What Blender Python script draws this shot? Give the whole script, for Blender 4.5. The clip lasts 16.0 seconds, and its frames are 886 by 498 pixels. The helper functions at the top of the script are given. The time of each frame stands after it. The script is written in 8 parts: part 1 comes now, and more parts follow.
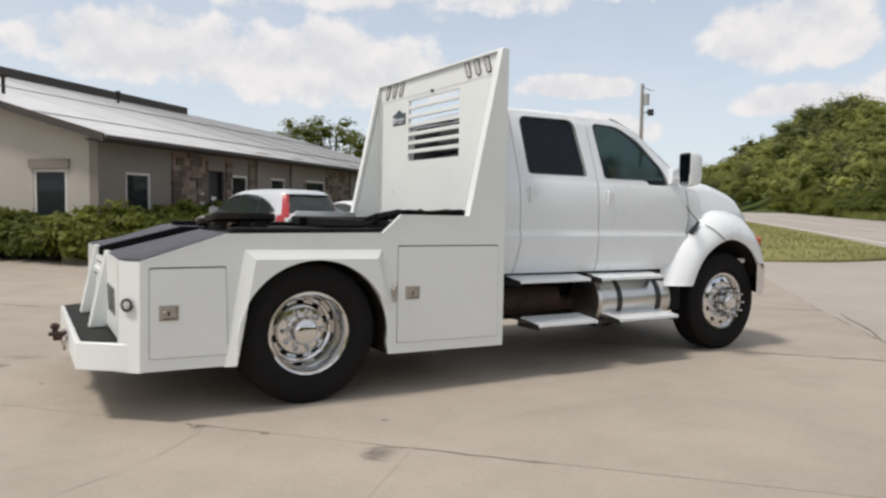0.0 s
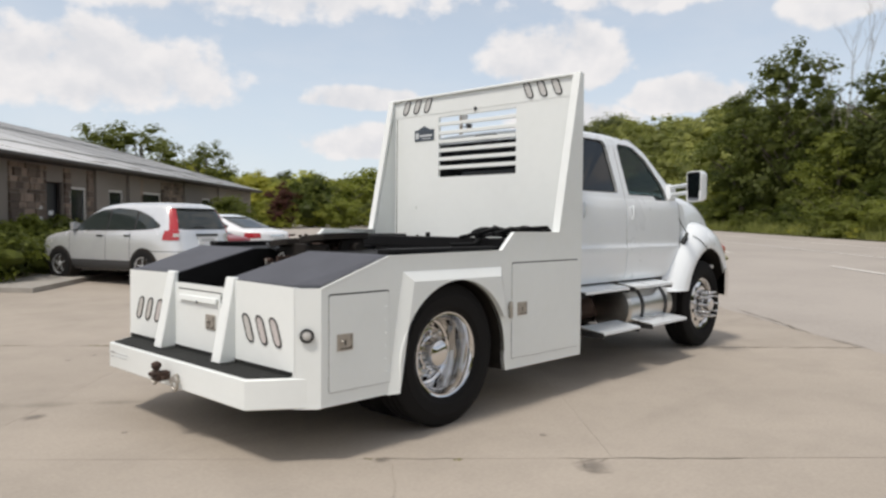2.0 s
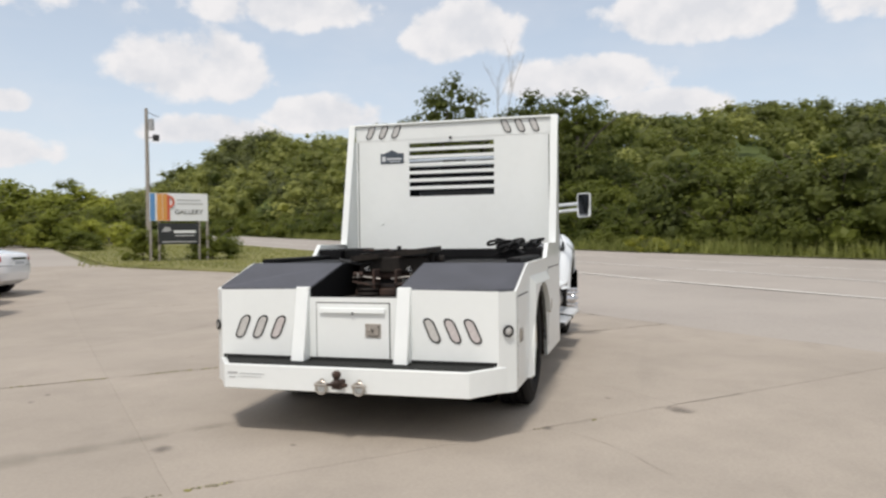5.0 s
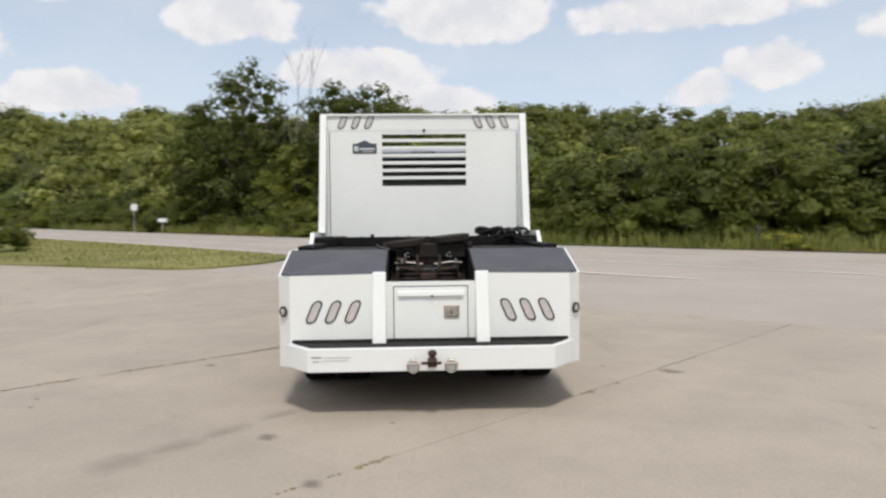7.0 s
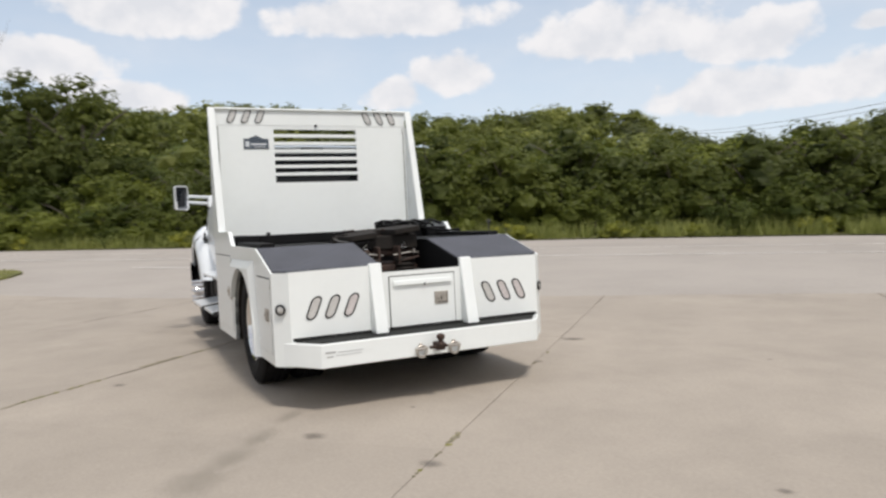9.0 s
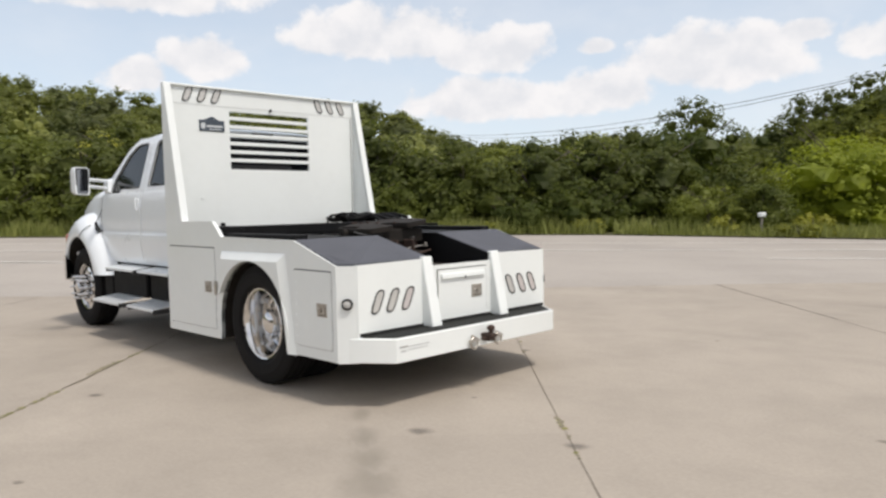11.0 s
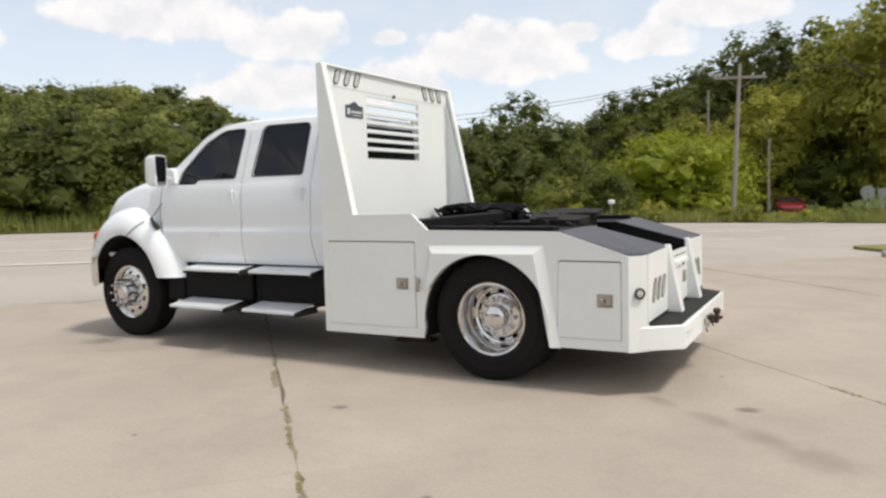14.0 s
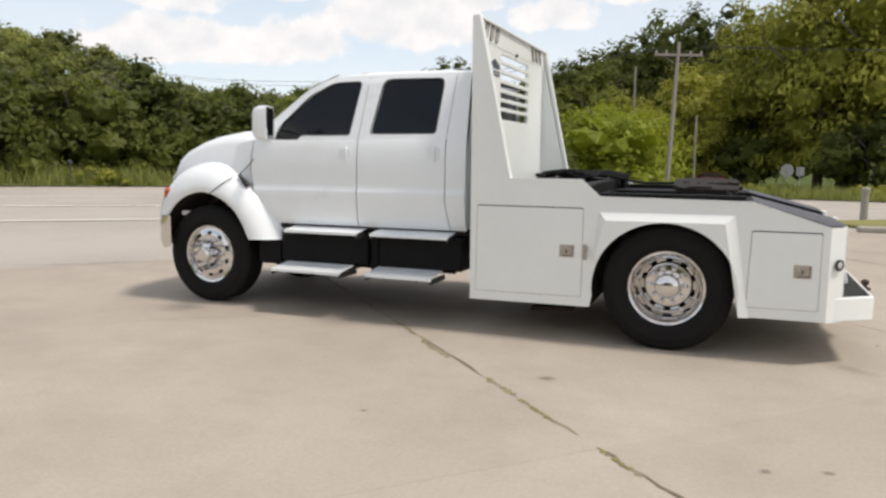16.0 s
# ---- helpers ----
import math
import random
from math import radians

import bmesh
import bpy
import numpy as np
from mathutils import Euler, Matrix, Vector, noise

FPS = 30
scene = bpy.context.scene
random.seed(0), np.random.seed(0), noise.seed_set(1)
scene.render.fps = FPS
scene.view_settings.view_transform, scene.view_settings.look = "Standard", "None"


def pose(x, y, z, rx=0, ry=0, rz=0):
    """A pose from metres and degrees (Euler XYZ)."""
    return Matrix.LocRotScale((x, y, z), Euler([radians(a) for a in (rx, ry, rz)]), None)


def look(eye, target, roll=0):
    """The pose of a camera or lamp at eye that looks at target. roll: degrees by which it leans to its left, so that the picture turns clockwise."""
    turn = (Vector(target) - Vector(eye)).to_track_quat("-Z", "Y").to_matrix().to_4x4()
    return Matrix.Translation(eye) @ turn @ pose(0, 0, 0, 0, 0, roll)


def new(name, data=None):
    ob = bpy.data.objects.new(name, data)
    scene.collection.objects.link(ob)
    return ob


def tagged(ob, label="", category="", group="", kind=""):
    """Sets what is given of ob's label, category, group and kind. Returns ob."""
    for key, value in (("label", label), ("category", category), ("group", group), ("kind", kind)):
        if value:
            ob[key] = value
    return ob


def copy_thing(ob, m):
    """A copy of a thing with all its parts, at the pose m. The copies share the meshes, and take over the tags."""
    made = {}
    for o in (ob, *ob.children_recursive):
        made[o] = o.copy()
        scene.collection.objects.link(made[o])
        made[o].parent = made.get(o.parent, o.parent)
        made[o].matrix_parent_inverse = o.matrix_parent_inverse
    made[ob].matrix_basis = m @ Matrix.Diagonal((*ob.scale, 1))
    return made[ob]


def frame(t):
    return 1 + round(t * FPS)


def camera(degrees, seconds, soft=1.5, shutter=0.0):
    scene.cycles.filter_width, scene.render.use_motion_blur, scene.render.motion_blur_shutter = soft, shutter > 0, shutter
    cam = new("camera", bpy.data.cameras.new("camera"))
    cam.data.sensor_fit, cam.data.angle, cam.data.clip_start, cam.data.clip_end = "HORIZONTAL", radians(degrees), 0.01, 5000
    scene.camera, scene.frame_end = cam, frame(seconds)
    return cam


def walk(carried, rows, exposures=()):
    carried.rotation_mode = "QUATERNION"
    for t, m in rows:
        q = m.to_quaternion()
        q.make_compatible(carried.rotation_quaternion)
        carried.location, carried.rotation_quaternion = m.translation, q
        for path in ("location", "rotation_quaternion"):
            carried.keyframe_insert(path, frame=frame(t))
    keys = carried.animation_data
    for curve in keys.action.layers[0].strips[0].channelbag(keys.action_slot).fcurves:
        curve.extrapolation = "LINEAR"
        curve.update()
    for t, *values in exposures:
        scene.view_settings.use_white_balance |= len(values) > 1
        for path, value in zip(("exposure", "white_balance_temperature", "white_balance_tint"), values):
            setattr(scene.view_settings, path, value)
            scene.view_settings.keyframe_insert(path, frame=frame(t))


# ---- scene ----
cam = camera(63.1, 16.0, soft=2.5, shutter=0.5)
PATH = [
    (0, (-0.552, -6.186, 1.443), (0.463, -4.466, 1.336), 1.2),
    (0.5, (-1.119, -5.88, 1.46), (0.006, -4.23, 1.358), 1.1),
    (1, (-1.611, -5.449, 1.491), (-0.359, -3.894, 1.386), 1.0),
    (1.5, (-2.098, -5.087, 1.47), (-0.739, -3.622, 1.384), 1.2),
    (2, (-2.524, -4.669, 1.466), (-1.061, -3.307, 1.395), 0.5),
    (2.5, (-2.993, -4.306, 1.447), (-1.436, -3.052, 1.386), -0.4),
    (3, (-3.436, -3.919, 1.472), (-1.779, -2.801, 1.406), -1.0),
    (5.5, (-5.309, -1.574, 1.464), (-3.35, -1.173, 1.445), -0.7),
    (6, (-5.52, -1.027, 1.466), (-3.539, -0.753, 1.446), -1.0),
    (6.5, (-5.715, -0.467, 1.469), (-3.718, -0.36, 1.419), -1.2),
    (7, (-5.731, 0.128, 1.457), (-3.734, 0.048, 1.394), -0.6),
    (7.5, (-5.742, 0.715, 1.474), (-3.764, 0.431, 1.412), -0.7),
    (8, (-5.715, 1.315, 1.454), (-3.774, 0.835, 1.411), -1.3),
    (8.5, (-5.624, 1.899, 1.442), (-3.743, 1.224, 1.39), -2.1),
    (9, (-5.475, 2.399, 1.427), (-3.67, 1.54, 1.345), -2.7),
    (9.5, (-5.271, 2.876, 1.438), (-3.567, 1.835, 1.334), -2.6),
    (12, (-3.267, 5.182, 1.514), (-1.954, 3.677, 1.411), -1.5),
    (12.5, (-2.787, 5.502, 1.5), (-1.504, 3.971, 1.399), -2.3),
    (13, (-2.333, 5.912, 1.52), (-1.112, 4.332, 1.4), -2.1),
    (13.5, (-1.838, 6.252, 1.541), (-0.732, 4.592, 1.399), -1.6),
    (14, (-1.308, 6.517, 1.587), (-0.325, 4.782, 1.429), -1.6),
    (14.5, (-0.802, 6.838, 1.605), (0.077, 5.049, 1.448), -1.5),
    (15, (-0.166, 7.032, 1.637), (0.634, 5.208, 1.458), -1.1),
    (15.5, (0.437, 7.216, 1.583), (1.191, 5.375, 1.377), -0.1),
    (16, (0.84, 7.271, 1.582), (1.572, 5.427, 1.328), 0.4),
]
walk(cam, [(t, look(eye, target, roll)) for t, eye, target, roll in PATH],
     exposures=[(0, 0.14, 6650, 12), (3, 0.15, 6600, 12), (6, 0.17, 6550, 12), (9, 0.20, 6520, 12), (12, 0.30, 6650, 12), (14.5, 0.37, 6720, 12), (16, 0.38, 6760, 12)])

# ---- world, sun, exposure ----
SUN_AZ, SUN_EL = 182.0, 61.0        # where the sun stands, degrees from +x towards +y, and above the horizon
world = bpy.data.worlds.new("sky")
scene.world = world
world.use_nodes = True
wn, wl = world.node_tree.nodes, world.node_tree.links
wn.clear()


def wmath(op, a, b=None, c=None, clamp=False):
    """A math node of the sky; numbers or sockets go in, a socket comes out."""
    n = wn.new("ShaderNodeMath")
    n.operation, n.use_clamp = op, clamp
    for k, v in enumerate((a, b, c)):
        if v is None:
            continue
        if isinstance(v, (int, float)):
            n.inputs[k].default_value = v
        else:
            wl.new(v, n.inputs[k])
    return n.outputs[0]


sky = wn.new("ShaderNodeTexSky")
sky.sky_type, sky.sun_disc = "NISHITA", False
sky.sun_elevation, sky.sun_rotation = radians(SUN_EL), radians(90 - SUN_AZ)
sky.air_density, sky.dust_density, sky.ozone_density = 1.0, 0.6, 1.0
coord = wn.new("ShaderNodeTexCoord")
sep = wn.new("ShaderNodeSeparateXYZ")
wl.new(coord.outputs["Generated"], sep.inputs[0])
dx, dy, dz = sep.outputs
az = wmath("MULTIPLY", wmath("ARCTAN2", dy, dx), 57.2958)
el = wmath("MULTIPLY", wmath("ARCSINE", dz), 57.2958)


def wnoise(scale, detail, rough=0.55, stretch=(1, 1, 1), up=0.0):
    mp = wn.new("ShaderNodeMapping")
    mp.inputs["Location"].default_value = (0, 0, up)
    mp.inputs["Scale"].default_value = stretch
    wl.new(coord.outputs["Generated"], mp.inputs["Vector"])
    n = wn.new("ShaderNodeTexNoise")
    n.inputs["Scale"].default_value, n.inputs["Detail"].default_value, n.inputs["Roughness"].default_value = scale, detail, rough
    wl.new(mp.outputs[0], n.inputs["Vector"])
    return n.outputs["Fac"]


# heaps of cumulus: azimuth, elevation of the middle, half width, half height, degrees
CLOUDS = [
    (82.0, 10.8, 9.0, 3.2), (68.5, 10.4, 8.5, 3.8), (68.0, 17.6, 26.0, 4.0), (49.0, 6.1, 5.6, 1.6), (49.2, 9.4, 4.2, 1.1),
    (34.6, 12.4, 6.0, 3.0), (33.0, 8.0, 4.6, 1.4), (24.5, 9.4, 4.4, 1.6), (27.0, 17.3, 7.0, 2.2),
    (13.5, 15.4, 4.6, 2.6), (4.5, 11.8, 5.8, 2.0), (-2.0, 9.6, 4.2, 1.3), (-4.6, 16.0, 6.6, 2.7), (-22.0, 9.6, 2.6, 1.5), (-27.0, 11.0, 3.1, 2.0),
    (-21.0, 15.4, 9.0, 2.0), (-40.0, 13.0, 8.0, 2.6), (-48.8, 11.6, 4.6, 2.3), (-47.5, 8.0, 6.0, 2.2), (-56.5, 8.3, 5.0, 2.3), (-65.1, 10.0, 6.6, 2.7),
    (-56.5, 11.7, 1.5, 0.8), (-71.2, 11.5, 1.9, 1.0), (-76.6, 10.6, 3.4, 1.9), (-81.0, 12.6, 4.8, 2.0), (-95.0, 16.0, 9.0, 3.0),
]
heap = None
for a, e, w, h in CLOUDS:
    u = wmath("MULTIPLY", wmath("SUBTRACT", az, a), 1 / w)
    v = wmath("MULTIPLY", wmath("SUBTRACT", el, e), 1 / h)
    low = wmath("MINIMUM", v, 0.0)                      # flat-bottomed: the lower half is squeezed
    v = wmath("ADD", v, wmath("MULTIPLY", low, 0.5))
    one = wmath("SUBTRACT", 1.0, wmath("ADD", wmath("MULTIPLY", u, u), wmath("MULTIPLY", v, v)))
    heap = one if heap is None else wmath("MAXIMUM", heap, one)
# beyond the heaps, unseen broken cloud, added to brighten the light from all round
rest = wmath("MAXIMUM", wmath("MULTIPLY", wmath("SUBTRACT", el, 21.0), 0.1, clamp=True), wmath("MULTIPLY", wmath("SUBTRACT", wmath("ABSOLUTE", az), 92.0), 0.08, clamp=True))
heap = wmath("MAXIMUM", heap, wmath("MULTIPLY_ADD", rest, 1.15, -1.0))
puff = wnoise(17.0, 7.0, 0.54, (1, 1, 1.1))
above = wnoise(17.0, 7.0, 0.54, (1, 1, 1.1), 0.022)
broad = wnoise(2.6, 5.0, 0.55, (1, 1, 3.0))
wisp = wnoise(6.0, 7.0, 0.6, (1, 1, 2.6))
field = wmath("ADD", wmath("MULTIPLY", heap, 0.75), wmath("MULTIPLY", wmath("SUBTRACT", puff, 0.5), 2.6))
field = wmath("ADD", field, wmath("MULTIPLY", wmath("SUBTRACT", wisp, 0.5), 0.9))
soft_edge = wn.new("ShaderNodeMapRange")
soft_edge.interpolation_type = "SMOOTHSTEP"
soft_edge.inputs["From Min"].default_value, soft_edge.inputs["From Max"].default_value = -0.26, 0.30
wl.new(field, soft_edge.inputs["Value"])
veil = wmath("MULTIPLY", wmath("SUBTRACT", wmath("ADD", wmath("MULTIPLY", broad, 0.6), wmath("MULTIPLY", wisp, 0.4)), 0.42), 2.6, clamp=True)
cover = wmath("MAXIMUM", soft_edge.outputs[0], wmath("MULTIPLY", veil, 0.46))
# lit tops and grey undersides
lit = wmath("MULTIPLY_ADD", wmath("SUBTRACT", puff, above), 3.2, 0.72)
lit = wmath("SUBTRACT", lit, wmath("MULTIPLY", wmath("MAXIMUM", heap, 0.0), 0.42), clamp=True)
shade = wn.new("ShaderNodeMixRGB")
shade.inputs[1].default_value, shade.inputs[2].default_value = (6.5, 6.7, 7.0, 1), (7.72, 7.72, 7.77, 1)
wl.new(lit, shade.inputs[0])
haze = wn.new("ShaderNodeMixRGB")
haze.inputs[2].default_value = (6.85, 7.7, 8.45, 1)
wl.new(sky.outputs[0], haze.inputs[1])
wl.new(wmath("ADD", wmath("MULTIPLY", wmath("SUBTRACT", 1.0, wmath("MULTIPLY", el, 1 / 30), clamp=True), 0.5), 0.30), haze.inputs[0])
mixc = wn.new("ShaderNodeMixRGB")
wl.new(cover, mixc.inputs[0])
wl.new(haze.outputs[0], mixc.inputs[1])
wl.new(shade.outputs[0], mixc.inputs[2])
bg = wn.new("ShaderNodeBackground")
bg.inputs["Strength"].default_value = 0.1
wl.new(mixc.outputs[0], bg.inputs["Color"])
wo = wn.new("ShaderNodeOutputWorld")
wl.new(bg.outputs[0], wo.inputs[0])

sun = new("sun", bpy.data.lights.new("sun", "SUN"))
sun.data.energy, sun.data.angle, sun.data.color = 2.35, radians(9.0), (1.0, 0.95, 0.87)
ca, ce = radians(SUN_AZ), radians(SUN_EL)
sun.matrix_world = look((math.cos(ca) * math.cos(ce) * 50, math.sin(ca) * math.cos(ce) * 50, math.sin(ce) * 50), (0, 0, 0))
scene.view_settings.exposure = 0.0

# ---- materials ----
def mat(name, color, rough=0.5, metal=0.0, var=0.12, scale=3.0, fine=60.0, bump=0.0, coat=0.0, tint=None, mottle=0.5, object_var=0.0, island_var=0.0, spec=0.5):
    """A procedural surface: a base colour, broken up at a broad and a fine scale, with relief of the fine grain."""
    m = bpy.data.materials.new(name)
    m.use_nodes = True
    nodes, links = m.node_tree.nodes, m.node_tree.links
    b = nodes["Principled BSDF"]
    tc = nodes.new("ShaderNodeTexCoord")
    n1, n2 = nodes.new("ShaderNodeTexNoise"), nodes.new("ShaderNodeTexNoise")
    for n, s, d in ((n1, scale, 6.0), (n2, fine, 4.0)):
        n.inputs["Scale"].default_value, n.inputs["Detail"].default_value, n.inputs["Roughness"].default_value = s, d, 0.6
        links.new(tc.outputs["Object"], n.inputs["Vector"])
    add = nodes.new("ShaderNodeMath")
    add.operation = "MULTIPLY_ADD"
    add.inputs[1].default_value = mottle
    links.new(n2.outputs["Fac"], add.inputs[0])
    links.new(n1.outputs["Fac"], add.inputs[2])
    ramp = nodes.new("ShaderNodeValToRGB")
    ramp.color_ramp.elements[0].position, ramp.color_ramp.elements[1].position = 0.3 + 0.5 * mottle - 0.15, 0.7 + 0.5 * mottle - 0.1
    second = tint or tuple(c * (1 + var) for c in color)
    first = tuple(c * (1 - var) for c in color)
    ramp.color_ramp.elements[0].color, ramp.color_ramp.elements[1].color = (*first, 1), (*second, 1)
    links.new(add.outputs[0], ramp.inputs[0])
    out = ramp.outputs[0]
    for amount, kind in ((object_var, "ShaderNodeObjectInfo"), (island_var, "ShaderNodeNewGeometry")):
        if amount:
            info = nodes.new(kind)
            rnd = info.outputs["Random" if kind == "ShaderNodeObjectInfo" else "Random Per Island"]
            mr = nodes.new("ShaderNodeMapRange")
            mr.inputs["To Min"].default_value, mr.inputs["To Max"].default_value = 1 - amount, 1 + amount
            links.new(rnd, mr.inputs["Value"])
            hv = nodes.new("ShaderNodeHueSaturation")
            links.new(mr.outputs[0], hv.inputs["Value"])
            links.new(out, hv.inputs["Color"])
            out = hv.outputs[0]
    links.new(out, b.inputs["Base Color"])
    b.inputs["Metallic"].default_value, b.inputs["Specular IOR Level"].default_value = metal, spec
    mr = nodes.new("ShaderNodeMapRange")
    mr.inputs["To Min"].default_value, mr.inputs["To Max"].default_value = max(0.02, rough * 0.8), min(1, rough * 1.25)
    links.new(n1.outputs["Fac"], mr.inputs["Value"])
    links.new(mr.outputs[0], b.inputs["Roughness"])
    b.inputs["Coat Weight"].default_value, b.inputs["Coat Roughness"].default_value = coat, 0.06
    if bump:
        bp = nodes.new("ShaderNodeBump")
        bp.inputs["Strength"].default_value, bp.inputs["Distance"].default_value = bump, 0.01
        links.new(add.outputs[0], bp.inputs["Height"])
        links.new(bp.outputs[0], b.inputs["Normal"])
    return m


def leaf_mat(name, dark, light, through_part=0.5, patch=0.40, swing=0.9, differ=0.8, blade=0.30):
    """Leaves: each its own green, in lighter and darker patches, some light passing through."""
    m = bpy.data.materials.new(name)
    m.use_nodes = True
    nodes, links = m.node_tree.nodes, m.node_tree.links
    b = nodes["Principled BSDF"]
    geo, obj, tc = nodes.new("ShaderNodeNewGeometry"), nodes.new("ShaderNodeObjectInfo"), nodes.new("ShaderNodeTexCoord")
    ns = nodes.new("ShaderNodeTexNoise")
    ns.inputs["Scale"].default_value, ns.inputs["Detail"].default_value = patch, 2.0
    links.new(tc.outputs["Object"], ns.inputs["Vector"])
    level = None
    for socket, weight in ((geo.outputs["Random Per Island"], blade), (obj.outputs["Random"], differ), (ns.outputs["Fac"], swing)):
        n = nodes.new("ShaderNodeMath")
        n.operation = "MULTIPLY_ADD"
        n.inputs[1].default_value, n.inputs[2].default_value = weight, 0.5 - 0.5 * (blade + differ + swing)
        links.new(socket, n.inputs[0])
        if level is not None:
            links.new(level, n.inputs[2])
        level = n.outputs[0]
    ramp = nodes.new("ShaderNodeValToRGB")
    ramp.color_ramp.elements[0].position, ramp.color_ramp.elements[1].position = 0.05, 0.95
    ramp.color_ramp.elements[0].color, ramp.color_ramp.elements[1].color = (*dark, 1), (*light, 1)
    links.new(level, ramp.inputs[0])
    links.new(ramp.outputs[0], b.inputs["Base Color"])
    b.inputs["Roughness"].default_value = 0.55
    b.inputs["Specular IOR Level"].default_value = 0.3
    tr = nodes.new("ShaderNodeBsdfTranslucent")
    links.new(ramp.outputs[0], tr.inputs["Color"])
    mx = nodes.new("ShaderNodeMixShader")
    mx.inputs[0].default_value = through_part
    links.new(b.outputs[0], mx.inputs[1])
    links.new(tr.outputs[0], mx.inputs[2])
    links.new(mx.outputs[0], nodes["Material Output"].inputs["Surface"])
    return m


def concrete_mat(name, color):
    """Old broom-finished concrete: broad weathering, blotches, pale and dark specks, tyre rubbings and hairline crazing."""
    m = bpy.data.materials.new(name)
    m.use_nodes = True
    nodes, links = m.node_tree.nodes, m.node_tree.links
    b = nodes["Principled BSDF"]
    tc, obj = nodes.new("ShaderNodeTexCoord"), nodes.new("ShaderNodeObjectInfo")

    def layer(scale, detail, rough, lo, hi, out_lo, out_hi, stretch=(1, 1, 1), turn=0.0):
        mp = nodes.new("ShaderNodeMapping")
        mp.inputs["Scale"].default_value, mp.inputs["Rotation"].default_value = stretch, (0, 0, radians(turn))
        links.new(tc.outputs["Object"], mp.inputs["Vector"])
        n = nodes.new("ShaderNodeTexNoise")
        n.inputs["Scale"].default_value, n.inputs["Detail"].default_value, n.inputs["Roughness"].default_value = scale, detail, rough
        links.new(mp.outputs[0], n.inputs["Vector"])
        r = nodes.new("ShaderNodeMapRange")
        r.inputs["From Min"].default_value, r.inputs["From Max"].default_value = lo, hi
        r.inputs["To Min"].default_value, r.inputs["To Max"].default_value = out_lo, out_hi
        links.new(n.outputs["Fac"], r.inputs["Value"])
        return r.outputs[0], n.outputs["Fac"]

    def times(a, c):
        n = nodes.new("ShaderNodeMath")
        n.operation = "MULTIPLY"
        links.new(a, n.inputs[0])
        links.new(c, n.inputs[1])
        return n.outputs[0]

    broad, _ = layer(0.22, 4, 0.55, 0.3, 0.7, 0.93, 1.07)
    blotch, _ = layer(1.1, 7, 0.68, 0.30, 0.70, 0.885, 1.095)
    stain, _ = layer(0.55, 8, 0.72, 0.55, 0.74, 1.0, 0.77)
    rub, _ = layer(0.5, 5, 0.6, 0.58, 0.75, 1.0, 0.88, (0.35, 2.6, 1), 12)
    speck, grain = layer(38.0, 3, 0.7, 0.32, 0.68, 0.93, 1.06)
    own = nodes.new("ShaderNodeMapRange")
    own.inputs["To Min"].default_value, own.inputs["To Max"].default_value = 0.965, 1.035
    links.new(obj.outputs["Random"], own.inputs["Value"])
    total = times(times(times(times(times(broad, blotch), stain), rub), speck), own.outputs[0])
    tone = nodes.new("ShaderNodeHueSaturation")
    tone.inputs["Color"].default_value = (*color, 1)
    links.new(total, tone.inputs["Value"])
    links.new(tone.outputs[0], b.inputs["Base Color"])
    b.inputs["Roughness"].default_value, b.inputs["Specular IOR Level"].default_value = 0.88, 0.25
    bp = nodes.new("ShaderNodeBump")
    bp.inputs["Strength"].default_value, bp.inputs["Distance"].default_value = 0.25, 0.004
    links.new(grain, bp.inputs["Height"])
    links.new(bp.outputs[0], b.inputs["Normal"])
    return m


def glass_mat(name, color, clear, gloss=0.3):
    """Tinted glass: mirror-like, and letting through the tinted share of light."""
    m = bpy.data.materials.new(name)
    m.use_nodes = True
    nodes, links = m.node_tree.nodes, m.node_tree.links
    b = nodes["Principled BSDF"]
    b.inputs["Base Color"].default_value = (*color, 1)
    b.inputs["Roughness"].default_value = 0.03
    b.inputs["Specular IOR Level"].default_value = gloss
    t = nodes.new("ShaderNodeBsdfTransparent")
    t.inputs["Color"].default_value = (0.75, 0.85, 0.85, 1)
    mx = nodes.new("ShaderNodeMixShader")
    mx.inputs[0].default_value = clear
    links.new(b.outputs[0], mx.inputs[1])
    links.new(t.outputs[0], mx.inputs[2])
    links.new(mx.outputs[0], nodes["Material Output"].inputs["Surface"])
    return m


WHITE = mat("white_paint", (0.80, 0.838, 0.862), 0.28, var=0.02, scale=1.2, fine=9, coat=0.6, bump=0.006)
BEDWHITE = mat("bed_white_paint", (0.785, 0.815, 0.802), 0.36, var=0.025, scale=1.6, fine=14, coat=0.35, bump=0.02)
TREAD = mat("black_grip_tread", (0.018, 0.019, 0.018), 0.8, var=0.3, scale=6, fine=120, bump=0.4, spec=0.25)
WELL = mat("well_steel", (0.03, 0.024, 0.021), 0.7, var=0.4, scale=5, fine=60, bump=0.2, tint=(0.05, 0.042, 0.037))
DECK = mat("bed_liner", (0.066, 0.069, 0.082), 0.75, var=0.25, scale=4, fine=260, bump=0.35)
BLACK = mat("black_paint", (0.006, 0.006, 0.0065), 0.6, var=0.4, scale=6, fine=80, bump=0.05, spec=0.15)
CHASSIS = mat("dirty_black_steel", (0.010, 0.009, 0.008), 0.75, var=0.5, scale=9, fine=70, bump=0.3, tint=(0.022, 0.018, 0.015), spec=0.25)
RUST = mat("rusty_steel", (0.022, 0.014, 0.012), 0.8, var=0.5, scale=7, fine=90, bump=0.4, tint=(0.06, 0.034, 0.024))
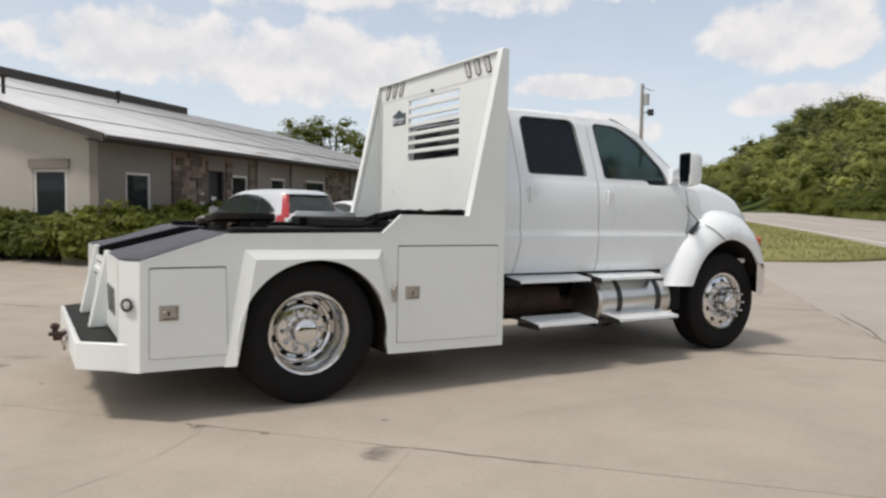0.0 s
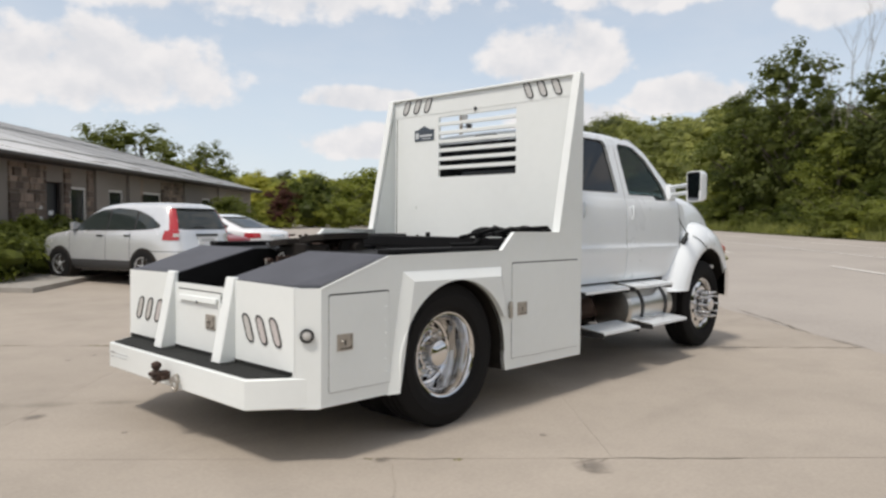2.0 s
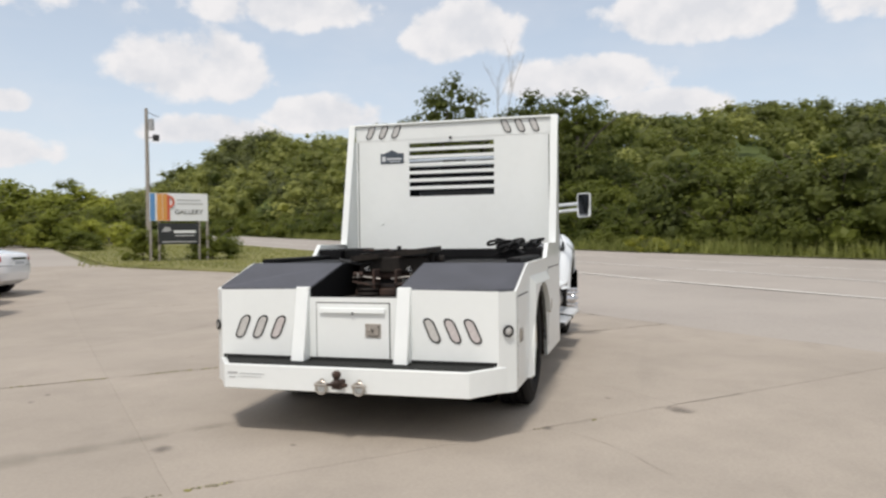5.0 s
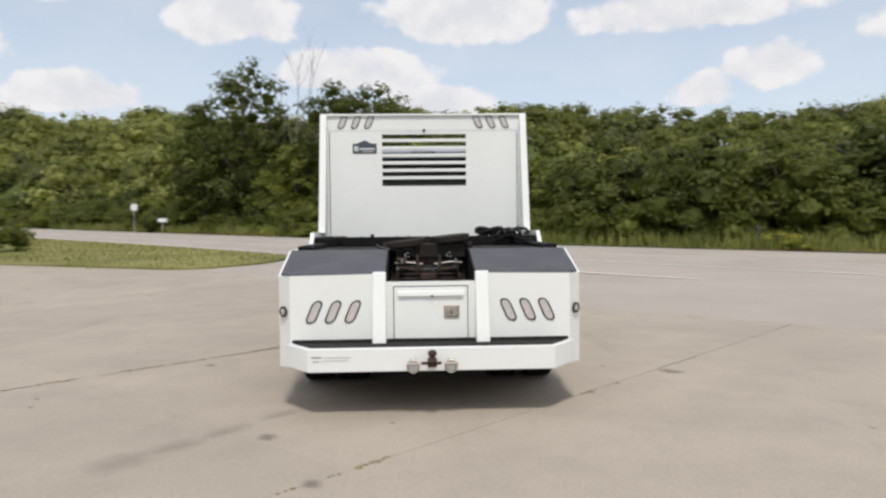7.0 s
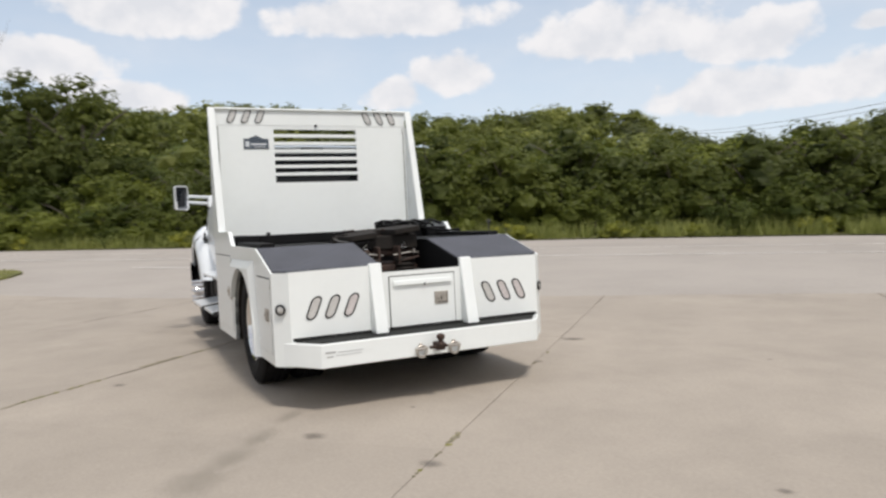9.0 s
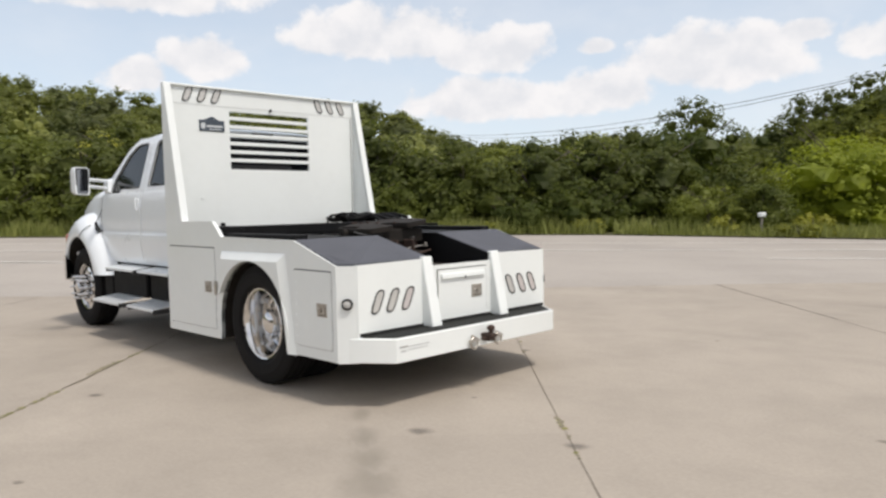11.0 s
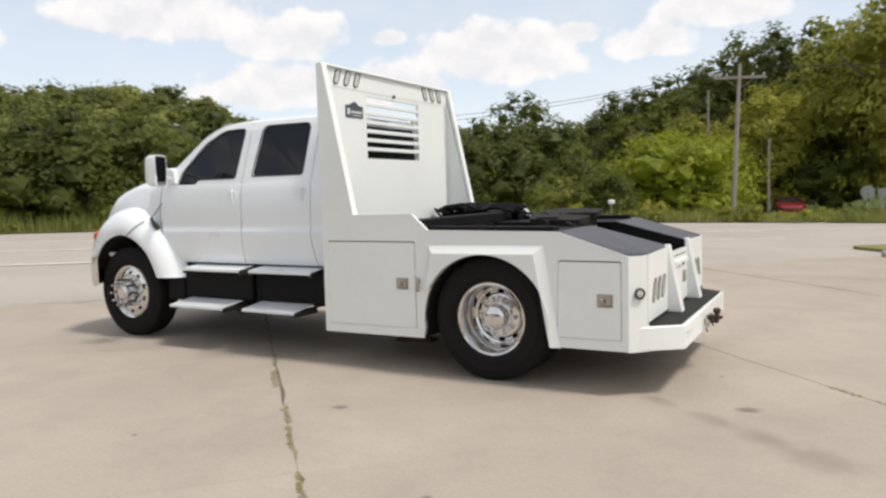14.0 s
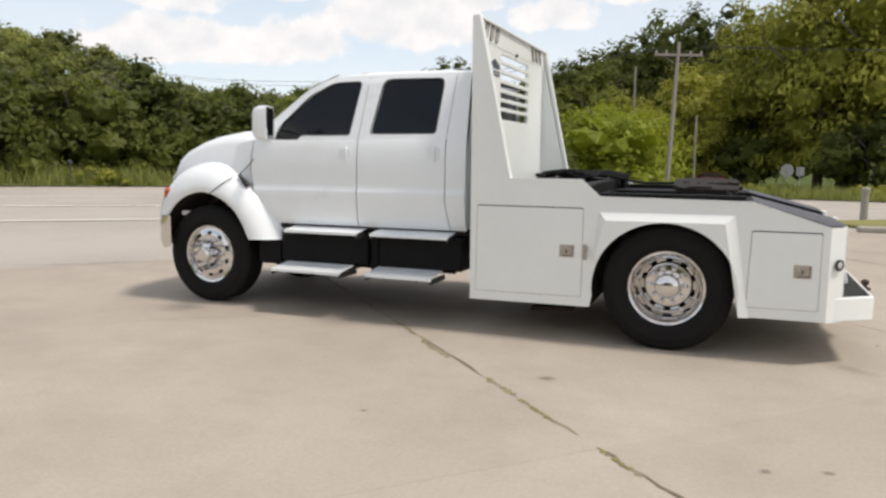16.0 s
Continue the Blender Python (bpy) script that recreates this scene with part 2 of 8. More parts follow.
RUBBER = mat("tyre_rubber", (0.010, 0.0095, 0.0095), 0.85, var=0.25, scale=5, fine=120, bump=0.15, spec=0.2)
CHROME = mat("polished_aluminium", (0.70, 0.695, 0.69), 0.10, metal=1.0, var=0.05, scale=6, fine=60)
TANK = mat("brushed_aluminium", (0.62, 0.61, 0.59), 0.3, metal=1.0, var=0.1, scale=5, fine=90, bump=0.02)
STEEL = mat("stainless_latch", (0.42, 0.39, 0.35), 0.4, metal=0.8, var=0.15, scale=20, fine=140)
RIM_DARK = mat("black_bezel", (0.02, 0.02, 0.02), 0.5, var=0.2)
LENS = mat("smoked_clear_lens", (0.50, 0.49, 0.47), 0.18, var=0.12, scale=30, fine=200, coat=0.8)
LENS_RED = mat("smoked_red_lens", (0.52, 0.48, 0.47), 0.18, var=0.15, scale=30, fine=200, coat=0.8)
AMBER = mat("amber_lens", (0.42, 0.07, 0.02), 0.2, var=0.1, coat=0.8)
RED_LENS = mat("red_lens", (0.38, 0.018, 0.025), 0.2, var=0.15, scale=9, coat=0.8)
TINT = glass_mat("dark_tinted_glass", (0.003, 0.004, 0.006), 0.06, 0.36)
TINT_CLEAR = glass_mat("green_tinted_glass", (0.01, 0.02, 0.02), 0.6)
CAR_GLASS = glass_mat("car_window_glass", (0.03, 0.038, 0.036), 0.12, 0.75)
PANE = glass_mat("window_pane_glass", (0.03, 0.035, 0.04), 0.35)
MIRROR = mat("mirror_glass", (0.32, 0.33, 0.35), 0.04, metal=1.0, var=0.02)
CABIN = mat("dark_cabin_trim", (0.03, 0.03, 0.032), 0.8, var=0.2)
PLATE = mat("dark_blue_plate", (0.05, 0.065, 0.085), 0.4, var=0.2, scale=20)
PALE = mat("pale_print", (0.55, 0.58, 0.60), 0.5, var=0.05)
DECAL = mat("grey_decal", (0.45, 0.46, 0.46), 0.5, var=0.1, scale=30)
SLAB = concrete_mat("worn_concrete", (0.362, 0.318, 0.268))
ROADM = mat("weathered_road", (0.335, 0.303, 0.270), 0.92, var=0.1, scale=0.25, fine=14, bump=0.1, tint=(0.385, 0.35, 0.313), mottle=0.6, spec=0.2)
DIRT = mat("dirt_joint", (0.15, 0.13, 0.09), 0.95, var=0.4, scale=3, fine=40, bump=0.4)
CRACK = mat("crack_filler", (0.235, 0.205, 0.17), 0.95, var=0.35, scale=5, fine=40)
JOINT_DARK = mat("dark_open_joint", (0.075, 0.062, 0.045), 0.95, var=0.4, scale=6, fine=60, tint=(0.15, 0.125, 0.085))
JOINT = mat("joint_grit", (0.215, 0.19, 0.155), 0.95, var=0.35, scale=4, fine=40, tint=(0.30, 0.265, 0.22))
MOSS = mat("dry_moss", (0.165, 0.148, 0.095), 0.95, var=0.4, scale=6, fine=60, bump=0.4, tint=(0.24, 0.21, 0.14))
MOSS2 = mat("green_moss", (0.10, 0.105, 0.035), 0.95, var=0.4, scale=9, fine=60, bump=0.4, tint=(0.21, 0.195, 0.06))


def stain_mat(name, color, strength):
    """A stain that fades out raggedly from its middle into the concrete."""
    m = bpy.data.materials.new(name)
    m.use_nodes = True
    nodes, links = m.node_tree.nodes, m.node_tree.links
    b = nodes["Principled BSDF"]
    b.inputs["Base Color"].default_value, b.inputs["Roughness"].default_value = (*color, 1), 0.9
    tc, ns, ctr, flat, ln = nodes.new("ShaderNodeTexCoord"), nodes.new("ShaderNodeTexNoise"), nodes.new("ShaderNodeVectorMath"), nodes.new("ShaderNodeVectorMath"), nodes.new("ShaderNodeVectorMath")
    ctr.operation, flat.operation, ln.operation = "SUBTRACT", "MULTIPLY", "LENGTH"
    ctr.inputs[1].default_value, flat.inputs[1].default_value = (0.5, 0.5, 0.5), (2, 2, 0)
    ns.inputs["Scale"].default_value, ns.inputs["Detail"].default_value, ns.inputs["Roughness"].default_value = 9.0, 6.0, 0.65
    links.new(tc.outputs["Object"], ns.inputs["Vector"])
    links.new(tc.outputs["Generated"], ctr.inputs[0])
    links.new(ctr.outputs[0], flat.inputs[0])
    links.new(flat.outputs[0], ln.inputs[0])
    rag = nodes.new("ShaderNodeMath")
    rag.operation = "MULTIPLY_ADD"
    rag.inputs[1].default_value = 0.9
    links.new(ns.outputs["Fac"], rag.inputs[0])
    links.new(ln.outputs["Value"], rag.inputs[2])
    fade = nodes.new("ShaderNodeMapRange")
    fade.interpolation_type = "SMOOTHSTEP"
    for key, v in (("From Min", 0.55), ("From Max", 1.30), ("To Min", strength), ("To Max", 0.0)):
        fade.inputs[key].default_value = v
    links.new(rag.outputs[0], fade.inputs["Value"])
    clear, mx = nodes.new("ShaderNodeBsdfTransparent"), nodes.new("ShaderNodeMixShader")
    links.new(fade.outputs[0], mx.inputs[0])
    links.new(clear.outputs[0], mx.inputs[1])
    links.new(b.outputs[0], mx.inputs[2])
    links.new(mx.outputs[0], nodes["Material Output"].inputs["Surface"])
    return m


STAIN = stain_mat("oil_stain", (0.150, 0.135, 0.120), 0.42)
SMEAR = stain_mat("old_tyre_smear", (0.185, 0.175, 0.140), 0.19)
LINE = mat("road_paint", (0.68, 0.66, 0.62), 0.8, var=0.12, scale=2, fine=30, spec=0.2)
GRASS = mat("mown_grass", (0.105, 0.122, 0.036), 0.9, var=0.35, scale=0.35, fine=9, bump=0.6, tint=(0.235, 0.222, 0.085), spec=0.15)
SOIL = mat("rough_ground", (0.14, 0.15, 0.06), 0.95, var=0.4, scale=0.2, fine=4, bump=0.5, tint=(0.16, 0.16, 0.07), spec=0.1)
HILL = mat("wooded_ground", (0.07, 0.09, 0.03), 0.95, var=0.4, scale=0.1, fine=2, bump=0.5, spec=0.1)
BARK = mat("bark", (0.10, 0.085, 0.07), 0.95, var=0.4, scale=3, fine=30, bump=0.6)
DEADWOOD = mat("grey_dead_wood", (0.20, 0.185, 0.17), 0.95, var=0.3, scale=3, fine=30, bump=0.4)
LEAF_A = leaf_mat("leaves_mid_green", (0.070, 0.094, 0.017), (0.215, 0.242, 0.042))
LEAF_B = leaf_mat("leaves_dark_green", (0.042, 0.060, 0.013), (0.148, 0.170, 0.033))
LEAF_C = leaf_mat("leaves_lime_green", (0.185, 0.235, 0.018), (0.420, 0.460, 0.044), differ=0.2)
LEAF_D = leaf_mat("leaves_yellow_green", (0.180, 0.202, 0.031), (0.468, 0.456, 0.079))
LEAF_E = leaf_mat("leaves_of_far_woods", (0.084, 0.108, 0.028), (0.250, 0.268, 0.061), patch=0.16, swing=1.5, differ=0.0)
# yellow-green leaves, colour lightened to stand in for sun and haze on the hills
LEAF_F = leaf_mat("leaves_lightened_for_sun_haze", (0.145, 0.172, 0.050), (0.440, 0.450, 0.130), patch=0.16, swing=1.5, differ=0.0)
LEAF_G = leaf_mat("leaves_of_grey_green_far_woods", (0.070, 0.088, 0.034), (0.185, 0.200, 0.072), patch=0.16, swing=1.2, differ=0.0)
LEAF_H = leaf_mat("leaves_soft_green", (0.170, 0.200, 0.032), (0.410, 0.430, 0.075))
LEAF_R = leaf_mat("leaves_purple", (0.050, 0.018, 0.012), (0.150, 0.058, 0.036))
WEED = leaf_mat("weeds_and_tall_grass", (0.176, 0.209, 0.054), (0.513, 0.520, 0.176))
VERGE = leaf_mat("short_verge_grass", (0.110, 0.140, 0.036), (0.330, 0.335, 0.105))
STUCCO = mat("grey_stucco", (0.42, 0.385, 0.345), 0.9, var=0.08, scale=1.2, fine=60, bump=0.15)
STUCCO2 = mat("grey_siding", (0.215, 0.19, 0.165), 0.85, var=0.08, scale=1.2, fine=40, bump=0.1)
STONE = mat("ledge_stone", (0.155, 0.118, 0.092), 0.9, var=0.45, scale=3, fine=20, bump=0.5, object_var=0.55)
ROOF = mat("weathered_roof_with_sheen", (0.66, 0.655, 0.645), 0.38, metal=0.15, var=0.12, scale=0.6, fine=12, tint=(0.74, 0.735, 0.72))
roof_sheen = ROOF.node_tree
mix, pos, cx, fade = roof_sheen.nodes.new("ShaderNodeMixRGB"), roof_sheen.nodes.new("ShaderNodeTexCoord"), roof_sheen.nodes.new("ShaderNodeSeparateXYZ"), roof_sheen.nodes.new("ShaderNodeMapRange")
fade.inputs["From Min"].default_value, fade.inputs["From Max"].default_value = 2.0, 15.0     # sky sheen put into the colour: bright at the near end, grey farther along
roof_sheen.links.new(pos.outputs["Object"], cx.inputs[0])
roof_sheen.links.new(cx.outputs[0], fade.inputs["Value"])
roof_sheen.links.new(fade.outputs[0], mix.inputs[0])
coat_ = roof_sheen.nodes["Principled BSDF"].inputs["Base Color"]
roof_sheen.links.new(coat_.links[0].from_socket, mix.inputs[1])
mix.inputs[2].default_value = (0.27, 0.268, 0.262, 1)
roof_sheen.links.new(mix.outputs[0], coat_)
FASCIA = mat("dark_fascia", (0.048, 0.041, 0.036), 0.6, var=0.2, scale=3)
FRAME = mat("white_window_frame", (0.62, 0.61, 0.58), 0.5, var=0.05)
POLE = mat("weathered_pole", (0.27, 0.245, 0.215), 0.9, var=0.2, scale=4, fine=60, bump=0.3)
CABLE = mat("cable", (0.05, 0.05, 0.05), 0.7, var=0.1)
SIGNW = mat("sign_white", (0.72, 0.74, 0.75), 0.45, var=0.04)
SIGNK = mat("sign_black", (0.02, 0.022, 0.025), 0.5, var=0.2)
BLUE = mat("sign_blue", (0.10, 0.25, 0.48), 0.5, var=0.05)
ORANGE = mat("sign_orange", (0.62, 0.30, 0.08), 0.5, var=0.05)
REDS = mat("sign_red", (0.52, 0.10, 0.05), 0.5, var=0.05)
SIGN_GREY = mat("aluminium_sign_back", (0.42, 0.42, 0.42), 0.5, metal=0.5, var=0.1)
SILVER = mat("silver_car_paint", (0.70, 0.715, 0.73), 0.25, metal=0.45, var=0.04, coat=0.8)
CARWHITE = mat("white_car_paint", (0.80, 0.81, 0.82), 0.25, var=0.02, coat=0.8)
CARRED = mat("dark_red_car_paint", (0.20, 0.012, 0.018), 0.3, var=0.1, coat=0.25)
PLASTIC = mat("grey_plastic", (0.05, 0.05, 0.052), 0.65, var=0.1)
KERB = mat("grey_kerb", (0.30, 0.28, 0.25), 0.9, var=0.15, scale=3, fine=40, bump=0.2)

# ---- mesh helpers ----
def part(name, bm, material, parent, label="", smooth=32, m=None):
    """Links a bmesh as one mesh object under a thing or a part."""
    me = bpy.data.meshes.new(name)
    bmesh.ops.recalc_face_normals(bm, faces=bm.faces)
    for f in bm.faces:
        f.smooth = smooth > 0
    bm.to_mesh(me)
    bm.free()
    if smooth > 0:
        me.set_sharp_from_angle(angle=radians(smooth))
    me.materials.append(material)
    ob = new(name, me)
    if parent is not None:
        ob.parent = parent
    if m is not None:
        ob.matrix_basis = m
    if label:
        tagged(ob, label)
    return ob


def thing(name, label, category, group="", kind="", at=None):
    ob = new(name)
    ob.empty_display_size = 0.1
    if at is not None:
        ob.matrix_basis = at
    return tagged(ob, label, category, group, kind)


def box(bm, x0, x1, y0, y1, z0, z1, bev=0.0):
    vs = [bm.verts.new(p) for p in ((x0, y0, z0), (x1, y0, z0), (x1, y1, z0), (x0, y1, z0), (x0, y0, z1), (x1, y0, z1), (x1, y1, z1), (x0, y1, z1))]
    fs = [bm.faces.new([vs[i] for i in q]) for q in ((3, 2, 1, 0), (4, 5, 6, 7), (0, 1, 5, 4), (1, 2, 6, 5), (2, 3, 7, 6), (3, 0, 4, 7))]
    if bev:
        bmesh.ops.bevel(bm, geom=list({e for f in fs for e in f.edges}), offset=bev, segments=1, profile=0.5, affect="EDGES")


def nb():
    return bmesh.new()


def boxed(*a, bev=0.0):
    bm = nb()
    box(bm, *a, bev=bev)
    return bm


def rounded(pts, r, n=4):
    """A polygon with its corners rounded; r is one radius or one a corner."""
    out, k = [], len(pts)
    for i in range(k):
        p, a, b = Vector(pts[i]), Vector(pts[i - 1]), Vector(pts[(i + 1) % k])
        ri = r[i] if isinstance(r, (list, tuple)) else r
        if ri <= 0:
            out.append(tuple(p))
            continue
        da, db = (a - p), (b - p)
        d = min(ri, da.length * 0.48, db.length * 0.48)
        s, e = p + da.normalized() * d, p + db.normalized() * d
        for j in range(n + 1):
            t = j / n
            out.append(tuple(s * (1 - t) ** 2 + p * 2 * t * (1 - t) + e * t * t))
    return out


def plate(outer, holes, place, depth, bm=None):
    """A sheet with holes: loops in two coordinates, laid out in space by place(a, b, d) at depths 0 and depth."""
    bm = bm or nb()
    made, sides = [], []
    for d in (0.0, depth):
        edges = []
        loops = []
        for loop in (outer, *holes):
            vs = [bm.verts.new((a, b, 0)) for a, b in loop]
            es = [bm.edges.new((vs[i], vs[(i + 1) % len(vs)])) for i in range(len(vs))]
            edges += es
            loops.append(vs)
        bmesh.ops.triangle_fill(bm, use_beauty=True, edges=edges)
        sides.append(loops)
        made.append(d)
    for la, lb in zip(*sides):
        for i in range(len(la)):
            j = (i + 1) % len(la)
            bm.faces.new((la[i], la[j], lb[j], lb[i]))
    for loops, d in zip(sides, made):
        for vs in loops:
            for v in vs:
                v.co = place(v.co.x, v.co.y, d)
    return bm


def ring(bm, pts):
    return [bm.verts.new(p) for p in pts]


def skin(bm, rings, closed=True, caps=True):
    """Quads between rings of points, one after another."""
    vs = [ring(bm, r) for r in rings]
    n = len(vs[0])
    for a, b in zip(vs, vs[1:]):
        for i in range(n if closed else n - 1):
            j = (i + 1) % n
            bm.faces.new((a[i], a[j], b[j], b[i]))
    if caps and closed:
        bm.faces.new(vs[0])
        bm.faces.new(vs[-1])
    return vs


def lathe(bm, profile, axis="y", centre=(0, 0, 0), n=40, closed=False):
    """Turns a profile of (along, radius) round an axis."""
    rings = []
    for k in range(n):
        a = 2 * math.pi * k / n
        row = []
        for s, r in profile:
            c, q = r * math.cos(a), r * math.sin(a)
            p = {"x": (s, c, q), "y": (c, s, q), "z": (c, q, s)}[axis]
            row.append(Vector(p) + Vector(centre))
        rings.append(row)
    vs = [ring(bm, r) for r in rings]
    m = len(profile)
    for k in range(n):
        a, b = vs[k], vs[(k + 1) % n]
        for i in range(m if closed else m - 1):
            j = (i + 1) % m
            if (Vector(a[i].co) - Vector(b[i].co)).length < 1e-6 and (Vector(a[j].co) - Vector(b[j].co)).length < 1e-6:
                continue
            bm.faces.new((a[i], b[i], b[j], a[j]))
    bmesh.ops.remove_doubles(bm, verts=bm.verts, dist=1e-5)


def tube(bm, pts, r, n=8, taper=1.0):
    """A round bar along points."""
    pts = [Vector(p) for p in pts]
    rings = []
    for i, p in enumerate(pts):
        d = (pts[min(i + 1, len(pts) - 1)] - pts[max(i - 1, 0)]).normalized()
        u = d.orthogonal().normalized() if i == 0 else (rings_u - d * rings_u.dot(d)).normalized()
        rings_u = u
        v = d.cross(u)
        ri = r * (1 + (taper - 1) * i / max(1, len(pts) - 1))
        rings.append([p + ri * (math.cos(2 * math.pi * k / n) * u + math.sin(2 * math.pi * k / n) * v) for k in range(n)])
    skin(bm, rings)


def oval(cx, cz, w, h, lean=0.0, n=7):
    """A capsule outline, leaning sideways by lean per height."""
    r, out = w / 2, []
    for top in (1, -1):
        for k in range(n + 1):
            a = math.pi * k / n
            out.append((r * math.cos(a) * top, top * (h / 2 - r) + r * math.sin(a) * top))
    return [(cx + x + lean * z, cz + z) for x, z in out]


# ---- the lie of the land ----
def ground_z(x, y):
    r = math.hypot(x - 2, y)
    s = min(1.0, max(0.0, (r - 6) / 14))
    return 0.018 * max(-60, min(0.8 * x + 0.6 * y, 120)) * s * s * (3 - 2 * s)


def sheet(name, pts, material, lift, label, kind="structure", step=3.0, skirt=0.0):
    """A paved or planted area that follows the land: a polygon in plan, cut into a grid."""
    bm = nb()
    vs = [bm.verts.new((x, y, 0)) for x, y in pts]
    bm.faces.new(vs)
    xs, ys = [p[0] for p in pts], [p[1] for p in pts]
    for axis, lo, hi in ((0, min(xs), max(xs)), (1, min(ys), max(ys))):
        cuts = np.concatenate([np.arange(max(lo, -40), min(hi, 60), step), np.arange(max(lo, 60), hi, 20)])
        for c in cuts[1:]:
            co, no = [0, 0, 0], [0, 0, 0]
            co[axis], no[axis] = float(c), 1
            bmesh.ops.bisect_plane(bm, geom=bm.verts[:] + bm.edges[:] + bm.faces[:], plane_co=co, plane_no=no)
    for v in bm.verts:
        v.co.z = ground_z(v.co.x, v.co.y) + lift
    if skirt:
        ext = bmesh.ops.extrude_edge_only(bm, edges=[e for e in bm.edges if e.is_boundary])
        for v in ext["geom"]:
            if isinstance(v, bmesh.types.BMVert):
                v.co.z -= skirt
    ob = part(name, bm, material, None, smooth=60)
    return tagged(ob, label, name, kind=kind)


# ground to the horizon
bm = nb()
radii = [0, 4, 8, 12, 16, 20, 26, 34, 44, 60, 90, 140, 220, 400, 900, 2500]
rows = []
for r in radii:
    rows.append([(2 + r * math.cos(a * math.pi / 32), r * math.sin(a * math.pi / 32)) for a in range(64)])
grid = [[bm.verts.new((x, y, ground_z(x, y) - 0.05)) for x, y in row] for row in rows[1:]]
mid = bm.verts.new((2, 0, -0.05))
for k in range(64):
    bm.faces.new((mid, grid[0][k], grid[0][(k + 1) % 64]))
    for a, b in zip(grid, grid[1:]):
        bm.faces.new((a[k], b[k], b[(k + 1) % 64], a[(k + 1) % 64]))
tagged(part("ground", bm, SOIL, None, smooth=60), "rough grassy ground running to the horizon", "ground", kind="structure")

S2 = math.sqrt(0.5)
FAR_EDGE = [(140, 100), (80, 43), (56, 18.5), (37.0, -1.5), (29.5, -11.5), (23.5, -19.5), (15.5, -26.5), (4, -30.5), (-20, -35), (-70, -46)]
road = sheet("road", [*FAR_EDGE, (-70, -79.8), (9.8 - 20, -20), (9.8 + 9, 9), (140, 130.2)], ROADM, -0.012, "pale weathered two-lane road with faded edge lines")
# faded lines along the road
bm = nb()
for off, w, gaps in ((19.4, 0.15, 0), (25.2, 0.15, 0), (31.5, 0.12, 0)):
    s = -38.0
    while s < 150:
        ln = 3.0 + random.random() * 5
        if random.random() < 0.9:
            a0, a1 = s, s + ln
            pts = []
            for q in (a0, a1):
                cx, cy = off / 2 + q * S2, -off / 2 + q * S2
                for d in (-w / 2, w / 2):
                    x, y = cx + d * S2, cy - d * S2
                    pts.append((x, y, ground_z(x, y) + 0.003))
            v = [bm.verts.new(p) for p in (pts[0], pts[1], pts[3], pts[2])]
            bm.faces.new(v)
        s += ln + (0.15 if random.random() < 0.7 else 0.6)
tagged(part("road_line", bm, LINE, None, smooth=0), "worn white lines painted on the road", "road line", kind="structure")

sheet("grass_verge", rounded([(15.8, 6.9), (18.3, 5.0), (21.5, 4.4), (26, 8.2), (35, 16.6), (60, 42), (110, 92), (100, 100), (40, 41), (18.4, 17.6), (17.0, 12)], [1, 1, 1.5, 0, 0, 0, 0, 0, 0, 2, 2]), GRASS, 0.05, "mown grass verge between the lot and the road", skirt=0.1, step=4)
sheet("grass_island", rounded([(-1.2, -14.4), (-2.6, -12.2), (-9, -11.5), (-9, -19), (-3.6, -17.4)], 0.6), GRASS, 0.06, "small mown grass island beside the entrance", skirt=0.12, step=4)
sheet("grass_far", [(x + 0.05 * (k - 3), y) for k, (x, y) in enumerate([(140, 99.5), (80, 42.5), (56, 18), (37.0, -2.0), (29.5, -12.0), (23.5, -20.0), (15.5, -27.0), (4, -31.0), (-20, -35.5), (-70, -46.5)])] + [(-70, -75), (10, -60), (40, -50), (70, -30), (95, 0), (150, 60)], SOIL, 0.02, "rough uncut verge under the trees", step=6)

sheet("driveway", [(6, 16.8), (17.0, 13.0), (17.6, 17.0), (20.5, 20.6), (40.5, 42), (56, 58), (48, 64), (22, 38)], ROADM, -0.008, "pale drive leading on past the building", step=5)

# wooded hills: ridge height as an angle seen from the lot, by bearing
RIDGE = [(80, 2.4), (70, 2.8), (57, 3.2), (50, 3.5), (44, 3.0), (41, 3.0), (38.3, 3.5), (36.5, 4.9), (35, 6.1), (32, 7.5), (28, 8.1), (20, 8.2), (5, 8.4), (0, 8.7), (-5, 9.0), (-8, 9.7), (-12, 9.2), (-16, 8.3), (-21, 8.2), (-26, 8.0), (-31, 7.9), (-37, 7.9), (-42, 6.9), (-48, 5.0), (-55, 4.7), (-62, 4.5), (-68, 4.5), (-72, 4.6), (-76, 5.6), (-80, 6.8), (-84, 8.0), (-90, 9.2), (-125, 9)]


def ridge_el(a):
    pts = sorted(RIDGE)
    return float(np.interp(a, [p[0] for p in pts], [p[1] for p in pts]))


def tree_size(a):
    """How much larger the trees of the woods are drawn up at a bearing, the farther ones being the taller."""
    return float(np.interp(a, [18, 27, 35, 40, 46], [1.0, 1.3, 1.6, 1.35, 1.15]))


def hill_foot(a):
    """How far off the hills begin at a bearing: behind the far edge of the road."""
    return float(np.interp(a, [18, 27, 33, 40], [52, 100, 150, 190]))


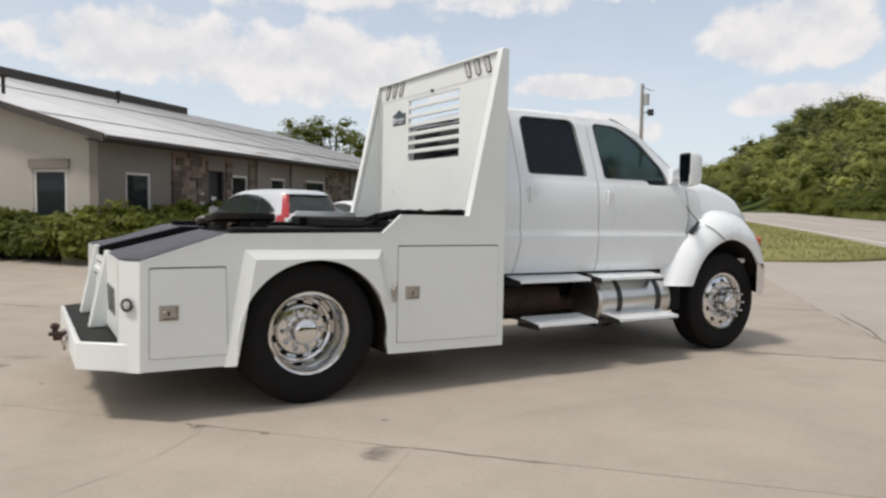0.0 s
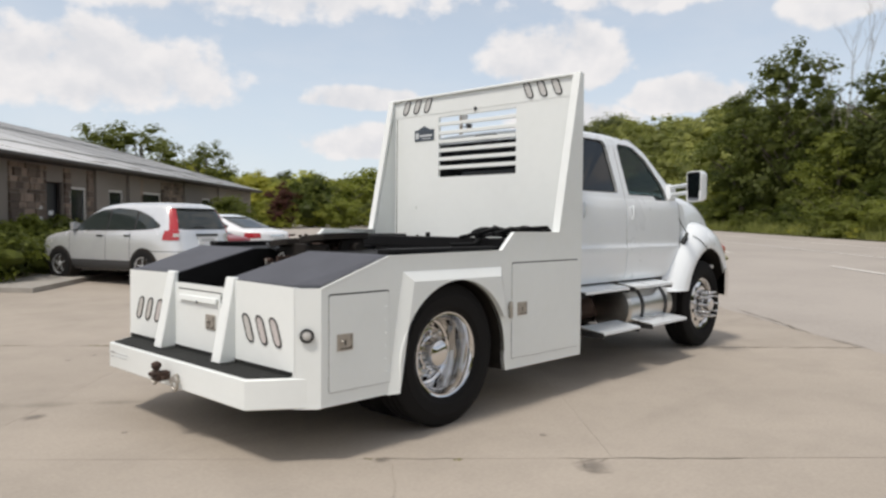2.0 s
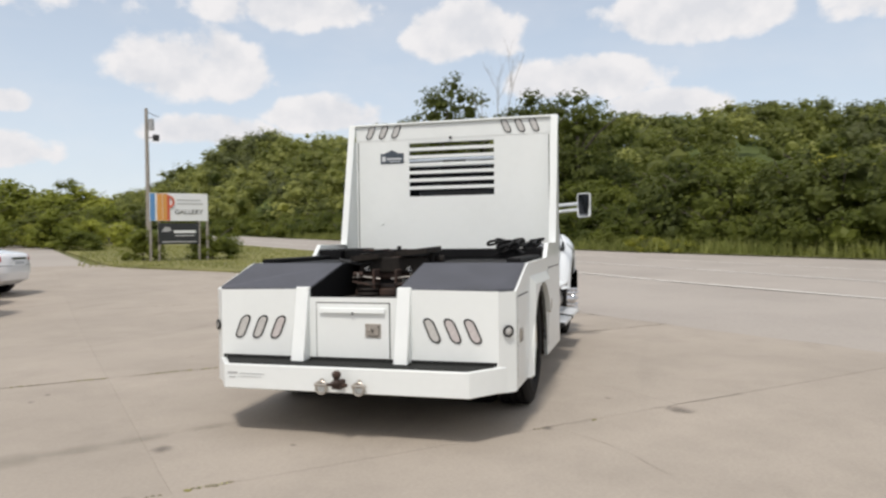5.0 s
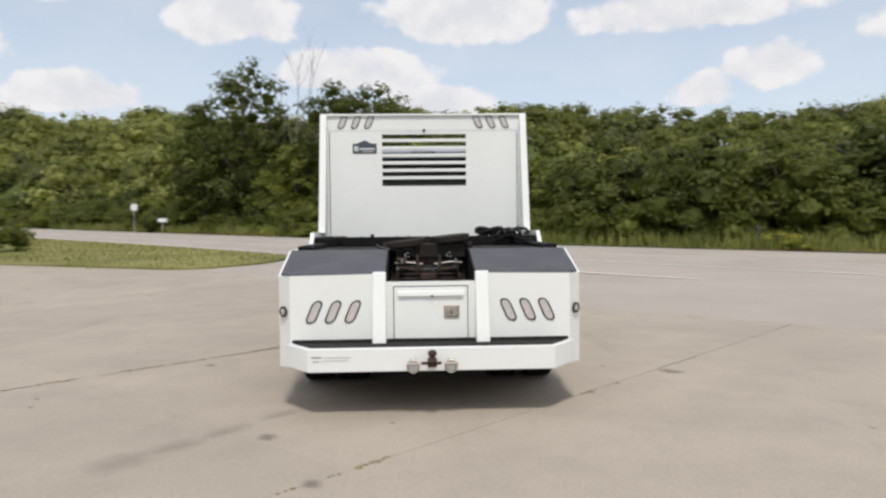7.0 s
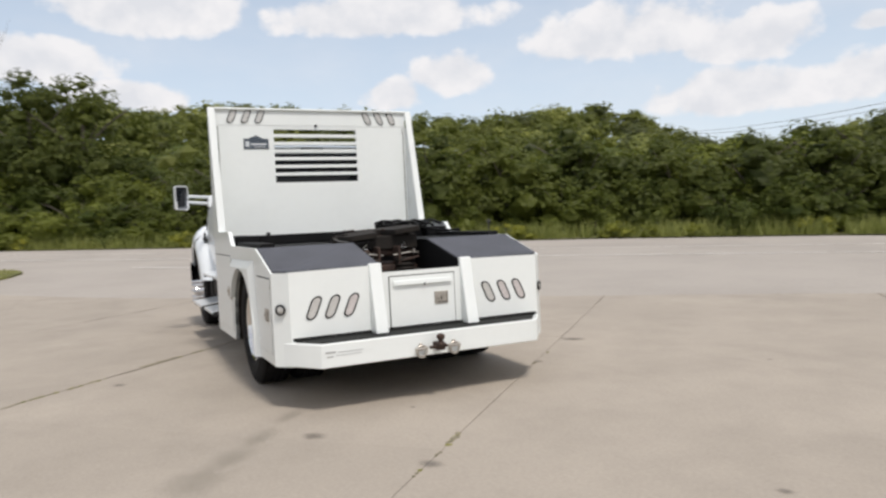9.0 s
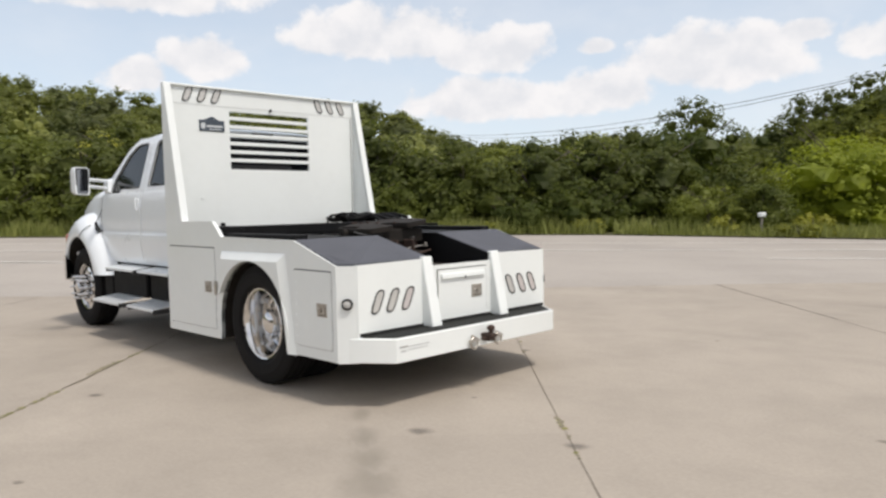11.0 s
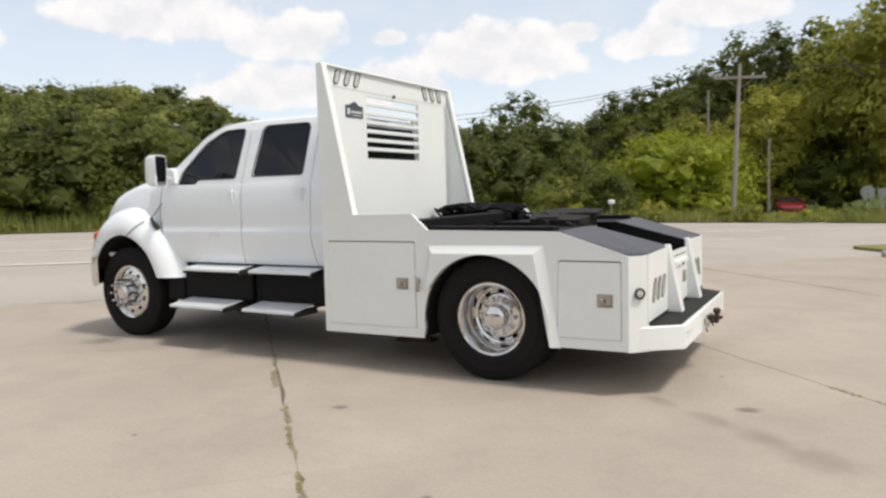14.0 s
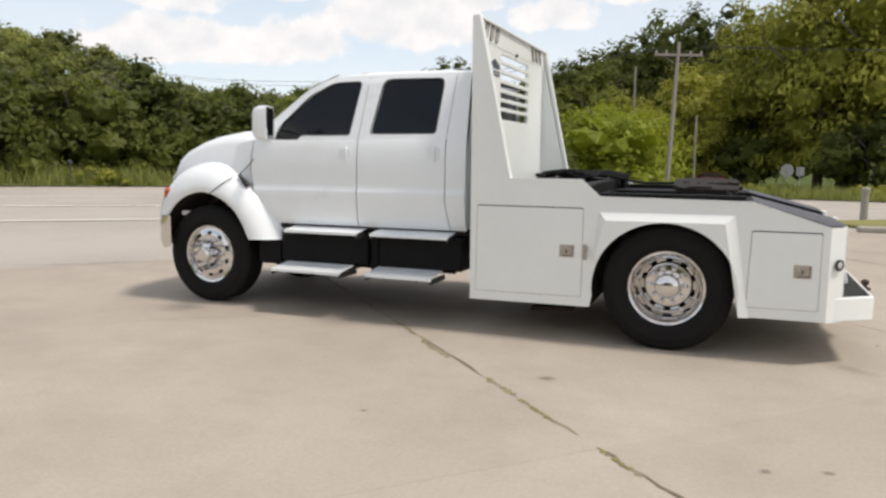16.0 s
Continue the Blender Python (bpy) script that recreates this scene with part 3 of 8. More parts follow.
def hill_z(a, r):
    """Height of the wooded hills at a bearing and a distance."""
    x, y = 2 + r * math.cos(radians(a)), r * math.sin(radians(a))
    foot = hill_foot(a)
    top = math.tan(radians(ridge_el(a))) * (foot + 113) + 1.5 - 6.8 * tree_size(a)
    s = min(1.0, max(0.0, (r - foot) / 113))
    s = s * s * (3 - 2 * s)
    fall = 1.0 if r < foot + 113 else max(0.0, 1 - (r - foot - 113) / 120)
    return ground_z(x, y) * (1 - s) + top * s * fall + 1.2 * math.sin(a * 0.31 + r * 0.05) * s


bm = nb()
cols = list(range(-126, 82, 2))
rr = [-2, 6, 16, 28, 43, 58, 78, 98, 113, 133, 168, 233]
grid = [[bm.verts.new((2 + (f + hill_foot(a)) * math.cos(radians(a)), (f + hill_foot(a)) * math.sin(radians(a)), hill_z(a, f + hill_foot(a)) - (0.0 if f > 0 else 0.6))) for f in rr] for a in cols]
for ga, gb in zip(grid, grid[1:]):
    for k in range(len(rr) - 1):
        bm.faces.new((ga[k], ga[k + 1], gb[k + 1], gb[k]))
tagged(part("hillside", bm, HILL, None, smooth=60), "wooded hills beyond the road", "hill", kind="structure")

# ---- the truck: nose towards +x, its left side towards +y ----
truck = thing("pickup_truck", "white crew-cab heavy pickup with a white steel hauler bed", "truck")


def wheel(name, x, y, side, rear, parent):
    """A wheel with polished rim; side: +1 or -1, the way its outer face looks."""
    w = new(name)
    w.parent = parent
    w.matrix_basis = Matrix.Translation((x, y, 0.52))
    s = side
    tyre_w = 0.29 if rear else 0.30
    bm = nb()
    R, ri, h = 0.522, 0.302, tyre_w / 2
    prof = [(-h * 0.72 * s, ri), (-h * s, ri + 0.05), (-h * 1.04 * s, ri + 0.12), (-h * 0.93 * s, R - 0.03), (-h * 0.80 * s, R - 0.004)]
    for g in (-0.5, -0.17, 0.17, 0.5):                      # tread grooves
        prof += [((g - 0.05) * h * 1.3 * s, R), ((g - 0.045) * h * 1.3 * s, R - 0.014), ((g + 0.045) * h * 1.3 * s, R - 0.014), ((g + 0.05) * h * 1.3 * s, R)]
    prof += [(h * 0.80 * s, R - 0.004), (h * 0.93 * s, R - 0.03), (h * 1.0 * s, R - 0.085), (h * 1.04 * s, R - 0.09), (h * 1.04 * s, ri + 0.12), (h * 1.0 * s, ri + 0.05), (h * 0.95 * s, ri + 0.045), (h * 0.78 * s, ri)]
    lathe(bm, prof, "y", n=56)
    part("tyre", bm, RUBBER, w, "black worn truck tyre", smooth=38)
    bm = nb()
    if rear:                                                # deep dish
        prof = [(-h * 0.8 * s, ri + 0.004), (h * 0.80 * s, ri - 0.012), (h * 0.86 * s, ri + 0.006), (h * 0.80 * s, ri + 0.012), (h * 0.83 * s, ri - 0.014), (h * 0.62 * s, ri - 0.03), (h * 0.1 * s, ri - 0.045), (-h * 0.55 * s, ri - 0.058), (-h * 0.62 * s, ri - 0.075)]
        face_y = -h * 0.62 * s
    else:
        prof = [(-h * 0.8 * s, ri + 0.004), (h * 0.80 * s, ri - 0.012), (h * 0.86 * s, ri + 0.006), (h * 0.83 * s, ri - 0.014), (h * 0.70 * s, ri - 0.022), (h * 0.72 * s, ri - 0.04)]
        face_y = h * 0.72 * s
    lathe(bm, prof, "y", n=56)
    part("rim_barrel", bm, CHROME, w, "polished aluminium rim", smooth=30)
    # disc with hand holes
    ro = (ri - 0.060) if rear else (ri - 0.04)
    holes = []
    for k in range(10):
        a0 = 2 * math.pi * (k + 0.5) / 10
        ca0, sa0 = math.cos(a0), math.sin(a0)
        cx, cz = 0.865 * ro * ca0, 0.865 * ro * sa0
        holes.append([(cx + 0.017 * math.cos(q) * ca0 - 0.031 * math.sin(q) * sa0, cz + 0.017 * math.cos(q) * sa0 + 0.031 * math.sin(q) * ca0) for q in np.linspace(0, 2 * math.pi, 13)[:-1]])
    outer = [(ro * math.cos(q), ro * math.sin(q)) for q in np.linspace(0, 2 * math.pi, 49)[:-1]]
    cup = [0.0, 0.11, 0.175, 0.20, ro]
    dome = (lambda r: 0.05 * (1 - (r / ro) ** 2)) if not rear else (lambda r: float(np.interp(r, cup, [0.03, 0.03, 0.03, 0.0, -0.012])))
    bm = plate(outer, holes, lambda a, b, d: (a, face_y + s * (dome(math.hypot(a, b)) - d), b), 0.012)
    if rear:                                                # step of the disc round the studs
        lathe(bm, [(face_y - s * 0.012, 0.205), (face_y + s * 0.012, 0.196), (face_y + s * 0.034, 0.184), (face_y + s * 0.037, 0.172), (face_y + s * 0.037, 0.09)], "y", n=48)
    part("rim_disc", bm, CHROME, w, smooth=30)
    bm = nb()
    lathe(bm, [(face_y - s * 0.06, ro * 1.02), (face_y - s * 0.06, 0.0)], "y", n=24)
    part("brake_drum", bm, CHASSIS, w)
    bm = nb()
    if rear:
        lathe(bm, [(face_y + s * 0.03, 0.122), (face_y + s * 0.06, 0.118), (face_y + s * 0.066, 0.106), (face_y + s * 0.13, 0.103), (face_y + s * 0.155, 0.094), (face_y + s * 0.172, 0.07), (face_y + s * 0.180, 0.04), (face_y + s * 0.182, 0.0)], "y", n=36)
    else:
        lathe(bm, [(face_y + s * 0.03, 0.12), (face_y + s * 0.07, 0.112), (face_y + s * 0.075, 0.085), (face_y + s * 0.13, 0.08), (face_y + s * 0.15, 0.06), (face_y + s * 0.155, 0.0)], "y", n=32)
    part("hub_cap", bm, CHROME, w, "chrome hub cap")
    for k in range(10):
        a0 = 2 * math.pi * k / 10
        c = (0.148 * math.cos(a0), 0, 0.148 * math.sin(a0))
        bm = nb()
        if rear:
            prof = [(face_y + s * 0.03, 0.023), (face_y + s * 0.075, 0.020), (face_y + s * 0.105, 0.013), (face_y + s * 0.11, 0.0)]
        else:
            prof = [(face_y + s * 0.02, 0.024), (face_y + s * 0.07, 0.021), (face_y + s * 0.08, 0.0155), (face_y + s * 0.175, 0.0145), (face_y + s * 0.185, 0.010), (face_y + s * 0.187, 0.0)]
        lathe(bm, prof, "y", centre=c, n=10)
        part("lug_nut_cover", bm, CHROME, w)
    return w


FX, RX = 6.05, 1.29
for s in (1, -1):
    wheel("front_wheel", FX, s * 0.87, s, False, truck)
    wheel("rear_wheel", RX, s * 1.035, s, True, truck)
    wheel("inner_rear_wheel", RX, s * 0.70, s, True, truck)

# frame and running gear
for s in (1, -1):
    part("frame_rail", boxed(0.15, 6.45, s * 0.36, s * 0.44, 0.60, 0.86, bev=0.008), CHASSIS, truck)
bm = nb()
tube(bm, [(RX, -1.0, 0.52), (RX, 1.0, 0.52)], 0.085, 12)
part("rear_axle", bm, CHASSIS, truck)
bm = nb()
lathe(bm, [(-0.2, 0.05), (-0.17, 0.16), (0, 0.21), (0.17, 0.16), (0.2, 0.05)], "y", centre=(RX, 0, 0.52), n=20)
part("differential", bm, CHASSIS, truck)
bm = nb()
tube(bm, [(FX, -0.8, 0.50), (FX, 0.8, 0.50)], 0.06, 10)
part("front_axle", bm, CHASSIS, truck)
for s in (1, -1):
    part("leaf_spring", boxed(RX - 0.75, RX + 0.75, s * 0.45 - 0.04, s * 0.45 + 0.04, 0.60, 0.68, bev=0.01), CHASSIS, truck)
bm = nb()
tube(bm, [(1.4, 0, 0.55), (4.4, 0, 0.72)], 0.055, 10)
part("drive_shaft", bm, CHASSIS, truck)
part("gearbox", boxed(4.2, 5.6, -0.28, 0.28, 0.45, 0.95, bev=0.08), CHASSIS, truck)
bm = nb()
tube(bm, [(4.9, -0.55, 0.55), (3.2, -0.55, 0.52), (2.4, -0.6, 0.5)], 0.07, 10)
part("exhaust_pipe", bm, RUST, truck, "rust-brown exhaust pipe")
part("cross_floor", boxed(0.15, 2.95, -1.05, 1.05, 0.88, 0.93), CHASSIS, truck)

# --- hauler bed ---
SIDE = [(0.12, 0.35), (0.12, 1.068), (0.67, 1.25), (1.845, 1.26), (2.0, 1.40), (2.63, 1.395), (2.925, 2.79), (2.98, 2.79), (2.98, 0.315), (1.905, 0.325)]
ARC = [(1.315 + 0.578 * math.cos(q), 0.50 + 0.565 * math.sin(q)) for q in np.linspace(radians(-8), radians(188), 34)]
ARC_LEGS = [(1.905, 0.325), *ARC, (0.73, 0.345)]


def lay_side(s, y=1.22):
    return lambda a, b, d: (a, s * (y - d), b)


def latch(x, z, y, s, parent, rear=False):
    """A recessed stainless paddle latch on a locker door."""
    w, h = (0.062, 0.052)
    bm = nb()
    box(bm, -w, w, -0.004, 0.006, -h, h, bev=0.003)
    for k in range(2):
        box(bm, -w * 0.75 + k * 0.062, -w * 0.75 + 0.034 + k * 0.062, 0.006, 0.010, -h * 0.6, h * 0.62, bev=0.002)
    bmesh.ops.create_uvsphere(bm, u_segments=10, v_segments=6, radius=0.012, matrix=Matrix.Translation((w * 0.45, 0.009, h * 0.1)))
    m = Matrix.Translation((x, y, z)) @ (pose(0, 0, 0, 0, 0, 90) if rear else pose(0, 0, 0, 0, 0, 0 if s > 0 else 180))
    plate_ = part("door_latch", bm, STEEL, parent, "stainless paddle latch", m=m)
    bm = nb()
    box(bm, -w * 0.82, -w * 0.62, 0.006, 0.0075, -h * 0.7, h * 0.7)
    box(bm, -w * 0.06, w * 0.10, 0.006, 0.0075, -h * 0.4, h * 0.2)
    box(bm, -w * 0.70, w * 0.60, 0.006, 0.0075, -h * 0.80, -h * 0.68)
    part("latch_recess", bm, RIM_DARK, plate_)


def locker_door(pts, s, parent):
    """A flush door in a bed side: a raised leaf inside a dark seam."""
    bm = plate(rounded(pts, 0.018), [], lambda a, b, d: (a, s * (1.2215 - d), b), 0.006)
    part("door_seam", bm, BLACK, parent)
    c = (sum(p[0] for p in pts) / len(pts), sum(p[1] for p in pts) / len(pts))
    ins = [(p[0] + (0.003 if p[0] < c[0] else -0.003), p[1] + (0.003 if p[1] < c[1] else -0.009)) for p in pts]
    bm = plate(rounded(ins, 0.016), [], lambda a, b, d: (a, s * (1.2245 - d), b), 0.008)
    part("locker_door", bm, BEDWHITE, parent)


for s in (1, -1):
    outline = [*SIDE[:9], *ARC_LEGS]
    bm = plate(outline, [], lay_side(s), 0.035)
    side = part("bed_side", bm, BEDWHITE, truck, "white steel bed side with a flared wheel arch", smooth=25)
    # turned-in rail along the top of the side and up the rack post
    rail = [(0.12, 1.068), (0.67, 1.25), (1.845, 1.26), (2.0, 1.40), (2.63, 1.395), (2.925, 2.79)]
    bm = nb()
    rings = []
    for i, (x, z) in enumerate(rail):
        a, b = Vector(rail[max(i - 1, 0)]), Vector(rail[min(i + 1, len(rail) - 1)])
        n = Vector((-(b - a).y, (b - a).x)).normalized() * (0.004 if i < 4 else 0.012)
        o, i0 = s * 1.224, s * (1.224 - (0.018 if i < 4 else 0.075))
        rings.append([(x + n.x, o, z + n.y), (x - n.x * 1.5, o, z - n.y * 1.5), (x - n.x * 1.5, i0, z - n.y * 1.5), (x + n.x, i0, z + n.y)])
    skin(bm, rings)
    part("top_rail", bm, BEDWHITE, side, smooth=25)
    # wheel-arch flare: raised panel with a sloping border
    fl = [(0.655, 0.338), (0.79, 1.145), (1.84, 1.137), (1.888, 0.75)]
    inner = [(0.735, 0.345), (0.862, 1.075), (1.79, 1.068), (1.87, 0.75)]
    bm = nb()
    for k in range(3):
        p = [(fl[k], 1.2205), (fl[k + 1], 1.2205), (inner[k + 1], 1.262), (inner[k], 1.262)]
        bm.faces.new([bm.verts.new((q[0], s * y, q[1])) for q, y in p])
    core = [inner[0], inner[1], inner[2], inner[3]]
    loop = [*core, *[q for q in ARC if not (q[0] > 1.8 and q[1] < 0.74)], (0.737, 0.42)]
    bm2 = plate(loop, [], lambda a, b, d: (a, s * (1.262 - d), b), 0.04)
    me = bpy.data.meshes.new("tmp")
    bm2.to_mesh(me)
    bm2.free()
    bm.from_mesh(me)
    bpy.data.meshes.remove(me)
    bmesh.ops.remove_doubles(bm, verts=bm.verts, dist=1e-4)
    part("wheel_arch_flare", bm, BEDWHITE, side, smooth=20)
    bm = nb()
    rings = [[(x, s * 1.215, z), (x, s * 0.50, z), (x + 0.012 * (x - 1.315), s * 0.50, z + 0.02), (x + 0.012 * (x - 1.315), s * 1.215, z + 0.02)] for x, z in ARC_LEGS]
    skin(bm, rings)
    part("wheel_well", bm, CHASSIS, side, "black wheel well")
    locker_door([(0.175, 0.43), (0.175, 1.032), (0.668, 1.032), (0.685, 0.425)], s, side)
    locker_door([(1.975, 0.405), (1.975, 1.165), (2.915, 1.165), (2.925, 0.395)], s, side)
    latch(0.297, 0.732, s * 1.226, s, side)
    latch(2.107, 0.795, s * 1.226, s, side)
    for k in range(6):                                     # hinge rivets of the rear locker
        bm = nb()
        bmesh.ops.create_uvsphere(bm, u_segments=6, v_segments=4, radius=0.006, matrix=Matrix.Translation((0.64, s * 1.226, 0.50 + k * 0.085)))
        part("rivet", bm, BEDWHITE, side)
    part("locker_body", boxed(0.16, 0.70, s * 0.62, s * 1.185, 0.36, 1.06, bev=0.01), BEDWHITE, side)
    part("locker_body", boxed(1.935, 2.96, s * 0.60, s * 1.185, 0.335, 1.23, bev=0.01), BEDWHITE, side)
    bm = nb()                                              # fuel cap and rod holder beside the arch
    box(bm, 1.935, 1.965, s * 1.222, s * 1.248, 0.73, 0.86, bev=0.006)
    box(bm, 1.925, 1.955, s * 1.222, s * 1.256, 0.80, 0.84, bev=0.006)
    part("rod_bracket", bm, STEEL, side, "bare metal bracket")
    # chamfered rear corner
    bm = nb()
    for z0, z1 in ((0.345, 1.07),):
        rings = [[(0.12, s * 1.22, z), (0.0, s * 1.11, z), (0.03, s * 1.08, z), (0.15, s * 1.19, z)] for z in (z0, z1)]
        skin(bm, rings)
    part("rear_corner", bm, BEDWHITE, truck, smooth=0)
    bm = nb()
    lathe(bm, [(0.0, 0.043), (0.012, 0.043), (0.016, 0.032), (0.008, 0.030)], "x", n=24)
    lamp = part("marker_lamp", bm, RIM_DARK, truck, "round marker lamp with a black bezel", m=Matrix.Translation((0.052, s * 1.172, 0.79)) @ pose(0, 0, 0, 0, 0, 180 - s * 43))
    bm = nb()
    lathe(bm, [(0.006, 0.031), (0.013, 0.020), (0.015, 0.0)], "x", n=20)
    part("lens", bm, LENS, lamp)

# rear wall with lamps, ribs, centre locker
bm = plate([(1.115, 0.40), (1.115, 1.075), (0.36, 1.085), (0.36, 1.02), (-0.36, 1.02), (-0.36, 1.085), (-1.115, 1.075), (-1.115, 0.40)], [], lambda a, b, d: (0.0 + d, a, b), 0.035)
wall = part("rear_wall", bm, BEDWHITE, truck, smooth=0)


def oval_lamp(y, z, w, h, lean, x, parent, lens):
    bm = plate(oval(0, 0, w, h, lean), [oval(0, 0, w * 0.72, h - w * 0.28, lean)], lambda a, b, d: (-0.006 + d, a, b), 0.013)
    lamp = part("oval_lamp", bm, RIM_DARK, parent, "oval lamp in a black rubber ring", m=Matrix.Translation((x, y, z)))
    bm = plate(oval(0, 0, w * 0.72, h - w * 0.28, lean), [], lambda a, b, d: (-0.004 + d, a, b), 0.018)
    part("lens", bm, lens, lamp)


for s in (1, -1):
    for k, y in enumerate((0.925, 0.775, 0.620)):
        oval_lamp(s * y, 0.787, 0.086, 0.184, -s * 0.42, 0.0, wall, LENS_RED if (s > 0) == (k == 2) or (s < 0 and k == 0) else LENS)
    bm = nb()                                              # rib, leaning out to its foot
    y0, y1 = s * 0.355, s * 0.462
    rings = [[(0.03, y0, 1.10), (-0.006, y0, 1.10), (-0.006, y1, 1.10), (0.03, y1, 1.10)], [(0.03, y0, 0.545), (-0.118, y0, 0.545), (-0.118, y1, 0.545), (0.03, y1, 0.545)]]
    skin(bm, rings)
    bmesh.ops.bevel(bm, geom=bm.edges[:], offset=0.006, segments=1, affect="EDGES")
    part("rear_rib", bm, BEDWHITE, truck)
bm = plate(rounded([(-0.298, 0.562), (-0.298, 0.985), (0.298, 0.985), (0.298, 0.562)], 0.01), [], lambda a, b, d: (-0.003 + d, a, b), 0.006)
part("door_seam", bm, BLACK, wall)
bm = plate(rounded([(-0.291, 0.569), (-0.291, 0.978), (0.291, 0.978), (0.291, 0.569)], 0.01), [], lambda a, b, d: (-0.008 + d, a, b), 0.008)
part("centre_locker_door", bm, BEDWHITE, wall)
bm = nb()
rings = [[(0.0, y, 0.945), (-0.026, y, 0.940), (-0.030, y, 0.908), (-0.024, y, 0.908), (-0.020, y, 0.930), (0.0, y, 0.934)] for y in (-0.262, 0.262)]
skin(bm, rings)
part("door_lip", bm, BEDWHITE, wall)
latch(-0.010, 0.777, -0.165, -1, wall, rear=True)
bm = nb()
bmesh.ops.create_uvsphere(bm, u_segments=8, v_segments=6, radius=0.010, matrix=Matrix.Translation((-0.03, -0.01, 0.905)))
part("lock_knob", bm, RIM_DARK, wall)

# step bumper
PLAN = [(0.06, 1.165), (-0.235, 0.95), (-0.235, -0.95), (0.06, -1.165)]
bm = nb()
rings = [[(x, y, z) for x, y in PLAN] for z in (0.35, 0.533)]
skin(bm, rings)
bmesh.ops.bevel(bm, geom=bm.edges[:], offset=0.006, segments=1, affect="EDGES")
bumper = part("rear_bumper", bm, BEDWHITE, truck, "white steel step bumper")
bm = nb()
skin(bm, [[(x, y, z) for x, y in [(0.03, 1.10), (-0.205, 0.925), (-0.205, -0.925), (0.03, -1.10)]] for z in (0.534, 0.541)])
part("step_tread", bm, TREAD, bumper, "black grip tread")
part("tread_upstand", boxed(-0.004, 0.01, -1.10, 1.10, 0.541, 0.567), TREAD, bumper)
bm = nb()
box(bm, -0.2385, -0.235, 0.84, 0.92, 0.462, 0.474)
box(bm, -0.2385, -0.235, 0.86, 0.91, 0.432, 0.440)
part("decal", bm, SIGN_GREY, bumper, "small grey decal")
bm = nb()
box(bm, -0.2385, -0.235, 0.62, 0.82, 0.462, 0.468)
box(bm, -0.2385, -0.235, 0.64, 0.84, 0.440, 0.444)
part("decal_bar", bm, DECAL, bumper)
bm = nb()
box(bm, -0.33, -0.20, -0.035, 0.035, 0.395, 0.455, bev=0.006)
box(bm, -0.36, -0.27, -0.03, 0.03, 0.43, 0.455, bev=0.006)
lathe(bm, [(0.45, 0.030), (0.462, 0.022), (0.475, 0.020), (0.485, 0.030), (0.500, 0.034), (0.515, 0.030), (0.525, 0.015), (0.527, 0.0)], "z", centre=(-0.315, 0, 0), n=16)
tube(bm, [(-0.29, -0.07, 0.42), (-0.29, 0.085, 0.42)], 0.012, 8)
hitch = part("tow_hitch", bm, RUST, truck, "rust-brown ball hitch with a pin")
for s in (1, -1):
    bm = nb()                                              # a ring hanging from a short lug
    box(bm, -0.258, -0.235, s * 0.145 - 0.014, s * 0.145 + 0.014, 0.405, 0.455, bev=0.005)
    tube(bm, [(-0.262, s * 0.145 + 0.040 * math.cos(q), 0.395 - 0.040 * math.sin(q) * (1.25 if math.sin(q) > 0 else 1)) for q in np.linspace(0, 2 * math.pi, 21)], 0.010, 8)
    tube(bm, [(-0.262, s * 0.145 - 0.052, 0.412), (-0.262, s * 0.145 + 0.052, 0.412)], 0.012, 8)
    part("shackle", bm, STEEL, truck, "steel tow shackle")

# deck: two sloping tail plates beside an open well, then a flat floor
for s in (1, -1):
    bm = nb()
    y0, y1 = s * 0.362, s * 1.204
    rings = [[(0.012, y0, 1.088), (0.668, y0, 1.258), (0.668, y1, 1.258), (0.14, y1, 1.09), (0.012, s * 1.085, 1.088)], [(0.012, y0, 1.070), (0.668, y0, 1.240), (0.668, y1, 1.240), (0.14, y1, 1.072), (0.012, s * 1.085, 1.070)]]
    skin(bm, rings)
    part("tail_plate", bm, DECK, truck, "charcoal bed-liner plate, sloping to the tail", smooth=0)
    part("well_side", boxed(0.02, 1.95, s * 0.362, s * 0.374, 0.90, 1.085), BLACK, truck)
    bm = nb()
    rings = [[(0.02, s * 0.350, 1.083), (0.668, s * 0.350, 1.253), (1.95, s * 0.350, 1.253), (1.95, s * 0.350, 0.95), (0.02, s * 0.350, 0.95)], [(0.02, s * 0.361, 1.083), (0.668, s * 0.361, 1.253), (1.95, s * 0.361, 1.253), (1.95, s * 0.361, 0.95), (0.02, s * 0.361, 0.95)]]
    skin(bm, rings)
    part("well_lining", bm, BLACK, truck)
    part("side_floor", boxed(0.669, 2.93, s * 0.362, s * 1.18, 1.235, 1.252), BLACK, truck)
    part("side_rail", boxed(0.72, 1.92, s * 1.04, s * 1.16, 1.2525, 1.292, bev=0.008), BLACK, truck, "black rail along the bed top")
    part("locker_top", boxed(1.93, 2.92, s * 0.93, s * 1.175, 1.2525, 1.352, bev=0.01), BLACK, truck, "black locker top behind the rack")
part("well_floor", boxed(0.02, 1.95, -0.35, 0.35, 0.94, 0.97), WELL, truck, "rusty floor of the hitch well")
part("front_floor", boxed(1.95, 2.93, -0.361, 0.361, 1.235, 1.252), BLACK, truck)
part("floor_beam", boxed(2.0, 2.12, -0.92, 0.92, 1.253, 1.35, bev=0.008), BLACK, truck)

# fifth-wheel coupling
bm = nb()
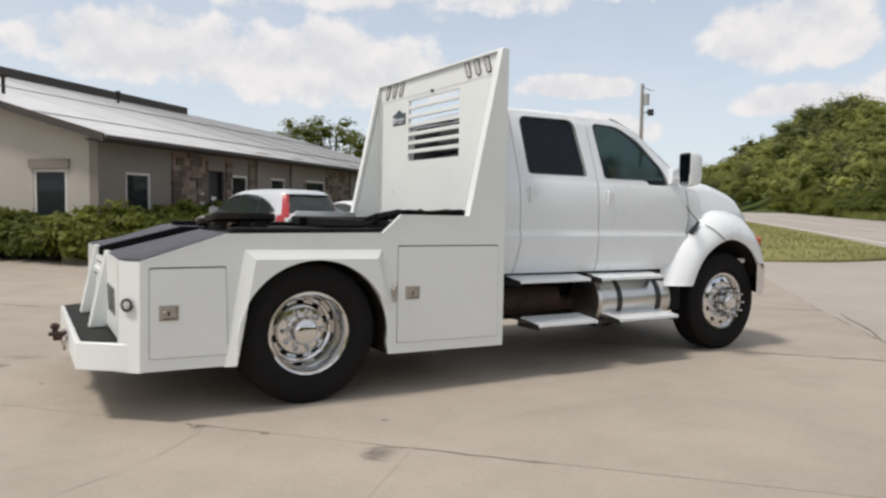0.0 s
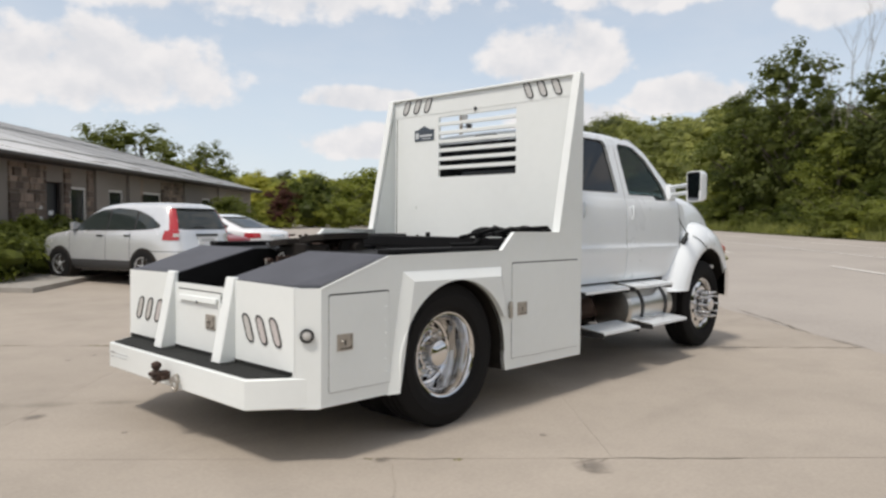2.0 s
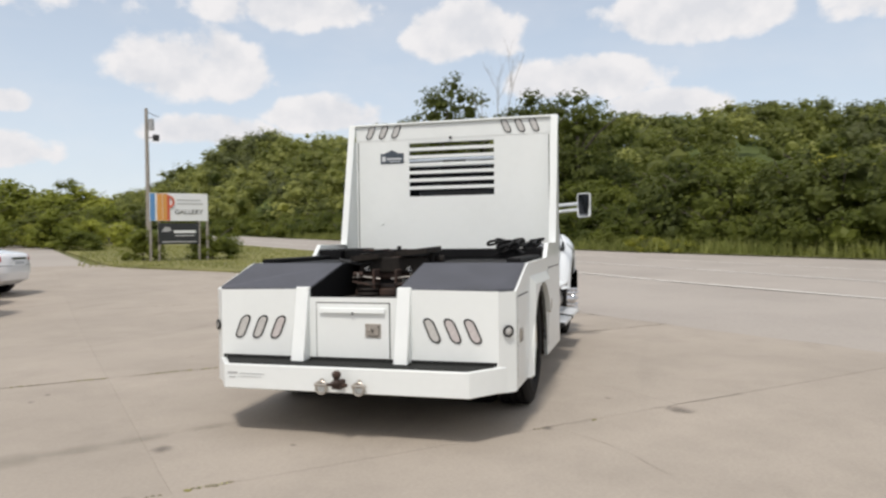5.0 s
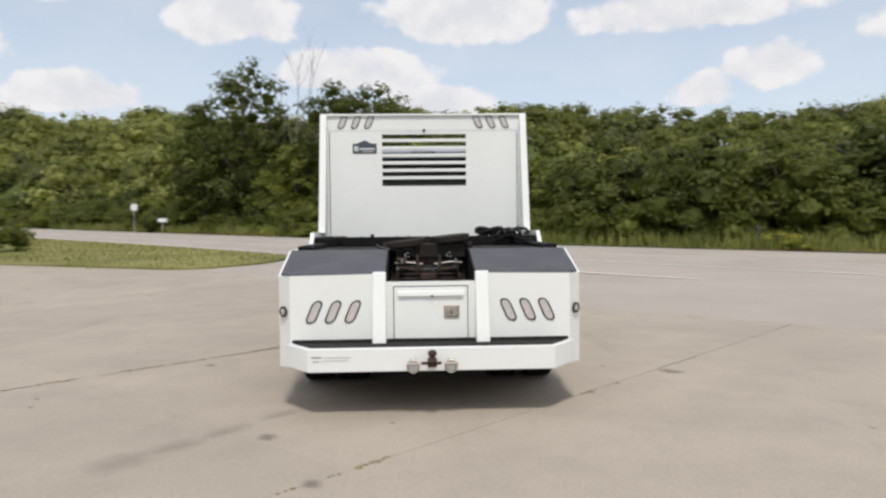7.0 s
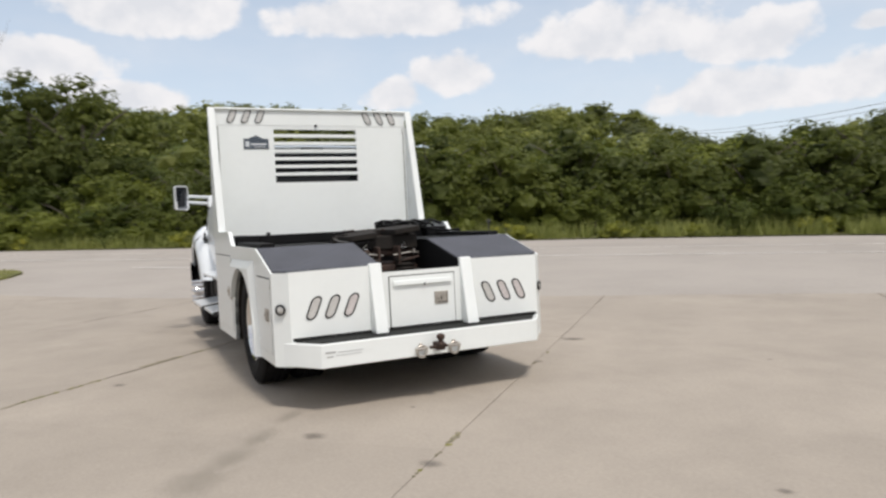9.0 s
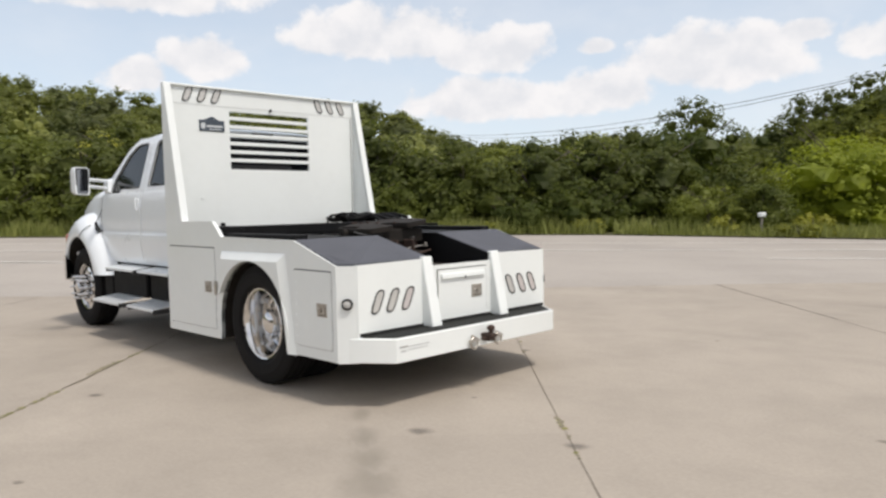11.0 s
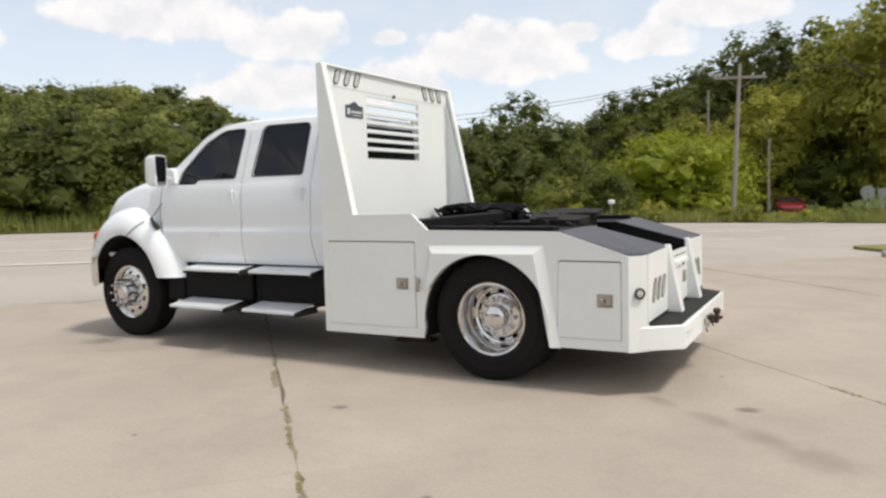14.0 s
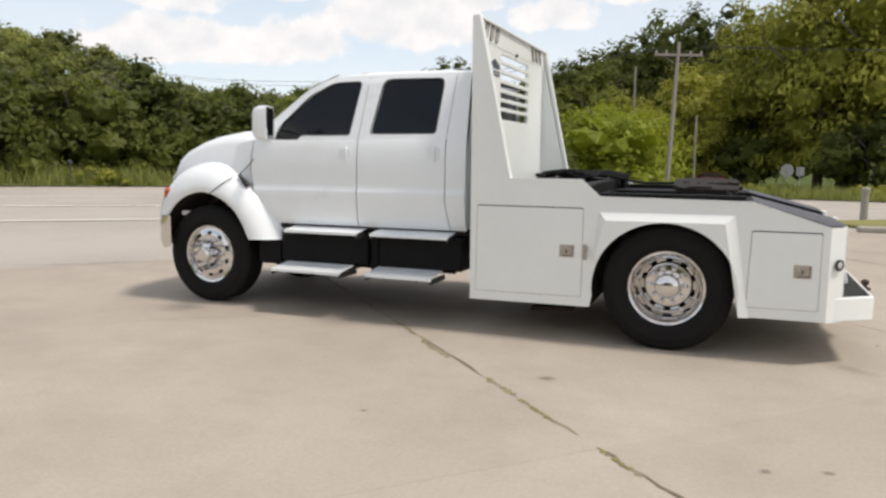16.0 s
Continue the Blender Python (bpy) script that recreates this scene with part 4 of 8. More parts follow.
slot = [(0.40, 0.40), (0.44, 0.10), (0.06, 0.055), (0.0, 0.03), (0.0, -0.03), (0.06, -0.055), (0.44, -0.10), (0.40, -0.40), (0.10, -0.44), (-0.32, -0.40), (-0.44, -0.2), (-0.44, 0.2), (-0.32, 0.40), (0.10, 0.44)]
bm = plate([(-a * 0.66, b * 0.88) for a, b in rounded(slot, 0.05)], [], lambda a, b, d: (a, b, -d), 0.045)
coupling = part("coupling_plate", bm, CHASSIS, truck, "greasy black fifth-wheel plate, tipped forward", m=Matrix.Translation((1.05, 0, 1.350)) @ pose(0, 0, 0, -6, -1, 0))
for s in (1, -1):
    bm = nb()
    skin(bm, [[(0.92, s * 0.30, 0.97), (1.32, s * 0.30, 0.97), (1.20, s * 0.30, 1.33), (1.00, s * 0.30, 1.33)], [(0.92, s * 0.34, 0.97), (1.32, s * 0.34, 0.97), (1.20, s * 0.34, 1.33), (1.00, s * 0.34, 1.33)]])
    tube(bm, [(1.10, s * 0.24, 1.27), (1.10, s * 0.42, 1.27)], 0.04, 12)
    part("coupling_bracket", bm, CHASSIS, truck, "greasy black bracket")
    bm = nb()
    lathe(bm, [(0.97, 0.0), (0.972, 0.085), (0.99, 0.10), (1.01, 0.085), (1.03, 0.10), (1.05, 0.085), (1.07, 0.10), (1.09, 0.085), (1.10, 0.0)], "z", centre=(0.76, s * 0.17, 0), n=20)
    part("air_spring", bm, CHASSIS, truck, "black bellows air spring")
    bm = nb()
    tube(bm, [(0.74, s * 0.05, 1.12), (0.72, s * 0.20, 1.14), (0.74, s * 0.30, 1.13)], 0.008, 8)
    tube(bm, [(0.70, s * 0.24, 1.13), (0.70, s * 0.24, 1.17)], 0.012, 8)
    part("brass_fitting", bm, STEEL, truck)
bm = nb()
tube(bm, [(0.90, 0.30, 1.14), (0.90, -0.30, 1.14)], 0.035, 10)
tube(bm, [(0.72, 0.2, 1.16), (0.72, 0.28, 1.16)], 0.02, 8)
box(bm, 0.78, 1.5, -0.3, 0.3, 0.971, 1.03, bev=0.01)
part("coupling_frame", bm, RUST, truck)
part("coupling_saddle", boxed(0.98, 1.22, -0.285, 0.285, 1.14, 1.30, bev=0.02), RUST, truck, "dark greasy saddle block")
part("coupling_skirt", boxed(0.84, 0.88, -0.34, 0.28, 1.17, 1.30, bev=0.01), CHASSIS, truck)
bm = nb()
tube(bm, [(0.86, 0.10, 1.27), (0.82, 0.28, 1.24), (0.84, 0.44, 1.27), (0.86, 0.47, 1.29)], 0.012, 8)
part("release_handle", bm, RIM_DARK, truck)

# --- headache rack ---
louv = [(-0.506, 1.945), (-0.506, 2.575), (0.497, 2.575), (0.497, 1.945)]
bm = plate([(-1.15, 1.25), (-1.15, 2.79), (1.15, 2.79), (1.15, 1.25)], [louv], lambda a, b, d: (2.945 + d, a, b), 0.03)
rack = part("headache_rack", bm, BEDWHITE, truck, "tall white steel headache rack with a slatted opening", smooth=0)
bm = nb()
box(bm, 2.915, 2.975, -1.222, 1.222, 2.775, 2.800, bev=0.006)
part("rack_cap", bm, BEDWHITE, rack)
part("rack_header", boxed(2.9415, 2.944, -1.15, 1.15, 2.605, 2.776), BEDWHITE, rack)
bm = nb()
box(bm, 2.905, 2.944, 0.605, 0.645, 1.25, 1.372, bev=0.006)
box(bm, 2.88, 2.91, 0.60, 0.65, 1.25, 1.30, bev=0.006)
part("rack_bracket", bm, BLACK, rack, "small black bracket at the foot of the rack")
for s in (1, -1):
    bm = nb()                                              # inner face of the tapered post
    skin(bm, [[(2.655, s * 1.185, 1.40), (2.92, s * 1.185, 2.60), (2.944, s * 1.185, 2.60), (2.944, s * 1.185, 1.26), (2.655, s * 1.185, 1.26)], [(2.655, s * 1.15, 1.40), (2.92, s * 1.15, 2.60), (2.944, s * 1.15, 2.60), (2.944, s * 1.15, 1.26), (2.655, s * 1.15, 1.26)]])
    part("rack_post", bm, BEDWHITE, rack, smooth=0)
    for y in (0.962, 0.803, 0.648):
        oval_lamp(s * y, 2.706, 0.082, 0.160, -s * 0.40, 2.940, rack, LENS)
    part("seam_shadow", boxed(2.9435, 2.9455, s * 1.118, s * 1.126, 1.27, 2.59), BLACK, rack)
for k in range(7):                                         # slats
    z = 2.022 + k * 0.0895
    part("slat", boxed(2.946, 2.970, -0.506, 0.497, z, z + 0.038, bev=0.004), BEDWHITE, rack)
bm = nb()
bmesh.ops.create_uvsphere(bm, u_segments=8, v_segments=6, radius=0.018, matrix=Matrix.Translation((2.935, -0.005, 2.605)))
part("rack_knob", bm, RIM_DARK, rack)
plate_m = boxed(2.936, 2.945, 0.56, 0.845, 2.335, 2.452, bev=0.004)
name_plate = part("name_plate", plate_m, PLATE, rack, "dark blue name plate with pale writing")
bm = nb()
skin(bm, [[(2.934, 0.80, 2.45), (2.934, 0.70, 2.49), (2.934, 0.62, 2.45)], [(2.945, 0.80, 2.45), (2.945, 0.70, 2.49), (2.945, 0.62, 2.45)]])
part("plate_crest", bm, PLATE, rack)
bm = nb()
box(bm, 2.9345, 2.936, 0.585, 0.765, 2.378, 2.398)
box(bm, 2.9345, 2.936, 0.60, 0.735, 2.352, 2.361)
box(bm, 2.9345, 2.936, 0.78, 0.825, 2.36, 2.42)
part("plate_bar", bm, PALE, rack)
bm = nb()
lathe(bm, [(-0.006, 0.0), (-0.006, 0.018), (0, 0.018)], "x", centre=(2.944, 0.832, 1.64), n=12)
part("drain_bolt", bm, BEDWHITE, rack)
bm = nb()
tube(bm, [(2.90, 0.752, 1.26), (2.90, 0.752, 1.345)], 0.013, 8)
box(bm, 2.885, 2.915, 0.735, 0.77, 1.252, 1.285, bev=0.004)
part("tie_down", bm, CHASSIS, truck)
# air lines and sockets by the rack
bm = nb()
for k in range(7):
    c = (2.80 - 0.085 * k, -0.80 - 0.10 * math.sin(1.9 * k), 1.372 + 0.016 * (k % 4))
    pts = [(c[0] + (0.10 + 0.02 * (k % 3)) * math.cos(q + k), c[1] + 0.15 * math.sin(q + k), c[2] + 0.022 * math.sin(2 * q + k)) for q in np.linspace(0, 2 * math.pi * 1.4, 22)]
    tube(bm, pts, 0.014, 6)
tube(bm, [(2.86, -0.70, 1.37), (2.70, -0.55, 1.30), (2.45, -0.50, 1.27), (2.20, -0.62, 1.27), (2.05, -0.86, 1.365), (1.75, -1.02, 1.31), (1.4, -1.08, 1.31)], 0.014, 6)
tube(bm, [(2.88, -0.86, 1.38), (2.55, -1.08, 1.39), (2.25, -1.05, 1.37), (2.0, -0.95, 1.37), (1.96, -0.7, 1.29)], 0.012, 6)
part("air_line", bm, BLACK, truck, "coiled black air line")
for k in range(6):
    bm = nb()
    y0, z0 = -0.74 - 0.055 * k, 1.372 + 0.018 * (k % 3)
    tube(bm, [(2.88 - 0.02 * k, y0, z0), (2.62, y0 - 0.05 + 0.03 * math.sin(k), z0 + 0.03), (2.35, y0 - 0.02 * math.cos(2 * k), z0 + 0.012 * (k % 2)), (2.12, y0 - 0.07, z0 + 0.02), (1.90, y0 - 0.04 * (k % 3), z0 - 0.02)], 0.017, 6)
    part("hose_line", bm, BLACK, truck, "black rubber air line lying on the bed")
for k in range(10):                                        # bolts and grease nipples of the coupling
    a0 = 2 * math.pi * k / 10
    bm = nb()
    lathe(bm, [(1.352, 0.0), (1.352, 0.016), (1.366, 0.016), (1.368, 0.0)], "z", centre=(1.05 + 0.20 * math.cos(a0), 0.30 * math.sin(a0), 0.002 * math.sin(a0)), n=6)
    part("coupling_bolt", bm, RUST, truck)
for s in (1, -1):
    bm = nb()
    pts = [(0.80 + 0.012 * q, s * 0.19 + 0.026 * math.cos(1.9 * q), 1.20 + 0.026 * math.sin(1.9 * q)) for q in range(22)]
    tube(bm, pts, 0.006, 5)
    part("return_spring", bm, TANK, truck, "bare steel spring")
    bm = nb()
    box(bm, 0.70, 0.84, s * 0.10 - 0.012, s * 0.10 + 0.012, 1.03, 1.20, bev=0.006)
    tube(bm, [(0.70, s * 0.10, 1.06), (0.66, s * 0.16, 1.08), (0.66, s * 0.27, 1.10)], 0.009, 6)
    part("coupling_lever", bm, RUST, truck, "rust-brown lever")
for k in range(2):
    bm = nb()
    pts = [(2.52 + 0.05 * math.cos(q), -0.97 + 0.05 * math.sin(q) - 0.09 * k, 1.372 + 0.008 * math.sin(3 * q)) for q in np.linspace(0, 2 * math.pi * 0.85, 14)]
    tube(bm, pts, 0.009, 6)
    part("chrome_fitting", bm, CHROME, truck)

# --- cab ---
def door_y(z):
    return float(np.interp(z, [0.88, 0.94, 1.08, 1.235, 1.262, 1.50, 1.70, 1.76], [0.905, 0.938, 0.958, 0.972, 0.956, 0.957, 0.938, 0.918]))


def edge_x(z):
    return float(np.interp(z, [0.885, 0.945, 1.07, 1.23, 1.40, 1.545, 1.742], [5.21, 5.30, 5.42, 5.488, 5.515, 5.510, 5.480]))


def up_y(z):
    return float(np.interp(z, [1.74, 2.30, 2.37], [0.925, 0.812, 0.785]))


ZS = [0.885, 0.92, 0.97, 1.05, 1.15, 1.225, 1.245, 1.265, 1.30, 1.40, 1.52, 1.62, 1.70, 1.742]


def side_skin(name, x0, x1, parent, s, out=0.0, zs=ZS, thick=0.03, material=WHITE):
    """A door skin or quarter panel: x0 and x1 as functions of height, bellied as the cab's side is."""
    bm = nb()
    rings = []
    for z in zs:
        y = door_y(z) + out
        rings.append([(x0(z), s * y, z), ((x0(z) + x1(z)) / 2, s * (y + 0.004), z), (x1(z), s * y, z), (x1(z), s * (y - thick), z), (x0(z), s * (y - thick), z)])
    skin(bm, rings)
    return part(name, bm, material, parent, smooth=40)


WF = rounded([(4.375, 1.795), (4.275, 2.308), (4.60, 2.302), (4.81, 2.20), (5.185, 1.895), (5.245, 1.712), (5.00, 1.712), (4.91, 1.795)], [0.03, 0.06, 0.09, 0.2, 0.08, 0.03, 0.03, 0.03])
WR = rounded([(3.455, 1.804), (3.395, 2.314), (4.02, 2.320), (4.135, 1.806)], [0.04, 0.08, 0.08, 0.04])
UP = rounded([(3.13, 1.742), (3.13, 2.37), (4.58, 2.37), (4.84, 2.27), (5.335, 1.90), (5.45, 1.742)], [0, 0.05, 0.1, 0.2, 0.1, 0])
part("cab_body", boxed(3.14, 5.40, -0.90, 0.90, 0.90, 1.73, bev=0.02), CABIN, truck, "cab shell behind the doors")
for s in (1, -1):
    bm = plate(UP, [WF, WR], lambda a, b, d: (a, s * (up_y(b) - d), b), 0.05)
    frame_side = part("window_frame_side", bm, WHITE, truck, "white cab pillars and window surrounds", smooth=50)
    for nm, w, g in (("front_side_window", WF, TINT if s > 0 else TINT_CLEAR), ("rear_side_window", WR, TINT)):
        bm = plate(w, [], lambda a, b, d: (a, s * (up_y(b) - 0.016 - d), b), 0.006)
        ob = part(nm, bm, g, frame_side, "dark tinted side window", smooth=0)
        cx, cz = sum(p[0] for p in w) / len(w), sum(p[1] for p in w) / len(w)
        grow = [(a + (0.010 if a > cx else -0.010), b + (0.010 if b > cz else -0.010)) for a, b in w]
        bm = plate(grow, [w], lambda a, b, d: (a, s * (up_y(b) + 0.002 - d), b), 0.010)
        part("window_rubber", bm, RIM_DARK, frame_side)
    # seams above the belt: between the doors and behind the rear door
    for x0, x1 in ((4.268, 4.185), (3.335, 3.275)):
        bm = nb()
        rings = [[(x0 + (x1 - x0) * t - 0.004, s * (up_y(1.742 + 0.61 * t) + 0.0015), 1.742 + 0.61 * t), (x0 + (x1 - x0) * t + 0.004, s * (up_y(1.742 + 0.61 * t) + 0.0015), 1.742 + 0.61 * t), (x0 + (x1 - x0) * t, s * (up_y(1.742 + 0.61 * t) - 0.01), 1.742 + 0.61 * t)] for t in np.linspace(0, 1, 7)]
        skin(bm, rings)
        part("door_gap", bm, SIGN_GREY, frame_side)
    fr = side_skin("front_door", lambda z: 4.274, lambda z: edge_x(z), truck, s)
    bm = nb()                                              # gap before the front door
    tube(bm, [(edge_x(z) + 0.004, s * (door_y(z) - 0.004), z) for z in np.linspace(0.90, 1.74, 16)], 0.006, 5)
    part("door_gap", bm, RIM_DARK, fr)
    rr_ = side_skin("rear_door", lambda z: 3.338 - 0.05 * max(0, (1.15 - z)) / 0.27, lambda z: 4.262, truck, s)
    side_skin("rear_quarter_panel", lambda z: 3.13, lambda z: 3.328 - 0.05 * max(0, (1.15 - z)) / 0.27, truck, s)
    for d, x, z in ((fr, 4.40, 1.60), (rr_, 3.46, 1.61)):
        bm = plate(rounded([(x - 0.065, z - 0.055), (x - 0.065, z + 0.055), (x + 0.065, z + 0.055), (x + 0.065, z - 0.055)], 0.02), [], lambda a, b, q: (a, s * (0.953 - q), b), 0.012)
        part("handle_pocket", bm, WHITE, d)
        bm = nb()
        tube(bm, [(x - 0.02, s * 0.955, z - 0.075), (x - 0.024, s * 0.970, z - 0.05), (x - 0.024, s * 0.970, z + 0.045), (x - 0.02, s * 0.955, z + 0.065)], 0.011, 8)
        part("door_handle", bm, WHITE, d, "white grab handle")
    part("rocker", boxed(3.14, 5.20, s * 0.80, s * 0.90, 0.84, 0.90, bev=0.01), CHASSIS, truck)
# roof
bm = nb()
rings = []
for x, z, w in ((3.13, 2.36, 0.79), (3.2, 2.385, 0.79), (3.5, 2.40, 0.79), (4.1, 2.405, 0.79), (4.45, 2.39, 0.78), (4.58, 2.372, 0.77)):
    half = [(w - 0.006, min(z - 0.03, 2.352)), (w * 0.985, min(z, 2.372)), (w * 0.95, z - 0.004), (w * 0.86, z + 0.008), (w * 0.6, z + 0.018), (0, z + 0.024)]
    rings.append([(x, -y, h_) for y, h_ in half] + [(x, y, h_) for y, h_ in half[-2::-1]] + [(x, 0, z - 0.05)])
skin(bm, rings)
part("cab_roof", bm, WHITE, truck, "white cab roof", smooth=60)
bm = nb()
for y in (-0.35, 0, 0.35):
    box(bm, 4.40, 4.52, y - 0.04, y + 0.04, 2.395, 2.445, bev=0.012)
part("roof_marker", bm, AMBER, truck)
for s in (1, -1):                                          # windscreen pillars
    bm = nb()
    skin(bm, [[(4.58, s * 0.785, 2.385), (4.74, s * 0.785, 2.315), (4.70, s * 0.70, 2.345), (4.58, s * 0.70, 2.40)], [(4.86, s * 0.818, 2.26), (4.93, s * 0.822, 2.215), (4.93, s * 0.735, 2.24), (4.86, s * 0.735, 2.27)], [(5.30, s * 0.895, 1.93), (5.38, s * 0.90, 1.87), (5.40, s * 0.80, 1.885), (5.32, s * 0.80, 1.94)], [(5.40, s * 0.915, 1.80), (5.48, s * 0.92, 1.735), (5.54, s * 0.82, 1.74), (5.44, s * 0.82, 1.81)]])
    part("windscreen_pillar", bm, WHITE, truck, smooth=30)
bm = nb()
skin(bm, [[(4.57, y * 0.74, 2.395 - 0.03 * y * y), (4.57, y * 0.74, 2.385 - 0.03 * y * y), (5.46 + 0.08 * (1 - y * y), y * 0.86, 1.765), (5.46 + 0.08 * (1 - y * y), y * 0.86, 1.775)] for y in np.linspace(-1, 1, 9)])
part("windscreen", bm, TINT_CLEAR, truck, "slanting green-tinted windscreen")
bm = plate([(-0.915, 0.90), (-0.93, 1.74), (-0.80, 2.36), (0.80, 2.36), (0.93, 1.74), (0.915, 0.90)], [rounded([(-0.73, 1.77), (-0.70, 2.30), (0.70, 2.30), (0.73, 1.77)], 0.06)], lambda a, b, d: (3.13 + d, a, b), 0.03)
back = part("cab_back", bm, WHITE, truck, "white cab back wall")
part("high_mount_lamp", boxed(3.105, 3.135, -0.14, 0.14, 2.325, 2.365, bev=0.006), RIM_DARK, back, "dark high-mounted brake lamp")
bm = plate(rounded([(-0.73, 1.77), (-0.70, 2.30), (0.70, 2.30), (0.73, 1.77)], 0.06), [], lambda a, b, d: (3.138 + d, a, b), 0.006)
part("rear_window", bm, TINT, back, "dark tinted rear window")
# seats and dash, seen dimly through the glass
for x in (3.55, 4.55):
    for y in (-0.48, 0.48):
        bm = nb()
        box(bm, x, x + 0.5, y - 0.26, y + 0.26, 1.731, 1.80, bev=0.03)
        skin(bm, [[(x, y - 0.25, 1.75), (x + 0.14, y - 0.25, 1.75), (x + 0.14, y + 0.25, 1.75), (x, y + 0.25, 1.75)], [(x - 0.12, y - 0.20, 2.02), (x - 0.02, y - 0.20, 2.02), (x - 0.02, y + 0.20, 2.02), (x - 0.12, y + 0.20, 2.02)]])
        part("seat", bm, CABIN, truck)
part("dashboard", boxed(5.05, 5.40, -0.80, 0.80, 1.731, 1.80, bev=0.03), CABIN, truck)
bm = nb()
pts = [(5.0 + 0.05 * math.sin(q), 0.45 + 0.19 * math.cos(q), 1.90 + 0.17 * math.sin(q)) for q in np.linspace(0, 2 * math.pi, 21)]
tube(bm, pts, 0.014, 6)
part("steering_wheel", bm, CABIN, truck)
part("rear_view_mirror", boxed(4.75, 4.79, -0.12, 0.12, 2.16, 2.23, bev=0.015), CABIN, truck)
# towing mirrors
for s in (1, -1):
    bm = nb()
    tube(bm, [(5.33, s * 0.90, 1.90), (5.18, s * 1.10, 1.905), (5.06, s * 1.27, 1.91)], 0.022, 8)
    tube(bm, [(5.36, s * 0.90, 1.81), (5.19, s * 1.10, 1.82), (5.06, s * 1.27, 1.83)], 0.022, 8)
    skin(bm, [[(5.22, s * 0.88, 1.74), (5.44, s * 0.885, 1.74), (5.40, s * 0.87, 1.94), (5.26, s * 0.85, 1.94)], [(5.26, s * 0.95, 1.77), (5.40, s * 0.955, 1.77), (5.38, s * 0.95, 1.92), (5.28, s * 0.94, 1.92)]])
    mir = part("towing_mirror", bm, WHITE, truck, "white towing mirror on two arms")
    bm = nb()
    sec = rounded([(1.04, 1.715), (1.04, 2.05), (1.285, 2.055), (1.285, 1.73)], 0.045)
    rings = []
    for x, k in ((5.275, 1.0), (5.36, 1.0), (5.42, 0.88), (5.445, 0.7)):
        rings.append([(x, s * (1.165 + (a - 1.165) * k), 1.885 + (b - 1.885) * k) for a, b in sec])
    skin(bm, rings)
    turn_in = Matrix.Translation((5.08, s * 1.268, 0)) @ Matrix.Rotation(radians(s * 9), 4, "Z") @ Matrix.Diagonal((0.9, 0.72, 1, 1)) @ Matrix.Translation((-5.35, -s * 1.05, 0))
    part("mirror_shell", bm, WHITE, mir, smooth=45, m=turn_in)
    bm = plate(rounded([(1.055, 1.83), (1.055, 2.038), (1.27, 2.042), (1.27, 1.83)], 0.03), [], lambda a, b, d: (5.271 + d, s * a, b), 0.006)
    part("mirror_bezel", bm, RIM_DARK, mir, m=turn_in)
    bm = plate(rounded([(1.07, 1.735), (1.07, 2.025), (1.255, 2.028), (1.255, 1.735)], 0.03), [], lambda a, b, d: (5.268 + d, s * a, b), 0.006)
    part("mirror_glass", bm, MIRROR, mir, m=turn_in)

# --- nose: hood, fenders, bumper ---
bm = nb()
rings = []
for x, zt, wt in ((5.42, 1.815, 0.90), (5.60, 1.84, 0.89), (5.85, 1.83, 0.88), (6.10, 1.792, 0.865), (6.30, 1.738, 0.85), (6.46, 1.672, 0.835), (6.60, 1.58, 0.81), (6.70, 1.455, 0.77), (6.745, 1.25, 0.72)):
    half = [(wt + 0.02, min(1.21, zt - 0.2)), (wt + 0.02, min(1.40, zt - 0.12)), (wt, zt - 0.13), (wt - 0.05, zt - 0.055), (wt - 0.16, zt - 0.012), (wt - 0.30, zt + 0.012), (0.28, zt + 0.035), (0.0, zt + 0.03)]
    rings.append([(x, y, z) for y, z in half] + [(x, -y, z) for y, z in half[-2::-1]])
skin(bm, rings)
part("hood", bm, WHITE, truck, "white sloping hood", smooth=50)
